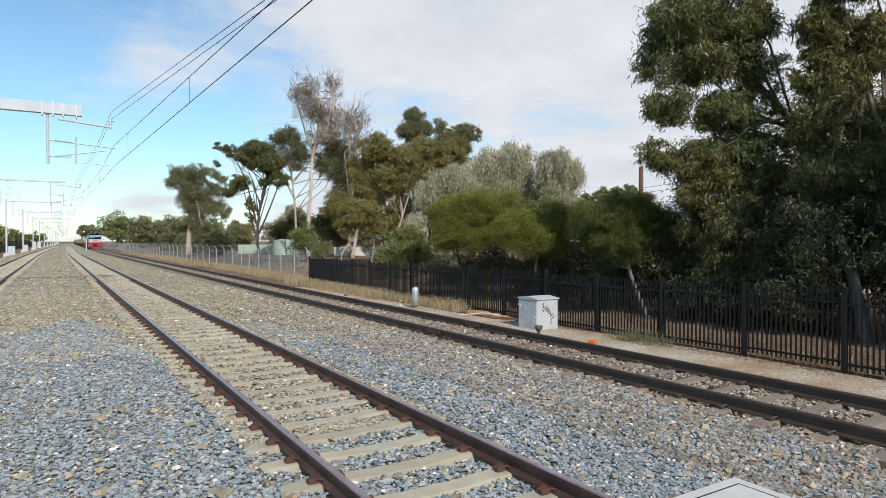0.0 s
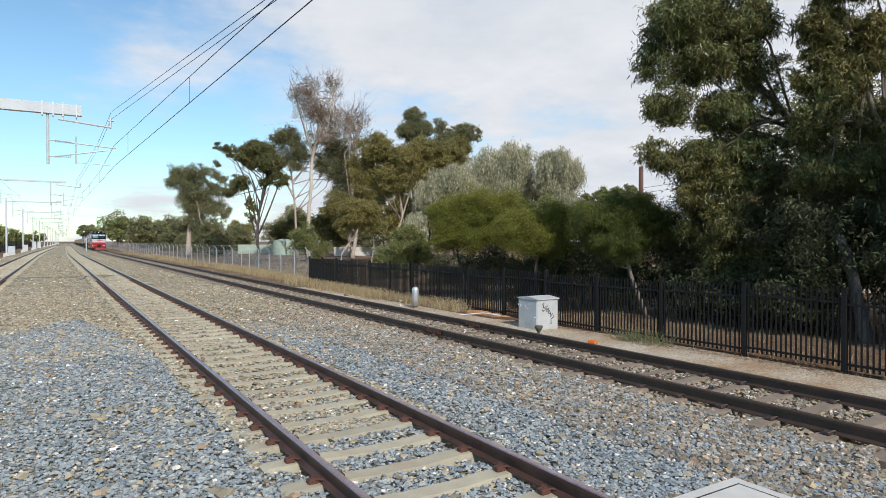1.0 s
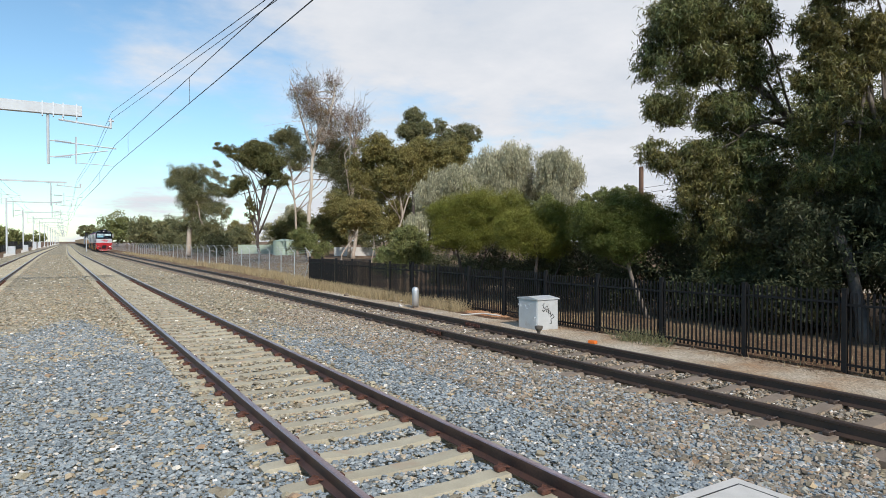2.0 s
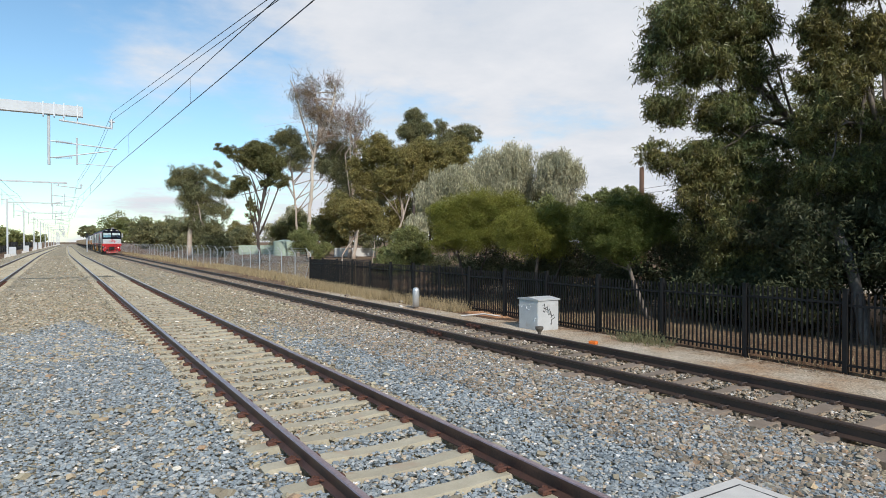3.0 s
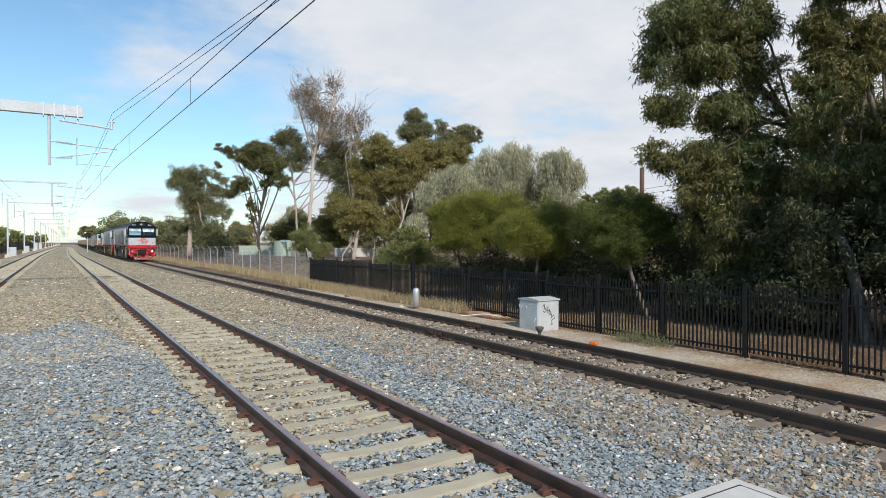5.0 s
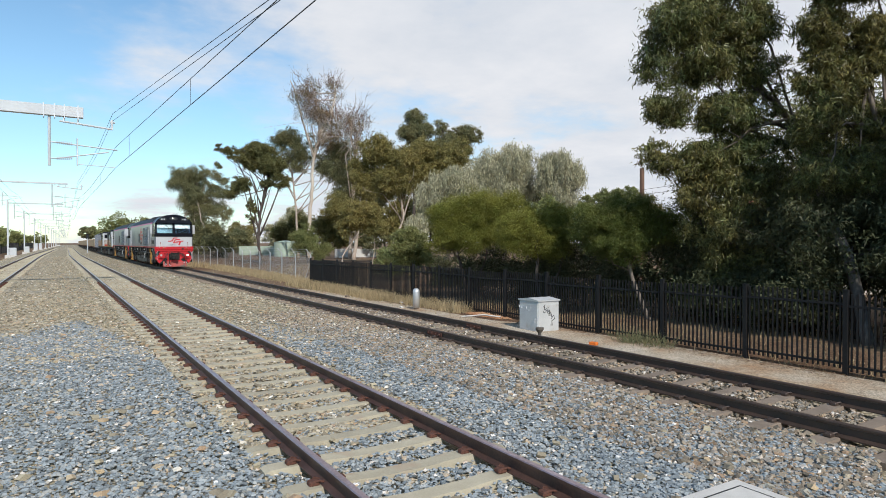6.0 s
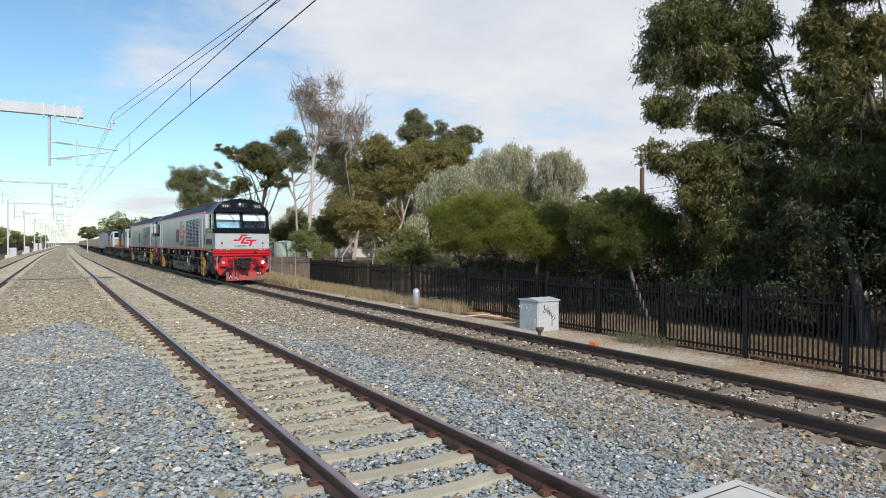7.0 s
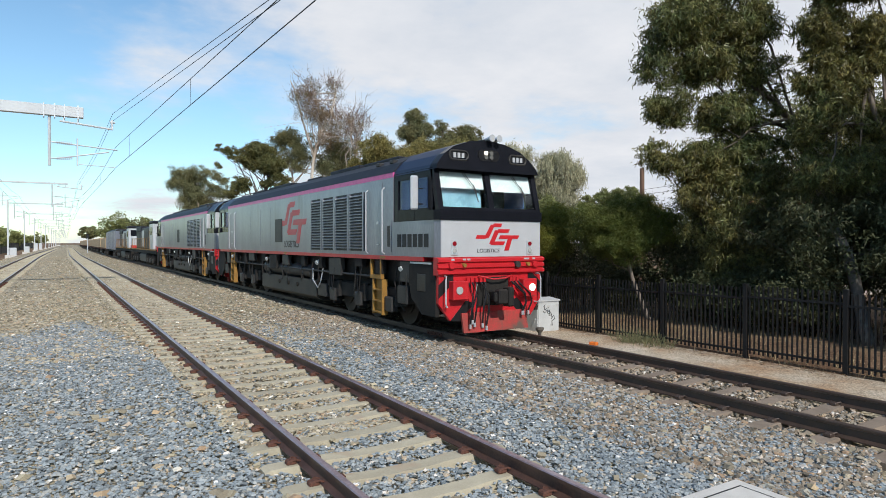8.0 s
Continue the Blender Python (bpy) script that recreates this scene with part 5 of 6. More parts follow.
    tree("broad grey-green gum beyond the chain-link fence", (17.2, 100.0), [(17.0, 100.4, 11.5, 2.6, 2.0), (18.7, 99.3, 12.4, 2.2, 1.5), (21.1, 97.8, 10.7, 2.0, 2.4), (18.2, 99.6, 8.4, 2.7, 2.2), (21.0, 97.8, 6.7, 2.0, 1.9), (20.3, 98.2, 4.1, 2.2, 1.5), (16.2, 100.8, 4.5, 1.5, 1.9), (17.8, 99.8, 5.0, 2.2, 1.7)], M_leaf_far, M_palebark, 60000, trunk_r=0.4, seed=51, path=[(17.24, 100.05, 0.1), (17.49, 99.96, 4.5), (18.16, 99.59, 8.0), (17.82, 99.85, 11.4)], **gum)
    tree("dark rounded bush beside a gum", (20.8, 97), [(20.8, 97, 1.9, 2.3, 2.2)], M_leaf_painted_shade, M_bark, 6000, (0.3, 0.06), 0.2, 22, 0.34, 0.1, 4, 52, name="bush", category="bush")
    for i, (x, y, r) in enumerate(((24, 128, 3.0), (26, 145, 3.4), (24, 162, 3.2), (30, 152, 4.0), (34, 136, 3.6))):
        tree("dense green bush along the park boundary", (x, y), [(x, y, r * 0.7, r, r * 0.85)], M_leaf_far, M_bark, 7000, (0.4, 0.09), 0.2, 26, 0.34, 0.15, 4, 53 + i, name="bush", category="bush")
    # dense trees at the back of the grove
    tree("dense olive tree at the back of the grove", (36.8, 116.2), [(36.8, 116.2, 4.1, 2.4, 2.1), (39.1, 114.8, 5.7, 2.1, 2.4)], M_leaf_olive, M_bark, 20000, (0.34, 0.07), 0.4, 40, 0.42, 0.2, 6, 170)
    tree("dense olive tree at the back of the grove", (38.4, 99.9), [(38.4, 99.9, 4.8, 2.1, 2.5), (40.8, 98.4, 6.2, 2.5, 3.2), (40.0, 98.8, 2.4, 2.5, 1.7)], M_leaf_brown, M_bark, 20000, (0.34, 0.07), 0.4, 40, 0.42, 0.2, 6, 171)
    tree("dense olive tree at the back of the grove", (42.0, 91.7), [(42.0, 91.7, 4.7, 2.7, 3.3), (44.3, 90.3, 8.3, 2.7, 3.3), (42.7, 91.2, 2.0, 2.7, 1.4)], M_leaf_far, M_bark, 20000, (0.34, 0.07), 0.4, 40, 0.42, 0.2, 6, 172)
    tree("dense olive tree at the back of the grove", (42.8, 81.8), [(42.8, 81.8, 4.5, 2.7, 3.0), (45.0, 80.5, 7.0, 2.7, 3.0), (43.9, 81.1, 1.8, 3.0, 1.3)], M_leaf_brown, M_bark, 20000, (0.34, 0.07), 0.4, 40, 0.42, 0.2, 6, 173)
    tree("dense olive tree at the back of the grove", (45.0, 75.7), [(45.0, 75.7, 5.2, 2.4, 3.2), (47.1, 74.4, 8.4, 2.6, 2.7), (49.1, 73.2, 6.0, 2.7, 3.2)], M_leaf_far, M_bark, 20000, (0.34, 0.07), 0.4, 40, 0.42, 0.2, 6, 174)
    tree("dense olive tree at the back of the grove", (48.8, 68.7), [(48.8, 68.7, 9.6, 2.3, 2.3), (52.0, 66.6, 9.6, 2.7, 2.0), (54.9, 64.8, 8.5, 2.4, 1.5)], M_leaf_far, M_bark, 20000, (0.34, 0.07), 0.4, 40, 0.42, 0.2, 6, 175)
    # far trees
    tree("rounded pale green trees far down the line", (23.5, 300), [(22.9, 300.0, 7.0, 7.8, 7.6), (33.0, 296, 6.4, 8.0, 6.8), (42, 292, 6, 8, 6)], M_leaf_mid, M_bark, 16500, (0.90, 0.250), 0.2, 60, 0.3, 0.5, 6, 60)
    tree("rounded olive tree far down the line", (28.0, 238), [(28.0, 238, 4.8, 7.0, 5.4), (36.0, 236, 4.6, 6.0, 5.0)], M_leaf_far, M_bark, 13500, (0.80, 0.200), 0.2, 50, 0.3, 0.5, 6, 61)
    tree("rounded dark olive tree far down the line", (29.4, 198), [(29.4, 198, 4.4, 5.0, 5.2), (36.0, 196, 4.2, 5.0, 4.8)], M_leaf_far, M_bark, 10500, (0.70, 0.180), 0.2, 40, 0.3, 0.4, 6, 62)
    tree("distant wood at the end of the line", (56, 1400), [(56, 1400, 22, 22, 12), (100, 1400, 20, 26, 11)], M_leaf_far, M_bark, 7500, (4.00, 1.200), 0.2, 50, 0.3, 1.5, 4, 63)
    tree("low green tree beyond the masts", (-9.8, 150), [(-9.8, 150, 3.2, 2.4, 2.2), (-13, 152, 3.4, 3, 2.4)], M_leaf_mid, M_bark, 7500, (0.50, 0.140), 0.2, 26, 0.34, 0.2, 4, 64)
    tree("low olive hedge beyond the masts", (-10.5, 230), [(-9.6, 230, 3.4, 2.6, 2.4), (-14, 228, 3.8, 4, 2.8)], M_leaf_mid, M_bark, 7500, (0.60, 0.160), 0.2, 26, 0.34, 0.2, 4, 65)
    for i, (x, y, r) in enumerate(((-16, 190, 4), (-20, 260, 6), (-14, 330, 5), (-24, 420, 9), (-10, 520, 8), (-30, 170, 6))):
        tree("low olive trees beyond the masts", (x, y), [(x, y, r * 0.6, r, r * 0.55), (x - r, y, r * 0.6, r, r * 0.5)], M_leaf_mid, M_bark, 5000, (0.6 + y * 0.001, 0.2), 0.2, 26, 0.34, 0.2, 4, 120 + i)
    tree("grey-brown bush far across the park", (41.6, 123.2), [(41.6, 123.2, 6.4, 3.2, 3.4), (38, 124, 3.6, 3.2, 2.6)], M_leaf_silver, M_bark, 12000, (0.50, 0.100), 0.2, 34, 0.34, 0.3, 6, 66)
    tree("leafy street tree beyond the grove", (47.4, 43.6), [(47.2, 43.7, 6.9, 1.6, 0.8), (48.4, 42.9, 7.1, 1.5, 0.8), (45.3, 44.9, 6.5, 1.0, 0.6)], M_leaf_mid, M_bark, 18000, (0.22, 0.04), 0.2, 30, 0.42, 0.2, 6, 67)
    for i, (x, y, r) in enumerate(((46, 182, 5), (62, 170, 6), (58, 140, 4), (75, 150, 6), (70, 110, 5), (88, 120, 7), (72, 82, 5), (92, 92, 7), (66, 58, 5), (78, 48, 6), (58, 30, 5), (46, 18, 4.5), (38, 22, 4))):
        tree("dark green park tree beyond the grove", (x, y), [(x, y, r * 0.85 + 0.6, r, r * 0.75)], M_leaf_far if i % 2 else M_leaf_brown, M_bark, 6750, (0.50, 0.120), 0.3, 30, 0.32, 0.3, 6, 70 + i)


build_trees()


def grass(label, mat, seed, spots, height, n, lean=0.3):
    """Tufts of blades around the given line of spots: (x0, y0, x1, y1, half width)."""
    rng = np.random.RandomState(seed)
    pos = []
    w = np.array([math.hypot(s[2] - s[0], s[3] - s[1]) for s in spots]) + 0.3
    for s, k in zip(spots, w / w.sum()):
        m = int(n * k)
        tuft = rng.uniform(0, 1, max(3, m // 14))
        u = np.clip(rng.choice(tuft, m) + rng.normal(0, 0.012, m), 0, 1)
        off = rng.normal(0, 1, m) * s[4]
        pos.append(np.stack([s[0] + (s[2] - s[0]) * u + off, s[1] + (s[3] - s[1]) * u + rng.normal(0, 0.06, m), np.full(m, -0.11)], 1))
    pos = np.concatenate(pos)
    m = len(pos)
    ax = rng.normal(size=(m, 3)) * lean
    ax[:, 2] = 1
    h = height * rng.uniform(0.4, 1.2, m)[:, None]
    sd = np.stack([rng.normal(size=m), rng.normal(size=m), np.zeros(m)], 1)
    sd /= np.linalg.norm(sd, axis=1, keepdims=True)
    sd *= 0.006 + 0.0002 * pos[:, 1:2]
    tip = pos + ax * h + np.stack([rng.normal(size=m), rng.normal(size=m), np.zeros(m)], 1) * h * 0.15
    v = np.stack([pos - sd, pos + sd, tip], 1).reshape(-1, 3)
    tagged(new("grass", mesh_arrays("grass", v, np.arange(m * 3).reshape(m, 3), mat)), label, "grass", kind="stuff")


grass("tall dry straw grass along the fence foot", M_grassdry, 1, [(11.5, 17.0, 11.6, 34, 0.28), (11.2, 22, 11.4, 34, 0.3), (12.2, 34, 12.6, 60, 0.35)], 0.40, 24000)
grass("dry straw grass along the far fence", M_grassdry, 2, [(11.8, 60, 12.2, 140, 0.4), (12.5, 40, 13.4, 110, 0.5)], 0.45, 3600)
grass("green weeds by the fence foot", M_grassgreen, 3, [(11.40, 9.0, 11.55, 10.5, 0.2), (11.5, 9.9, 11.6, 10.2, 0.25)], 0.36, 420, 0.9)
grass("sparse dry grass under the trees", M_grassdry, 4, [(12.5, 4, 13.5, 20, 0.6), (14, 4, 16, 22, 1.2), (17, 8, 24, 26, 2.0), (15, 36, 24, 64, 3.0)], 0.18, 9000)


def litter():
    """Dry leaves and bark lying along the fence foot."""
    rng = np.random.RandomState(9)
    n = 9000
    y = rng.uniform(1.0, 26.0, n)
    pos = np.stack([11.75 - np.abs(rng.normal(0, 0.28, n)) + np.where(rng.uniform(0, 1, n) < 0.4, 1.2 * rng.uniform(0, 1, n), 0), y, rng.uniform(-0.068, -0.05, n)], 1)
    pos = pos[(np.sin(pos[:, 1] * 2.3) + np.sin(pos[:, 1] * 0.9 + 1)) * 0.25 + 0.6 > rng.uniform(0, 1, n)]
    me = leaf_mesh("leaf_litter", pos, 0.10, 0.012, 0.0, np.zeros((len(pos), 3)), M_litter, rng)
    co = np.empty(len(me.vertices) * 3, np.float32)
    me.vertices.foreach_get("co", co)
    co = co.reshape(-1, 3)
    centre = np.repeat(pos, 3, axis=0)
    co[:, 2] = centre[:, 2] + (co[:, 2] - centre[:, 2]) * 0.15
    me.vertices.foreach_set("co", co.ravel())
    tagged(new("leaf_litter", me), "dry brown leaves and bark along the fence foot", "leaf litter", kind="stuff")


litter()


# ---- train ----
def turned(bm, m):
    bmesh.ops.transform(bm, matrix=m, verts=bm.verts)
    return bm


def stroke(bm, x0, z0, x1, z1, w, y0, y1, lean=0.5):
    """A slanted bar on a plate facing -y: horizontal bars have leaning ends, others are leaning stems."""
    if abs(z1 - z0) < 1e-6:
        q = [(x0 - lean * w / 2, z0 - w / 2), (x1 - lean * w / 2, z1 - w / 2), (x1 + lean * w / 2, z1 + w / 2), (x0 + lean * w / 2, z0 + w / 2)]
    else:
        k = w * 0.75
        q = [(x0 - k, z0), (x0 + k, z0), (x1 + k, z1), (x1 - k, z1)]
    return prism(bm, q, y0, y1)


def emblem(s, y0, y1):
    """The operator's mark as plain leaning bars, s metres per unit, one bmesh a bar."""
    bars = []
    for k, a in enumerate(((-39, 0, -21, 0), (-21, -2, -9, 22), (-9, 21, 7, 21), (-1, 11, 21, 11), (-12, -12, -1, 12), (-12, -11, 12, -11), (3, 0, 39, 0), (16, -24, 24, 1))):
        bars.append(stroke(bmesh.new(), a[0] * s * 1.2, a[1] * s, a[2] * s * 1.2, a[3] * s, 6.4 * s, y0 - k * 0.0009, y1))
    return bars


def text_part(name, body, size, mat, parent, m, label=""):
    cu = bpy.data.curves.new(name, "FONT")
    cu.body, cu.size, cu.extrude, cu.align_x, cu.shear = body, size, 0.002, "CENTER", 0.15
    tmp = new("tmp_text", cu)
    me = bpy.data.meshes.new_from_object(tmp.evaluated_get(bpy.context.evaluated_depsgraph_get()))
    bpy.data.objects.remove(tmp)
    me.materials.append(mat)
    me.transform(m)
    ob = new(name, me)
    ob.parent = parent
    return tagged(ob, label)


LOCO_LEN = 21.3
ARCH = [(-1.44, 3.70), (-1.40, 3.82), (-1.2, 4.05), (-0.92, 4.24), (-0.5, 4.38), (0.0, 4.43), (0.5, 4.38), (0.92, 4.24), (1.2, 4.05), (1.40, 3.82), (1.44, 3.70)]


def build_cab(loco, M, lit, lead):
    """One end of the locomotive: nose, windscreens, hood, pilot. M carries it to its end."""
    def add(name, bm, mat, parent=loco, label="", smooth=False):
        return part(name, turned(bm, M), mat, parent, label, smooth)

    # nose with chamfered corners
    bm = bmesh.new()
    prism_z(bm, [(-1.475, 0.16), (-1.40, 0.02), (1.40, 0.02), (1.475, 0.16), (1.475, 2.12), (-1.475, 2.12)], 1.76, 2.58)
    nose = add("nose", bm, M_silver)
    # front takes a whiter paint than the sides to show sunlight
    add("nose_panel", boxes((-1.39, 1.39, -0.004, 0.03, 1.765, 2.575)), M_white, nose, "clean front panel, painted lighter for the sun on it")
    bm = bmesh.new()
    prism_z(bm, [(-1.50, 0.14), (-1.42, -0.03), (1.42, -0.03), (1.50, 0.14), (1.50, 0.5), (-1.50, 0.5)], 2.58, 2.80)
    bm.faces.ensure_lookup_table()
    add("window_ledge", bm, M_gloss, loco, "glossy black band under the windscreens")
    # upper cab: pillars and walls around open windows
    bm = bmesh.new()
    zs, ze = 2.80, 3.74

    def fy(z):
        return 0.03 + (z - zs) * 0.25

    for x0, x1 in ((-1.43, -1.30), (-0.07, 0.07), (1.30, 1.43)):
        side_prism(bm, [(fy(zs), zs), (fy(zs) + 0.14, zs), (fy(ze) + 0.14, ze), (fy(ze), ze)], x0, x1)
    for z0, z1 in ((2.80, 2.87), (3.66, 3.74)):
        side_prism(bm, [(fy(z0) + 0.005, z0), (fy(z0) + 0.13, z0), (fy(z1) + 0.13, z1), (fy(z1) + 0.005, z1)], -1.32, 1.32)
    for s in (-1, 1):
        for y0, y1 in ((0.30, 0.50), (1.12, 1.24), (1.92, 2.12)):
            box(bm, min(s * 1.36, s * 1.43), max(s * 1.36, s * 1.43), y0, y1, 2.58, 3.74)
        box(bm, min(s * 1.365, s * 1.425), max(s * 1.365, s * 1.425), 0.3, 2.12, 2.58, 2.86)
        box(bm, min(s * 1.365, s * 1.425), max(s * 1.365, s * 1.425), 0.3, 2.12, 3.56, 3.74)
    upper = add("cab_frame", bm, M_gloss, loco, "glossy black window surround")
    # cab inside
    add("cab_interior", boxes((-1.3, 1.3, 1.3, 1.36, 2.60, 3.68), (-1.3, 1.3, 0.25, 0.9, 2.60, 2.85), (0.35, 0.8, 0.8, 1.1, 2.6, 3.25)), M_interior, loco, "dark cab interior with a console and seat")
    # added blue panels behind the side glass imitate mirrored sky
    for s in (-1, 1):
        add("cab_lining", boxes((s * 1.30 - 0.01, s * 1.30 + 0.01, 0.5, 1.28, 2.84, 3.58)), M_side_sky, loco, "dark blue panel painted as sky reflected in the side windows")
        add("cab_lining", boxes((s * 1.30 - 0.01, s * 1.30 + 0.01, 1.37, 1.95, 2.84, 3.58)), M_side_sky, loco, "dark blue panel painted as sky reflected in the side windows")
    for i, (x0, x1) in enumerate(((-1.30, -0.07), (0.07, 1.30))):
        bm = bmesh.new()
        side_prism(bm, [(fy(2.87) + 0.03, 2.87), (fy(2.87) + 0.045, 2.87), (fy(3.66) + 0.045, 3.66), (fy(3.66) + 0.03, 3.66)], x0, x1)
        pane = add("windscreen", bm, M_glass, upper, "tinted windscreen pane")
        pane.visible_shadow = False
        bm = bmesh.new()
        low = 3.30 if i == 0 else 3.26
        side_prism(bm, [(fy(low) + 0.09, low), (fy(low) + 0.10, low), (fy(3.66) + 0.10, 3.66), (fy(3.66) + 0.09, 3.66)], x0 + 0.02, x1 - 0.02)
        add("sun_blind", bm, M_blind, upper, "white sun blind pulled half down")
        # added panel whose blue plays the sky mirrored in this pane
        if i == 0:
            bm = bmesh.new()
            side_prism(bm, [(0.34, 2.86), (0.36, 2.86), (0.41, 3.32), (0.39, 3.32)], x0 + 0.02, x1 - 0.02)
            add("seat_screen", bm, M_sky_reflection, upper, "pale blue panel painted as sky reflected in the glass")
        bm = bmesh.new()
        xm = (x0 + x1) / 2 + 0.12
        tube(bm, [(xm - 0.1, fy(3.66) - 0.01, 3.68), (xm + 0.22, fy(3.25) - 0.02, 3.22)], 0.011, 5)
        tube(bm, [(xm - 0.16, fy(3.66) - 0.01, 3.68), (xm + 0.15, fy(3.25) - 0.02, 3.24)], 0.008, 5)
        tube(bm, [(xm + 0.13, fy(3.38) - 0.02, 3.40), (xm + 0.21, fy(3.05) - 0.02, 3.0)], 0.012, 5)
        add("wiper", bm, M_black, upper)
    for s in (-1, 1):
        for y0, y1 in ((0.50, 1.12), (1.24, 1.92)):
            pane = add("side_window", boxes((s * 1.395 - 0.006, s * 1.395 + 0.006, y0, y1, 2.86, 3.56)), M_sideglass, upper, "side window tinted blue for reflected sky")
            pane.visible_shadow = False
        mir = add("mirror", boxes((s * 1.66 - 0.09, s * 1.66 + 0.09, 0.66, 0.76, 2.82, 3.58), bevel=0.03), M_white, loco, "white mirror housing on the cab side")
        add("mirror_arm", tubes(([(s * 1.43, 0.71, 3.3), (s * 1.6, 0.71, 3.3)], 0.015), ([(s * 1.43, 0.71, 2.95), (s * 1.6, 0.71, 2.95)], 0.015)), M_black, mir)
    # hood over the windscreens, arched
    bm = bmesh.new()
    prism(bm, ARCH, 0.12, 0.42)
    # pull the brow back a little at the top
    for v in bm.verts:
        if v.co.y < 0.2:
            v.co.y += (v.co.z - 3.70) * 0.16
    hood = add("brow", bm, M_gloss, loco, "arched glossy black brow over the windscreens")
    add("cab_roof", prism(bmesh.new(), [(x * 0.997, z - 0.004) for x, z in ARCH], 0.42, 2.14), M_cabroof_sky, loco, "arched cab roof, blue-black with painted sky reflection")
    for x in (-0.83, 0.83):
        pl = add("number_box", tube_y(0.0, x, 4.03, 0.0, (0.25, 0.105), 0.165, 0.25), M_black, hood, "round-ended black number box")
        add("rim", ring_y(x, 4.03, (0.25, 0.105), 0.160, 0.024), M_tank, pl)
        bm = bmesh.new()
        for k in (-1, 0, 1):
            box(bm, x + k * 0.11 - 0.035, x + k * 0.11 + 0.035, 0.150, 0.170, 3.975, 4.085)
        add("digit_bar", bm, M_white, pl)
    lamp = add("headlamp_box", tube_y(0.0, 0.0, 4.08, 0.0, (0.30, 0.13), 0.155, 0.25), M_black, hood, "dark oblong headlamp recess")
    for x in (-0.15, 0.0):
        for z in (4.04, 4.13):
            add("headlamp", tube_y(0, x + 0.06, z, 0, (0.05, 0.05), 0.135, 0.17), M_lamp if lit and x < -0.1 and z > 4.1 else M_darklens, lamp)
    for x in (0.02, 0.22):
        add("horn", tubes(([(x, 0.05, 4.47), (x, 0.14, 4.47), (x, 0.45, 4.46)], [0.085, 0.05, 0.03]), sides=12), M_galv, hood, "bright metal air horn")
    add("horn_bracket", boxes((-0.08, 0.34, 0.30, 0.5, 4.38, 4.46)), M_black, hood)
    # emblem and wording
    if lead:
        for bm in emblem(0.0128, -0.012, -0.004):
            bmesh.ops.translate(bm, vec=(0.13, 0, 2.21), verts=bm.verts)
            add("emblem_bar", bm, M_red, nose, "red slanted emblem bar")
        text_part("lettering", "LOGISTICS", 0.125, M_black, nose, M @ Matrix.Translation((-0.14, -0.009, 1.86)) @ Euler((radians(90), 0, 0)).to_matrix().to_4x4() @ Matrix.Diagonal((1.05, 1, 1, 1)), "small dark lettering")
        for k in range(6):
            add("number_bar", boxes((-1.485, -1.473, 0.40 + k * 0.255, 0.58 + k * 0.255, 1.98, 2.28)), M_spray, nose, "black painted bar")
    for s in (-1, 1):
        pl = add("marker_light", boxes((s * 1.06 - 0.085, s * 1.06 + 0.085, -0.02, 0.0, 1.80, 2.14), bevel=0.006), M_galv, nose, "metal marker light plate")
        add("red_lens", tube_y(0, s * 1.06, 2.06, 0, (0.05, 0.05), -0.035, 0), M_redlens, pl)
        add("white_lens", tube_y(0, s * 1.06, 1.90, 0, (0.052, 0.052), -0.035, 0), M_lampoff, pl)
    # red ribbed band
    bm = bmesh.new()
    box(bm, -1.49, 1.49, 0.0, 0.16, 1.37, 1.76)
    for z in (1.40, 1.53, 1.66):
        side_prism(bm, [(-0.05, z), (-0.05, z + 0.06), (0.01, z + 0.09), (0.01, z - 0.02)], -1.49, 1.49)
    band = add("buffer_band", bm, M_red, loco, "bright red ribbed front band")
    for x, mat in ((-1.16, M_red), (-0.83, M_yellow), (0.66, M_tank), (0.97, M_yellow), (1.18, M_red)):
        r = 0.075 if abs(x) not in (0.83, 0.97) else 0.045
        add("cable_socket", tube_y(0, x, 1.58, 0, (r, r), -0.10, 0), M_tank if x == 0.66 else mat, band, "jumper cable socket")
    bm = bmesh.new()
    for x in (-1.12, -0.82, -0.70, 0.9, 0.98, 1.16):
        box(bm, x - 0.04, x + 0.04, -0.056, -0.045, 1.69, 1.73)
    add("label_bars", bm, M_white, band)
    # pilot plate and plough
    bm = bmesh.new()
    prism(bm, [(-1.43, 1.37), (-1.43, 0.75), (-1.13, 0.36), (1.13, 0.36), (1.43, 0.75), (1.43, 1.37)], 0.04, 0.14)
    plough = bmesh.new()
    prism(plough, [(-0.86, 0.52), (-0.86, 0.09), (0.95, 0.09), (0.95, 0.52)], 0.0, 0.06)
    for v in plough.verts:
        v.co.y -= (0.52 - v.co.z) * 0.25
    pilot = add("pilot_plate", bm, M_red, loco, "red pilot plate with black diagonal stripes")
    add("plough", plough, M_plough, pilot, "scraped dirty red plough blade")
    for s in (-1, 1):
        bm = bmesh.new()
        prism(bm, [(s * 1.43, 1.16), (s * 1.43, 0.86), (s * 1.05, 1.2), (s * 1.05, 1.37), (s * 1.18, 1.37)], 0.034, 0.05)
        add("stripe", bm, M_black, pilot)
        bm = bmesh.new()
        prism(bm, [(s * 1.13, 0.362), (s * 0.88, 0.345), (s * 0.5, 0.72), (s * 0.72, 0.80)], 0.033, 0.05)
        add("stripe", bm, M_black, pilot)
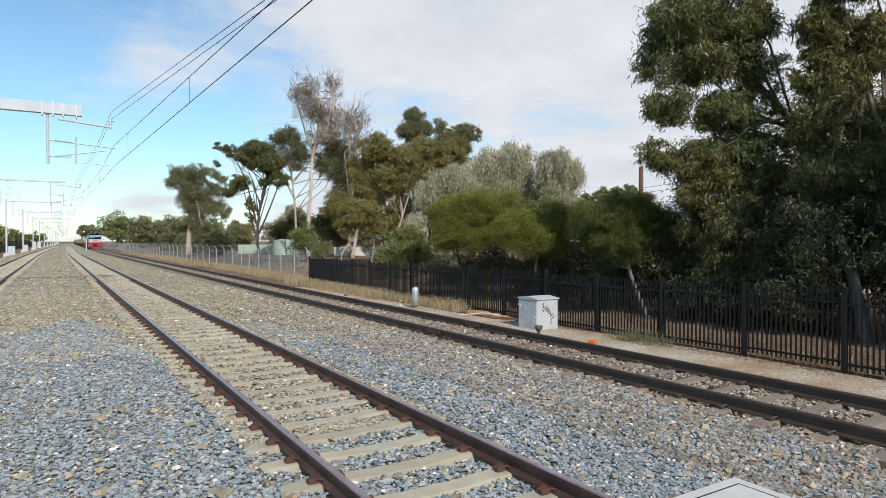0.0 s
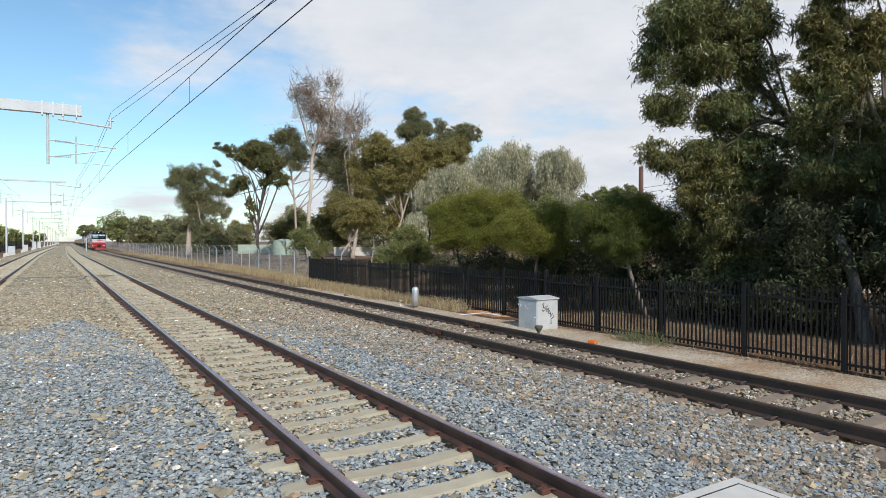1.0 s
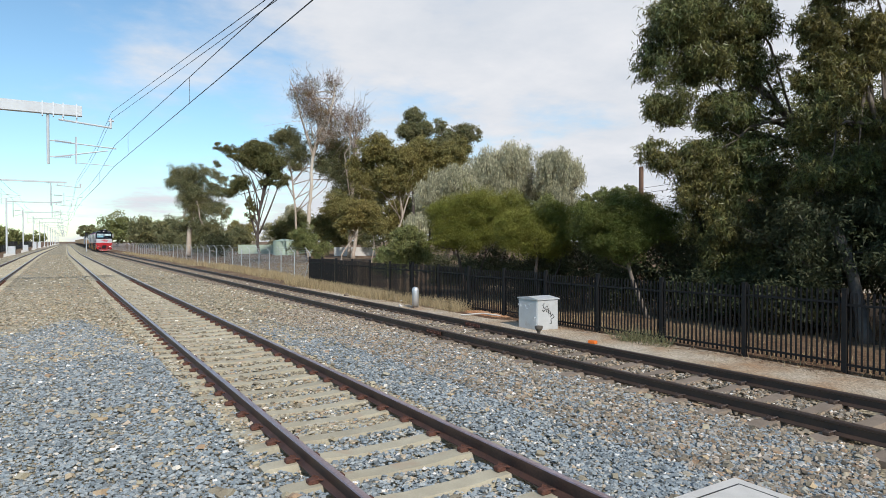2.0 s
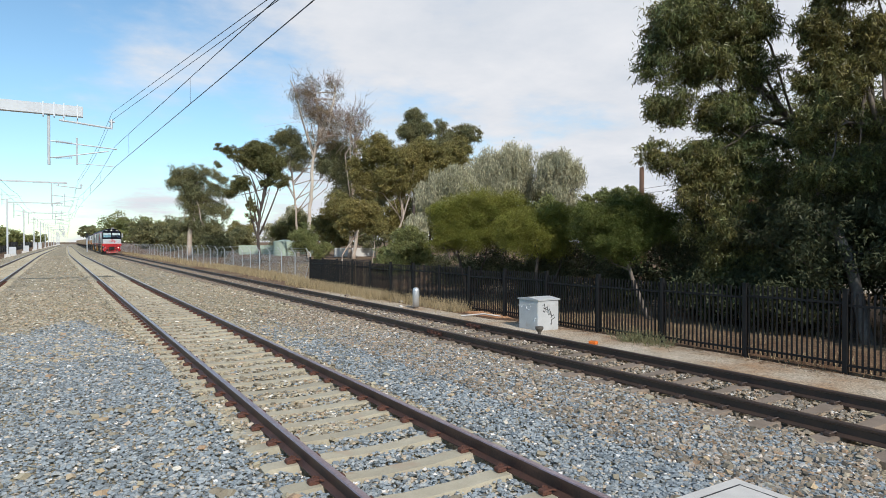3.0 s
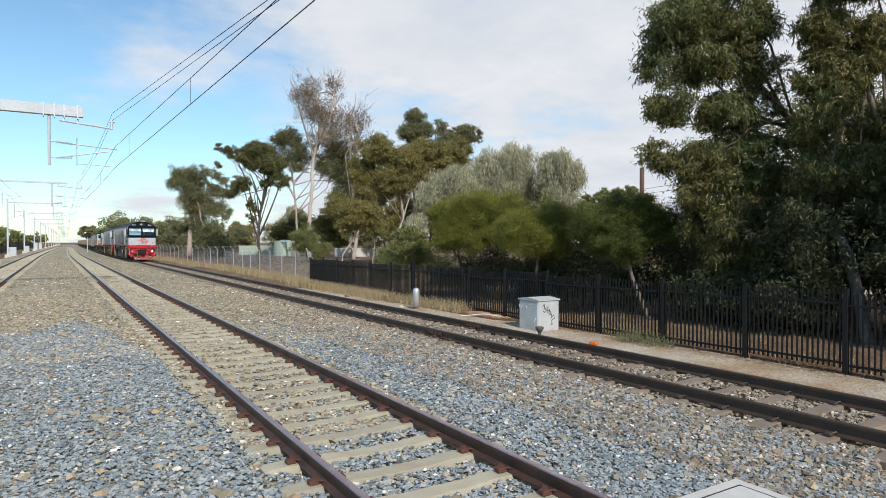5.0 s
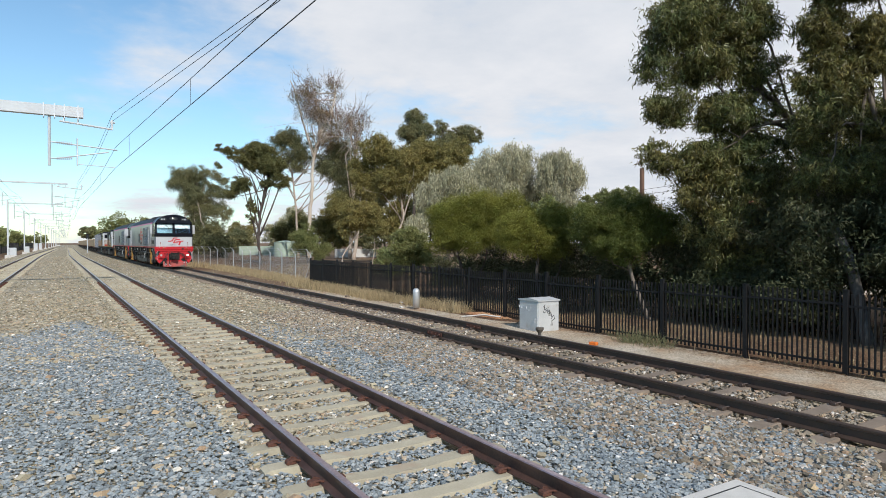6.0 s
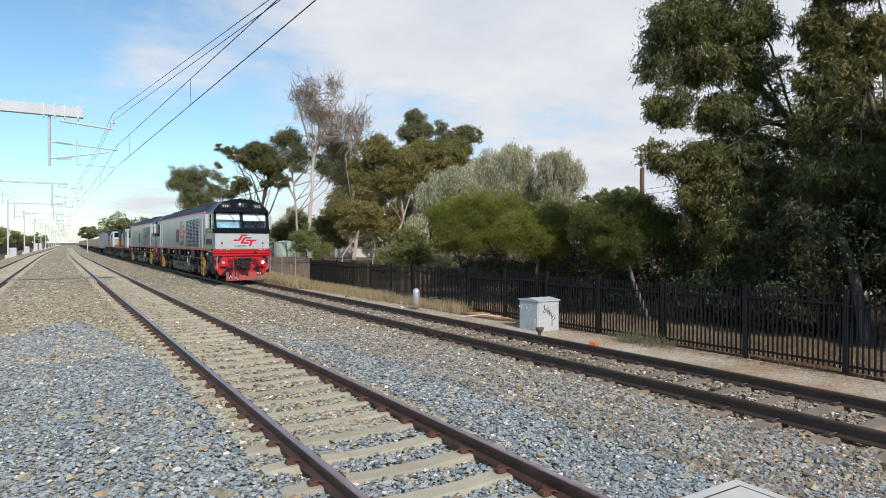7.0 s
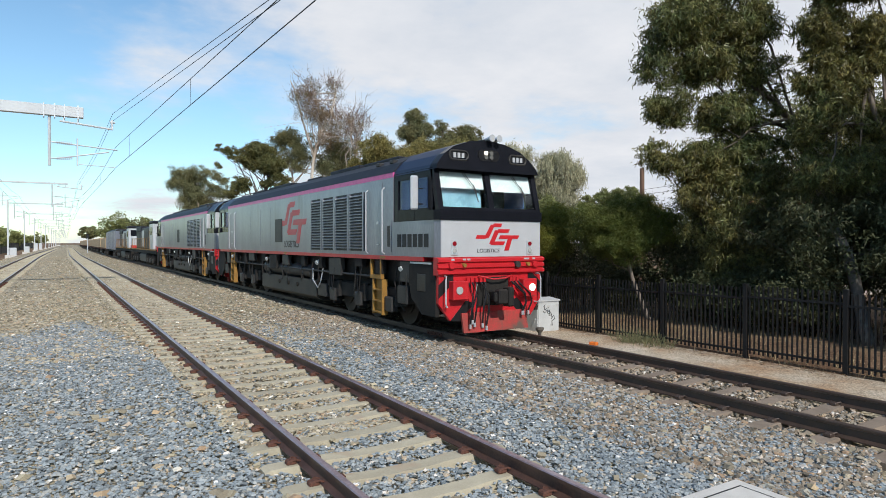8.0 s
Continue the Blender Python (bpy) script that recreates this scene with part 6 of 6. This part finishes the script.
        bx = add("lower_lamp_box", boxes((s * 0.97 - 0.20, s * 0.97 + 0.20, -0.16, 0.04, 0.83, 1.24), bevel=0.015), M_red, pilot, "red box for the lower headlamp")
        add("lens", tube_y(0, s * 1.02, 1.04, 0, (0.085, 0.085), -0.185, -0.16), M_lamp if (s > 0 and lit) else M_lampoff, bx)
        add("handle", tubes(([(s * 1.28, 0.04, 1.36), (s * 1.31, -0.09, 1.35), (s * 1.33, -0.10, 1.25), (s * 1.33, -0.10, 0.75), (s * 1.29, -0.09, 0.68), (s * 1.25, 0.04, 0.68)], 0.018)), M_white, pilot, "white grab handle")
        bm = bmesh.new()
        side_prism(bm, [(0.14, 0.46), (0.14, 1.66), (1.30, 1.66), (1.36, 1.22), (1.22, 0.80), (0.75, 0.46)], s * 1.40 - 0.05, s * 1.40 + 0.05)
        add("side_skirt", bm, M_under, loco)
    # dark block proud of the plate, painting the recess's shade
    add("coupler_pocket", boxes((-0.42, 0.42, -0.02, 0.30, 0.66, 1.30)), M_under, pilot, "dark block painted as the shaded recess round the coupler")
    cp = add("coupler", boxes((-0.14, 0.14, -0.42, 0.1, 0.76, 1.0), (-0.20, 0.05, -0.52, -0.32, 0.72, 1.05), (0.05, 0.20, -0.54, -0.28, 0.66, 1.10), (-0.26, -0.16, -0.44, -0.34, 0.76, 0.98), bevel=0.03), M_under, loco, "heavy dark knuckle coupler")
    add("draw_bar_chain", tubes(([(-0.45, -0.05, 1.34), (-0.1, -0.16, 1.26), (0.25, -0.16, 1.28), (0.5, -0.05, 1.33)], 0.018)), M_red, pilot)
    rng = random.Random(3)
    for k, x in enumerate((-0.74, -0.64, -0.52, -0.40, -0.30, 0.45, 0.54, 0.64)):
        b0 = 0.22 + rng.uniform(0, 0.25) if x < 0 else 0.5
        dx = rng.uniform(-0.17, 0.17) if x < 0 else rng.uniform(0.16, 0.3)
        h = add("brake_hose", tubes(([(x, -0.02, 1.26), (x + dx * 0.1, -0.13, 1.15), (x + dx * 0.9 + 0.05, -0.19, 0.9), (x + dx * 1.2, -0.20, (0.9 + b0) / 2), (x + dx, -0.14, b0)], 0.021)), M_black, pilot, "hanging black brake hose")
        add("cock", boxes((x - 0.035, x + 0.035, -0.10, -0.03, 1.20, 1.30)), M_red, h)
        add("gladhand", boxes((x + dx - 0.024, x + dx + 0.024, -0.17, -0.11, b0 - 0.10, b0), bevel=0.01), M_galv, h, "metal hose coupling")
    # steps
    for s in (-1, 1):
        bm = boxes((s * 1.40 - 0.07, s * 1.40 + 0.07, 2.70, 2.76, 0.25, 1.15), (s * 1.40 - 0.07, s * 1.40 + 0.07, 3.22, 3.28, 0.25, 1.15),
                   (s * 1.33 - 0.05, s * 1.33 + 0.05, 2.76, 3.22, 0.25, 1.15))
        for z in (0.30, 0.58, 0.86):
            box(bm, s * 1.40 - 0.08, s * 1.40 + 0.08, 2.76, 3.22, z, z + 0.035)
        add("ladder", bm, M_yellow, loco, "ochre yellow cab steps")
        add("equipment_box", boxes((s * 1.28 - 0.16, s * 1.28 + 0.16, 1.45, 1.95, 0.62, 1.05), bevel=0.02), M_tank, loco)
        add("sand_pipe", tubes(([(s * 1.35, 2.1, 1.5), (s * 1.4, 2.15, 1.1), (s * 1.38, 2.0, 0.7), (s * 1.3, 1.8, 0.4)], 0.02)), M_under, loco)


def prism_z(bm, outline, z0, z1):
    a = [bm.verts.new((x, y, z0)) for x, y in outline]
    b = [bm.verts.new((x, y, z1)) for x, y in outline]
    n = len(a)
    for i in range(n):
        bm.faces.new((a[i], a[(i + 1) % n], b[(i + 1) % n], b[i]))
    bm.faces.new(a[::-1])
    bm.faces.new(b)
    bmesh.ops.recalc_face_normals(bm, faces=bm.faces)
    return bm


def tube_y(_, x, z, __, radii, y0, y1, sides=18):
    """An oblong disc facing -y with round ends."""
    bm = bmesh.new()
    out = []
    flat = max(0.0, radii[0] - radii[1])
    for k in range(sides):
        a = 6.2832 * k / sides
        c = math.cos(a)
        out.append((x + (flat if c > 0 else -flat) + min(radii) * c, z + radii[1] * math.sin(a)))
    return prism(bm, out, y0, y1)


def ring_y(x, z, radii, y, r, sides=18):
    bm = bmesh.new()
    flat = max(0.0, radii[0] - radii[1])
    pts = []
    for k in range(sides + 1):
        a = 6.2832 * k / sides
        c = math.cos(a)
        pts.append((x + (flat if c > 0 else -flat) + min(radii) * c, y, z + radii[1] * math.sin(a)))
    return tube(bm, pts, r, 5, False)


def bogie_parts(veh, yc, axles, r, wheelsets, half_w=1.16, frame_mat=None):
    """A bogie: side frames, springs, axle boxes and wheelsets."""
    y0, y1 = yc + axles[0] - 0.75, yc + axles[-1] + 0.75
    bg = part("bogie", boxes((-half_w - 0.12, -half_w + 0.06, y0, y1, 0.52, 0.95), (half_w - 0.06, half_w + 0.12, y0, y1, 0.52, 0.95),
                             (-half_w, half_w, yc - 0.4, yc + 0.4, 0.55, 1.05), bevel=0.03), frame_mat or M_under, veh, "grimy dark steel bogie frame")
    for a in axles:
        y = yc + a
        ws = part("wheelset", turned(wheelset(r), Matrix.Translation((0, 0, 0))), M_wheel, bg)
        ws.matrix_basis = Matrix.Translation((0, y, r))
        wheelsets.append((ws, (0, y, r), r))
        part("traction_motor", boxes((-0.62, 0.62, y + 0.12, y + 0.85, 0.16, 0.72), bevel=0.06), M_under, bg)
        for s in (-1, 1):
            part("brake_shoe", boxes((s * 0.98 - 0.14, s * 0.98 + 0.14, y + r + 0.02, y + r + 0.16, 0.2, 0.72), bevel=0.02), M_under, bg)
            part("axle_box", boxes((s * (half_w + 0.16) - 0.10, s * (half_w + 0.16) + 0.10, y - 0.2, y + 0.2, r - 0.18, r + 0.2), bevel=0.03), M_tank, bg)
            for dy in (-0.33, 0.33):
                part("spring", tubes(([(s * (half_w + 0.12), y + dy, 0.5), (s * (half_w + 0.12), y + dy, 0.98)], 0.095), sides=8), M_under, bg)
    return bg


def wheelset(r):
    bm = bmesh.new()
    for s in (-1, 1):
        wheel_shape(bm, r, 0.12, s * 0.75, 0, 0, 24)
        wheel_shape(bm, r * 0.5, 0.16, s * 0.76, 0, 0, 12)
        wheel_shape(bm, r + 0.03, 0.025, s * 0.69, 0, 0, 24)
    wheel_shape(bm, 0.09, 1.9, 0, 0, 0, 8)
    return bm


def build_loco(label, lit, lead):
    loco = tagged(new("locomotive"), label, "locomotive", "train vehicles")
    ws = []
    L = LOCO_LEN
    front, rear = Matrix(), Matrix.Translation((0, L, 0)) @ Matrix.Rotation(math.pi, 4, "Z")
    build_cab(loco, front, lit, lead)
    build_cab(loco, rear, False, False)
    # second box is an added dark backing for the shade beneath the floor
    part("underframe", boxes((-1.22, 1.22, 0.6, L - 0.6, 1.12, 1.66), (-1.0, 1.0, 1.5, L - 1.5, 0.62, 1.12)), M_under, loco)
    part("sill_stripe", boxes((-1.485, 1.485, 0.62, L - 0.62, 1.66, 1.76)), M_red, loco, "red stripe along the sill")
    body = part("body", boxes((-1.45, 1.45, 2.13, L - 2.13, 1.76, 3.68)), M_silver, loco, "silver-grey body side")
    part("upper_stripe", boxes((-1.455, 1.455, 2.14, L - 2.14, 3.68, 3.80)), M_pink, loco, "magenta stripe under the roof edge")
    bm = bmesh.new()
    prism(bm, [(-1.46, 3.80), (1.46, 3.80), (1.22, 4.06), (0.8, 4.28), (-0.8, 4.28), (-1.22, 4.06)], 2.14, L - 2.14)
    roof = part("roof", bm, M_roof, loco, "dark blue-black sloping roof")
    for y0, y1, h in ((3.2, 5.4, 0.10), (5.7, 8.0, 0.13), (9.0, 10.2, 0.08), (12.0, 15.0, 0.12), (15.5, 17.5, 0.10)):
        part("roof_hatch", boxes((-0.75, 0.75, y0, y1, 4.27, 4.28 + h), bevel=0.03), M_roof, roof)
    for y in (2.7, 3.5):
        part("roof_light", boxes((-1.16, -1.0, y, y + 0.2, 4.1, 4.2), bevel=0.02), M_tank, roof)
    for s in (-1, 1):
        X = s * 1.45

        def plate(name, y0, y1, z0, z1, out, mat, parent, label=""):
            return part(name, boxes((min(X, X + s * out), max(X, X + s * out), y0, y1, z0, z1)), mat, parent, label)

        for e in (front, rear):
            yy = (lambda y: y) if e is front else (lambda y: L - y)
            a, b = sorted((yy(2.72), yy(3.46)))
            d = plate("door", a, b, 1.80, 3.58, 0.014, M_silver, body, "silver side door with a handle")
            plate("door_handle", yy(2.95) - 0.05, yy(2.95) + 0.05, 2.55, 2.62, 0.04, M_galv, d)
            plate("door_handle", yy(2.95) - 0.05, yy(2.95) + 0.05, 2.02, 2.05, 0.03, M_galv, d)
            for y in (2.60, 3.56):
                part("grab_rail", tubes(([(X, yy(y), 1.80), (X + s * 0.07, yy(y), 1.86), (X + s * 0.07, yy(y), 3.40), (X, yy(y), 3.46)], 0.020)), M_white, body, "white vertical grab rail")
            a, b = sorted((yy(2.22), yy(2.48)))
            plate("vent", a, b, 1.85, 2.62, 0.012, M_silver, body)
            plate("vent", a + 0.06, b - 0.06, 1.98, 2.5, 0.018, M_tank, body)
        # louvre banks at one end
        for k in range(4):
            y0 = 3.78 + k * 1.03
            fr = plate("louvre_panel", y0, y0 + 0.97, 1.86, 3.44, 0.012, M_louvre, body, "louvre grille on a backing painted as shadow")
            for dy in (0.0, 0.91):
                plate("louvre_frame", y0 + dy, y0 + dy + 0.06, 1.86, 3.44, 0.05, M_silver, fr)
            for i in range(18):
                z = 1.92 + i * 0.083
                bm = bmesh.new()
                prism(bm, [(X + s * 0.012, z + 0.05), (X + s * 0.012, z + 0.035), (X + s * 0.052, z), (X + s * 0.052, z + 0.015)], y0 + 0.06, y0 + 0.91)
                part("slat", bm, M_silver, fr)
        turn = Matrix.Rotation(radians(-90 if s < 0 else 90), 4, "Z")
        if lead:
            for bm in emblem(0.030, -0.004, 0.0):
                part("emblem_bar", turned(bm, Matrix.Translation((X, 9.75, 2.78)) @ turn), M_dullred, body, "faded red slanted emblem bar")
            text_part("lettering", "LOGISTICS", 0.34, M_tank, body,
                      Matrix.Translation((X + s * 0.004, 9.9, 1.92)) @ turn @ Euler((radians(90), 0, 0)).to_matrix().to_4x4(), "worn grey lettering")
        for k in range(3):
            plate("side_panel", 12.3 + k * 1.42, 13.66 + k * 1.42, 1.95, 3.42, 0.010, M_silver, body, "ribbed silver access panel")
        plate("hatch", 10.9, 11.7, 2.10, 2.95, 0.02, M_tank, body, "dark square hatch")
        for y in (2.5, 7.0, 10.3, 14.0, 18.5):
            plate("reflector", y, y + 0.28, 1.69, 1.74, 0.045, M_yellow, body)
        # under the sill
        rng = random.Random(11)
        for k in range(13):
            y = 1.2 + k * 1.5 + rng.uniform(-0.3, 0.3)
            w, h, o = rng.uniform(0.25, 0.9), rng.uniform(0.16, 0.5), rng.uniform(0.0, 0.08)
            part("equipment_box", boxes((s * 1.36 - 0.07 + s * o * 0.5, s * 1.36 + 0.07 + s * o * 0.5, y, y + w, 1.62 - h, 1.64), bevel=0.012), M_under if k % 3 else M_tank, loco)
            part("air_pipe", tubes(([(s * 1.41, y + w, 1.5), (s * 1.43, y + w + 0.04, 1.2), (s * 1.40, y + w + 0.16, 0.78 + rng.uniform(-0.12, 0.12)), (s * 1.30, y + w + 0.3, 0.7)], 0.013)), M_tank, loco)
            part("hanger", boxes((s * 1.33 - 0.05, s * 1.33 + 0.05, y + w + 0.1, y + w + 0.2, 0.85, 1.64)), M_under, loco)
        part("air_reservoir", tubes(([(s * 1.14, 8.2, 1.14), (s * 1.14, 8.3, 1.14), (s * 1.14, 13.5, 1.14), (s * 1.14, 13.6, 1.14)], [0.12, 0.25, 0.25, 0.12]), sides=12), M_tank, loco, "long grey air reservoir", True)
        part("cable_trunk", tubes(([(s * 1.38, 3.2, 1.20), (s * 1.38, 18.0, 1.20)], 0.03)), M_tank, loco)
        for y in (1.75, 7.4, 12.9, 18.4):
            part("work_light", tubes(([(s * 1.36, y, 1.50), (s * 1.47, y - 0.03, 1.44)], [0.05, 0.075]), sides=8), M_lamplens, loco, "small white work light")
        for y in (2.78, 17.9):
            part("step_frame", boxes((s * 1.42 - 0.05, s * 1.42 + 0.05, y, y + 0.06, 1.16, 1.66), (s * 1.42 - 0.05, s * 1.42 + 0.05, y + 0.58, y + 0.64, 1.16, 1.66),
                                     (s * 1.42 - 0.05, s * 1.42 + 0.05, y + 0.06, y + 0.58, 1.16, 1.26)), M_yellow, loco, "ochre step recess")
        for k in range(9):
            y = 1.6 + k * 2.15 + rng.uniform(-0.4, 0.4)
            z = rng.uniform(0.6, 0.95)
            part("cable", tubes(([(s * 1.42, y, 1.56), (s * 1.46, y + 0.05, 1.25), (s * 1.44, y + rng.uniform(0.1, 0.3), z), (s * 1.40, y + 0.4, z + 0.25), (s * 1.36, y + 0.45, 1.3)], 0.011)), M_tank, loco, "thin looped cable")
        part("valve_box", boxes((s * 1.36 - 0.10, s * 1.36 + 0.10, 0.55, 0.95, 0.98, 1.38), bevel=0.015), M_black, loco)
        part("skirt_edge", boxes((s * 1.46 - 0.008, s * 1.46 + 0.008, 0.30, 1.26, 1.60, 1.64)), M_galv, loco)
        part("brake_unit", boxes((s * 1.25 - 0.12, s * 1.25 + 0.12, 6.8, 7.5, 0.4, 0.8), bevel=0.03), M_tank, loco)
        part("air_pipe", tubes(([(s * 1.38, 7.0, 1.3), (s * 1.42, 7.1, 0.9), (s * 1.40, 7.4, 0.65), (s * 1.42, 7.8, 0.9), (s * 1.38, 7.9, 1.25)], 0.018)), M_galv, loco)
    bm = bmesh.new()
    prism(bm, [(-1.38, 0.88), (-1.38, 0.36), (-1.15, 0.22), (1.15, 0.22), (1.38, 0.36), (1.38, 0.88)], 7.6, 13.7)
    tank = part("fuel_tank", bm, M_tank, loco, "dusty grey fuel tank between the bogies")
    for y in (9.4, 10.4, 11.4):
        part("filler", tubes(([(-1.38, y, 0.66), (-1.42, y, 0.66)], 0.07), sides=10), M_under, tank)
    for yc in (4.35, L - 4.35):
        bogie_parts(loco, yc, (-1.85, 0, 1.85), 0.53, ws)
    return loco, ws


def build_hood_loco(label, paint):
    """An older locomotive with a narrow hood and open walkways."""
    loco = tagged(new("locomotive"), label, "locomotive", "train vehicles")
    ws = []
    L = 19.8
    part("underframe", boxes((-1.4, 1.4, 0.2, L - 0.2, 1.15, 1.5)), M_under, loco)
    part("nose", boxes((-1.2, 1.2, 0.5, 2.1, 1.5, 2.7), bevel=0.08), M_white, loco, "white and orange short nose")
    part("nose_stripe", boxes((-1.22, 1.22, 0.48, 2.1, 1.5, 1.8)), M_red, loco)
    cab = part("cab", boxes((-1.42, 1.42, 2.1, 4.3, 1.5, 3.7), bevel=0.05), M_white, loco, "pale painted cab")
    part("cab_roof", boxes((-1.46, 1.46, 2.0, 4.4, 3.7, 3.95), bevel=0.1), M_roof, loco)
    for x0, x1 in ((-1.2, -0.1), (0.1, 1.2)):
        part("windscreen", boxes((x0, x1, 2.06, 2.09, 2.85, 3.5)), M_gloss, cab, "dark windscreen")
    for s in (-1, 1):
        part("side_window", boxes((s * 1.43 - 0.01, s * 1.43 + 0.01, 2.5, 3.9, 2.75, 3.4)), M_gloss, cab, "dark side window")
        part("walkway_edge", boxes((s * 1.42 - 0.04, s * 1.42 + 0.04, 0.3, L - 0.3, 1.42, 1.52)), M_yellow, loco)
        bm = tubes(([(s * 1.4, 4.5, 2.5), (s * 1.4, L - 0.6, 2.5)], 0.02))
        rail = part("handrail", bm, M_yellow, loco, "ochre walkway handrail")
        for k in range(9):
            y = 4.6 + k * 1.75
            part("stanchion", tubes(([(s * 1.4, y, 1.5), (s * 1.4, y, 2.5)], 0.02)), M_yellow, rail)
    hood = part("hood", boxes((-0.95, 0.95, 4.3, L - 0.7, 1.5, 3.55), bevel=0.08), paint, loco, "long narrow engine hood")
    for k in range(7):
        for s in (-1, 1):
            part("hood_door", boxes((s * 0.955 - 0.012, s * 0.955 + 0.012, 5.0 + k * 1.9, 6.7 + k * 1.9, 1.7, 3.3)), (M_rustwagon, M_yellow, paint, M_tank, M_white, paint, M_tank)[k], hood)
    part("radiator", boxes((-1.05, 1.05, L - 5.5, L - 1.5, 3.2, 3.75), bevel=0.05), M_roof, loco)
    part("fuel_tank", boxes((-1.35, 1.35, 7.4, 12.2, 0.3, 1.1), bevel=0.1), M_tank, loco)
    part("pilot_plate", boxes((-1.35, 1.35, 0.05, 0.2, 0.15, 1.3)), M_under, loco)
    for yc in (4.2, L - 4.2):
        bogie_parts(loco, yc, (-1.8, 0, 1.8), 0.51, ws)
    return loco, ws


def build_van(label):
    van = tagged(new("box_wagon"), label, "wagon", "train vehicles")
    ws = []
    L = 18.8
    b = part("body", boxes((-1.4, 1.4, 0.4, L - 0.4, 1.1, 3.75), bevel=0.06), M_silver, van)
    bm = bmesh.new()
    prism(bm, [(-1.42, 3.7), (1.42, 3.7), (0.9, 4.02), (-0.9, 4.02)], 0.35, L - 0.35)
    part("roof", bm, M_tank, van)
    for k in range(11):
        for s in (-1, 1):
            part("rib", boxes((s * 1.42 - 0.03, s * 1.42 + 0.03, 1.0 + k * 1.6, 1.12 + k * 1.6, 1.15, 3.65)), M_silver, b)
    part("underframe", boxes((-1.3, 1.3, 0.1, L - 0.1, 0.85, 1.1)), M_under, van)
    for yc in (2.6, L - 2.6):
        bogie_parts(van, yc, (-0.9, 0.9), 0.46, ws)
    return van, ws


def build_flat(label):
    wag = tagged(new("flat_wagon"), label, "wagon", "train vehicles")
    ws = []
    L = 15.4
    part("deck", boxes((-1.35, 1.35, 0.2, L - 0.2, 0.98, 1.22)), M_rustwagon, wag)
    part("centre_sill", boxes((-0.35, 0.35, 0.0, L, 0.6, 0.98)), M_under, wag)
    ld = part("load", boxes((-1.42, 1.42, 0.5, 7.5, 1.22, 2.95), (-1.42, 1.42, 7.9, L - 0.5, 1.22, 2.8), bevel=0.04), M_wood, wag, "tan stacked load on the deck")
    for k in range(8):
        for s in (-1, 1):
            part("stanchion", boxes((s * 1.36 - 0.05, s * 1.36 + 0.05, 0.8 + k * 1.95, 0.95 + k * 1.95, 1.05, 2.6)), M_rustwagon, wag)
    for yc in (2.2, L - 2.2):
        bogie_parts(wag, yc, (-0.9, 0.9), 0.46, ws)
    return wag, ws


def build_train():
    """The vehicles with their distance behind the leading nose."""
    out = []
    a, wa = build_loco("silver, red and black diesel locomotive with lit headlamps leading the train", True, True)
    out.append((a, wa, 0.0))
    b, wb = build_loco("second silver and red diesel locomotive coupled behind the leader", False, False)
    out.append((b, wb, 22.0))
    c, wc = build_hood_loco("older grey hood locomotive with ochre handrails in the train", M_tank)
    out.append((c, wc, 44.2))
    d, wd = build_hood_loco("older pale hood locomotive with ochre handrails in the train", M_silver)
    out.append((d, wd, 64.6))
    v, wv = build_van("grey ribbed box wagon behind the locomotives")
    out.append((v, wv, 85.0))
    f, wf = build_flat("rusty flat wagon carrying a tan stacked load")
    out.append((f, [], 104.4))
    for k in range(1, 14):
        out.append((copy_thing(f, Matrix()), [], 104.4 + k * 16.0))
    return out


TRAIN = build_train()
SPEED, NOSE_END = 22.3, 11.47


def nose_y(t):
    return NOSE_END + SPEED * (8.0 - t)


def motions():
    for veh, wheels, back in TRAIN:
        rows = []
        for i in range(17):
            t = i / 2
            y = nose_y(t) + back
            slope = (bend(y + 18) - bend(y + 2)) / 16
            rows.append((t, pose(FREIGHT_X + bend(y + 2) - 2 * slope, y, RAIL_TOP, 0, 0, -math.degrees(math.atan(slope)))))
        walk(veh, rows)
        if back > 60:
            continue
        for ob, at, r in wheels:
            turn = math.degrees(SPEED / r / FPS)
            walk(ob, [(k / FPS, pose(*at, turn * k, 0, 0)) for k in range(241)])


motions()
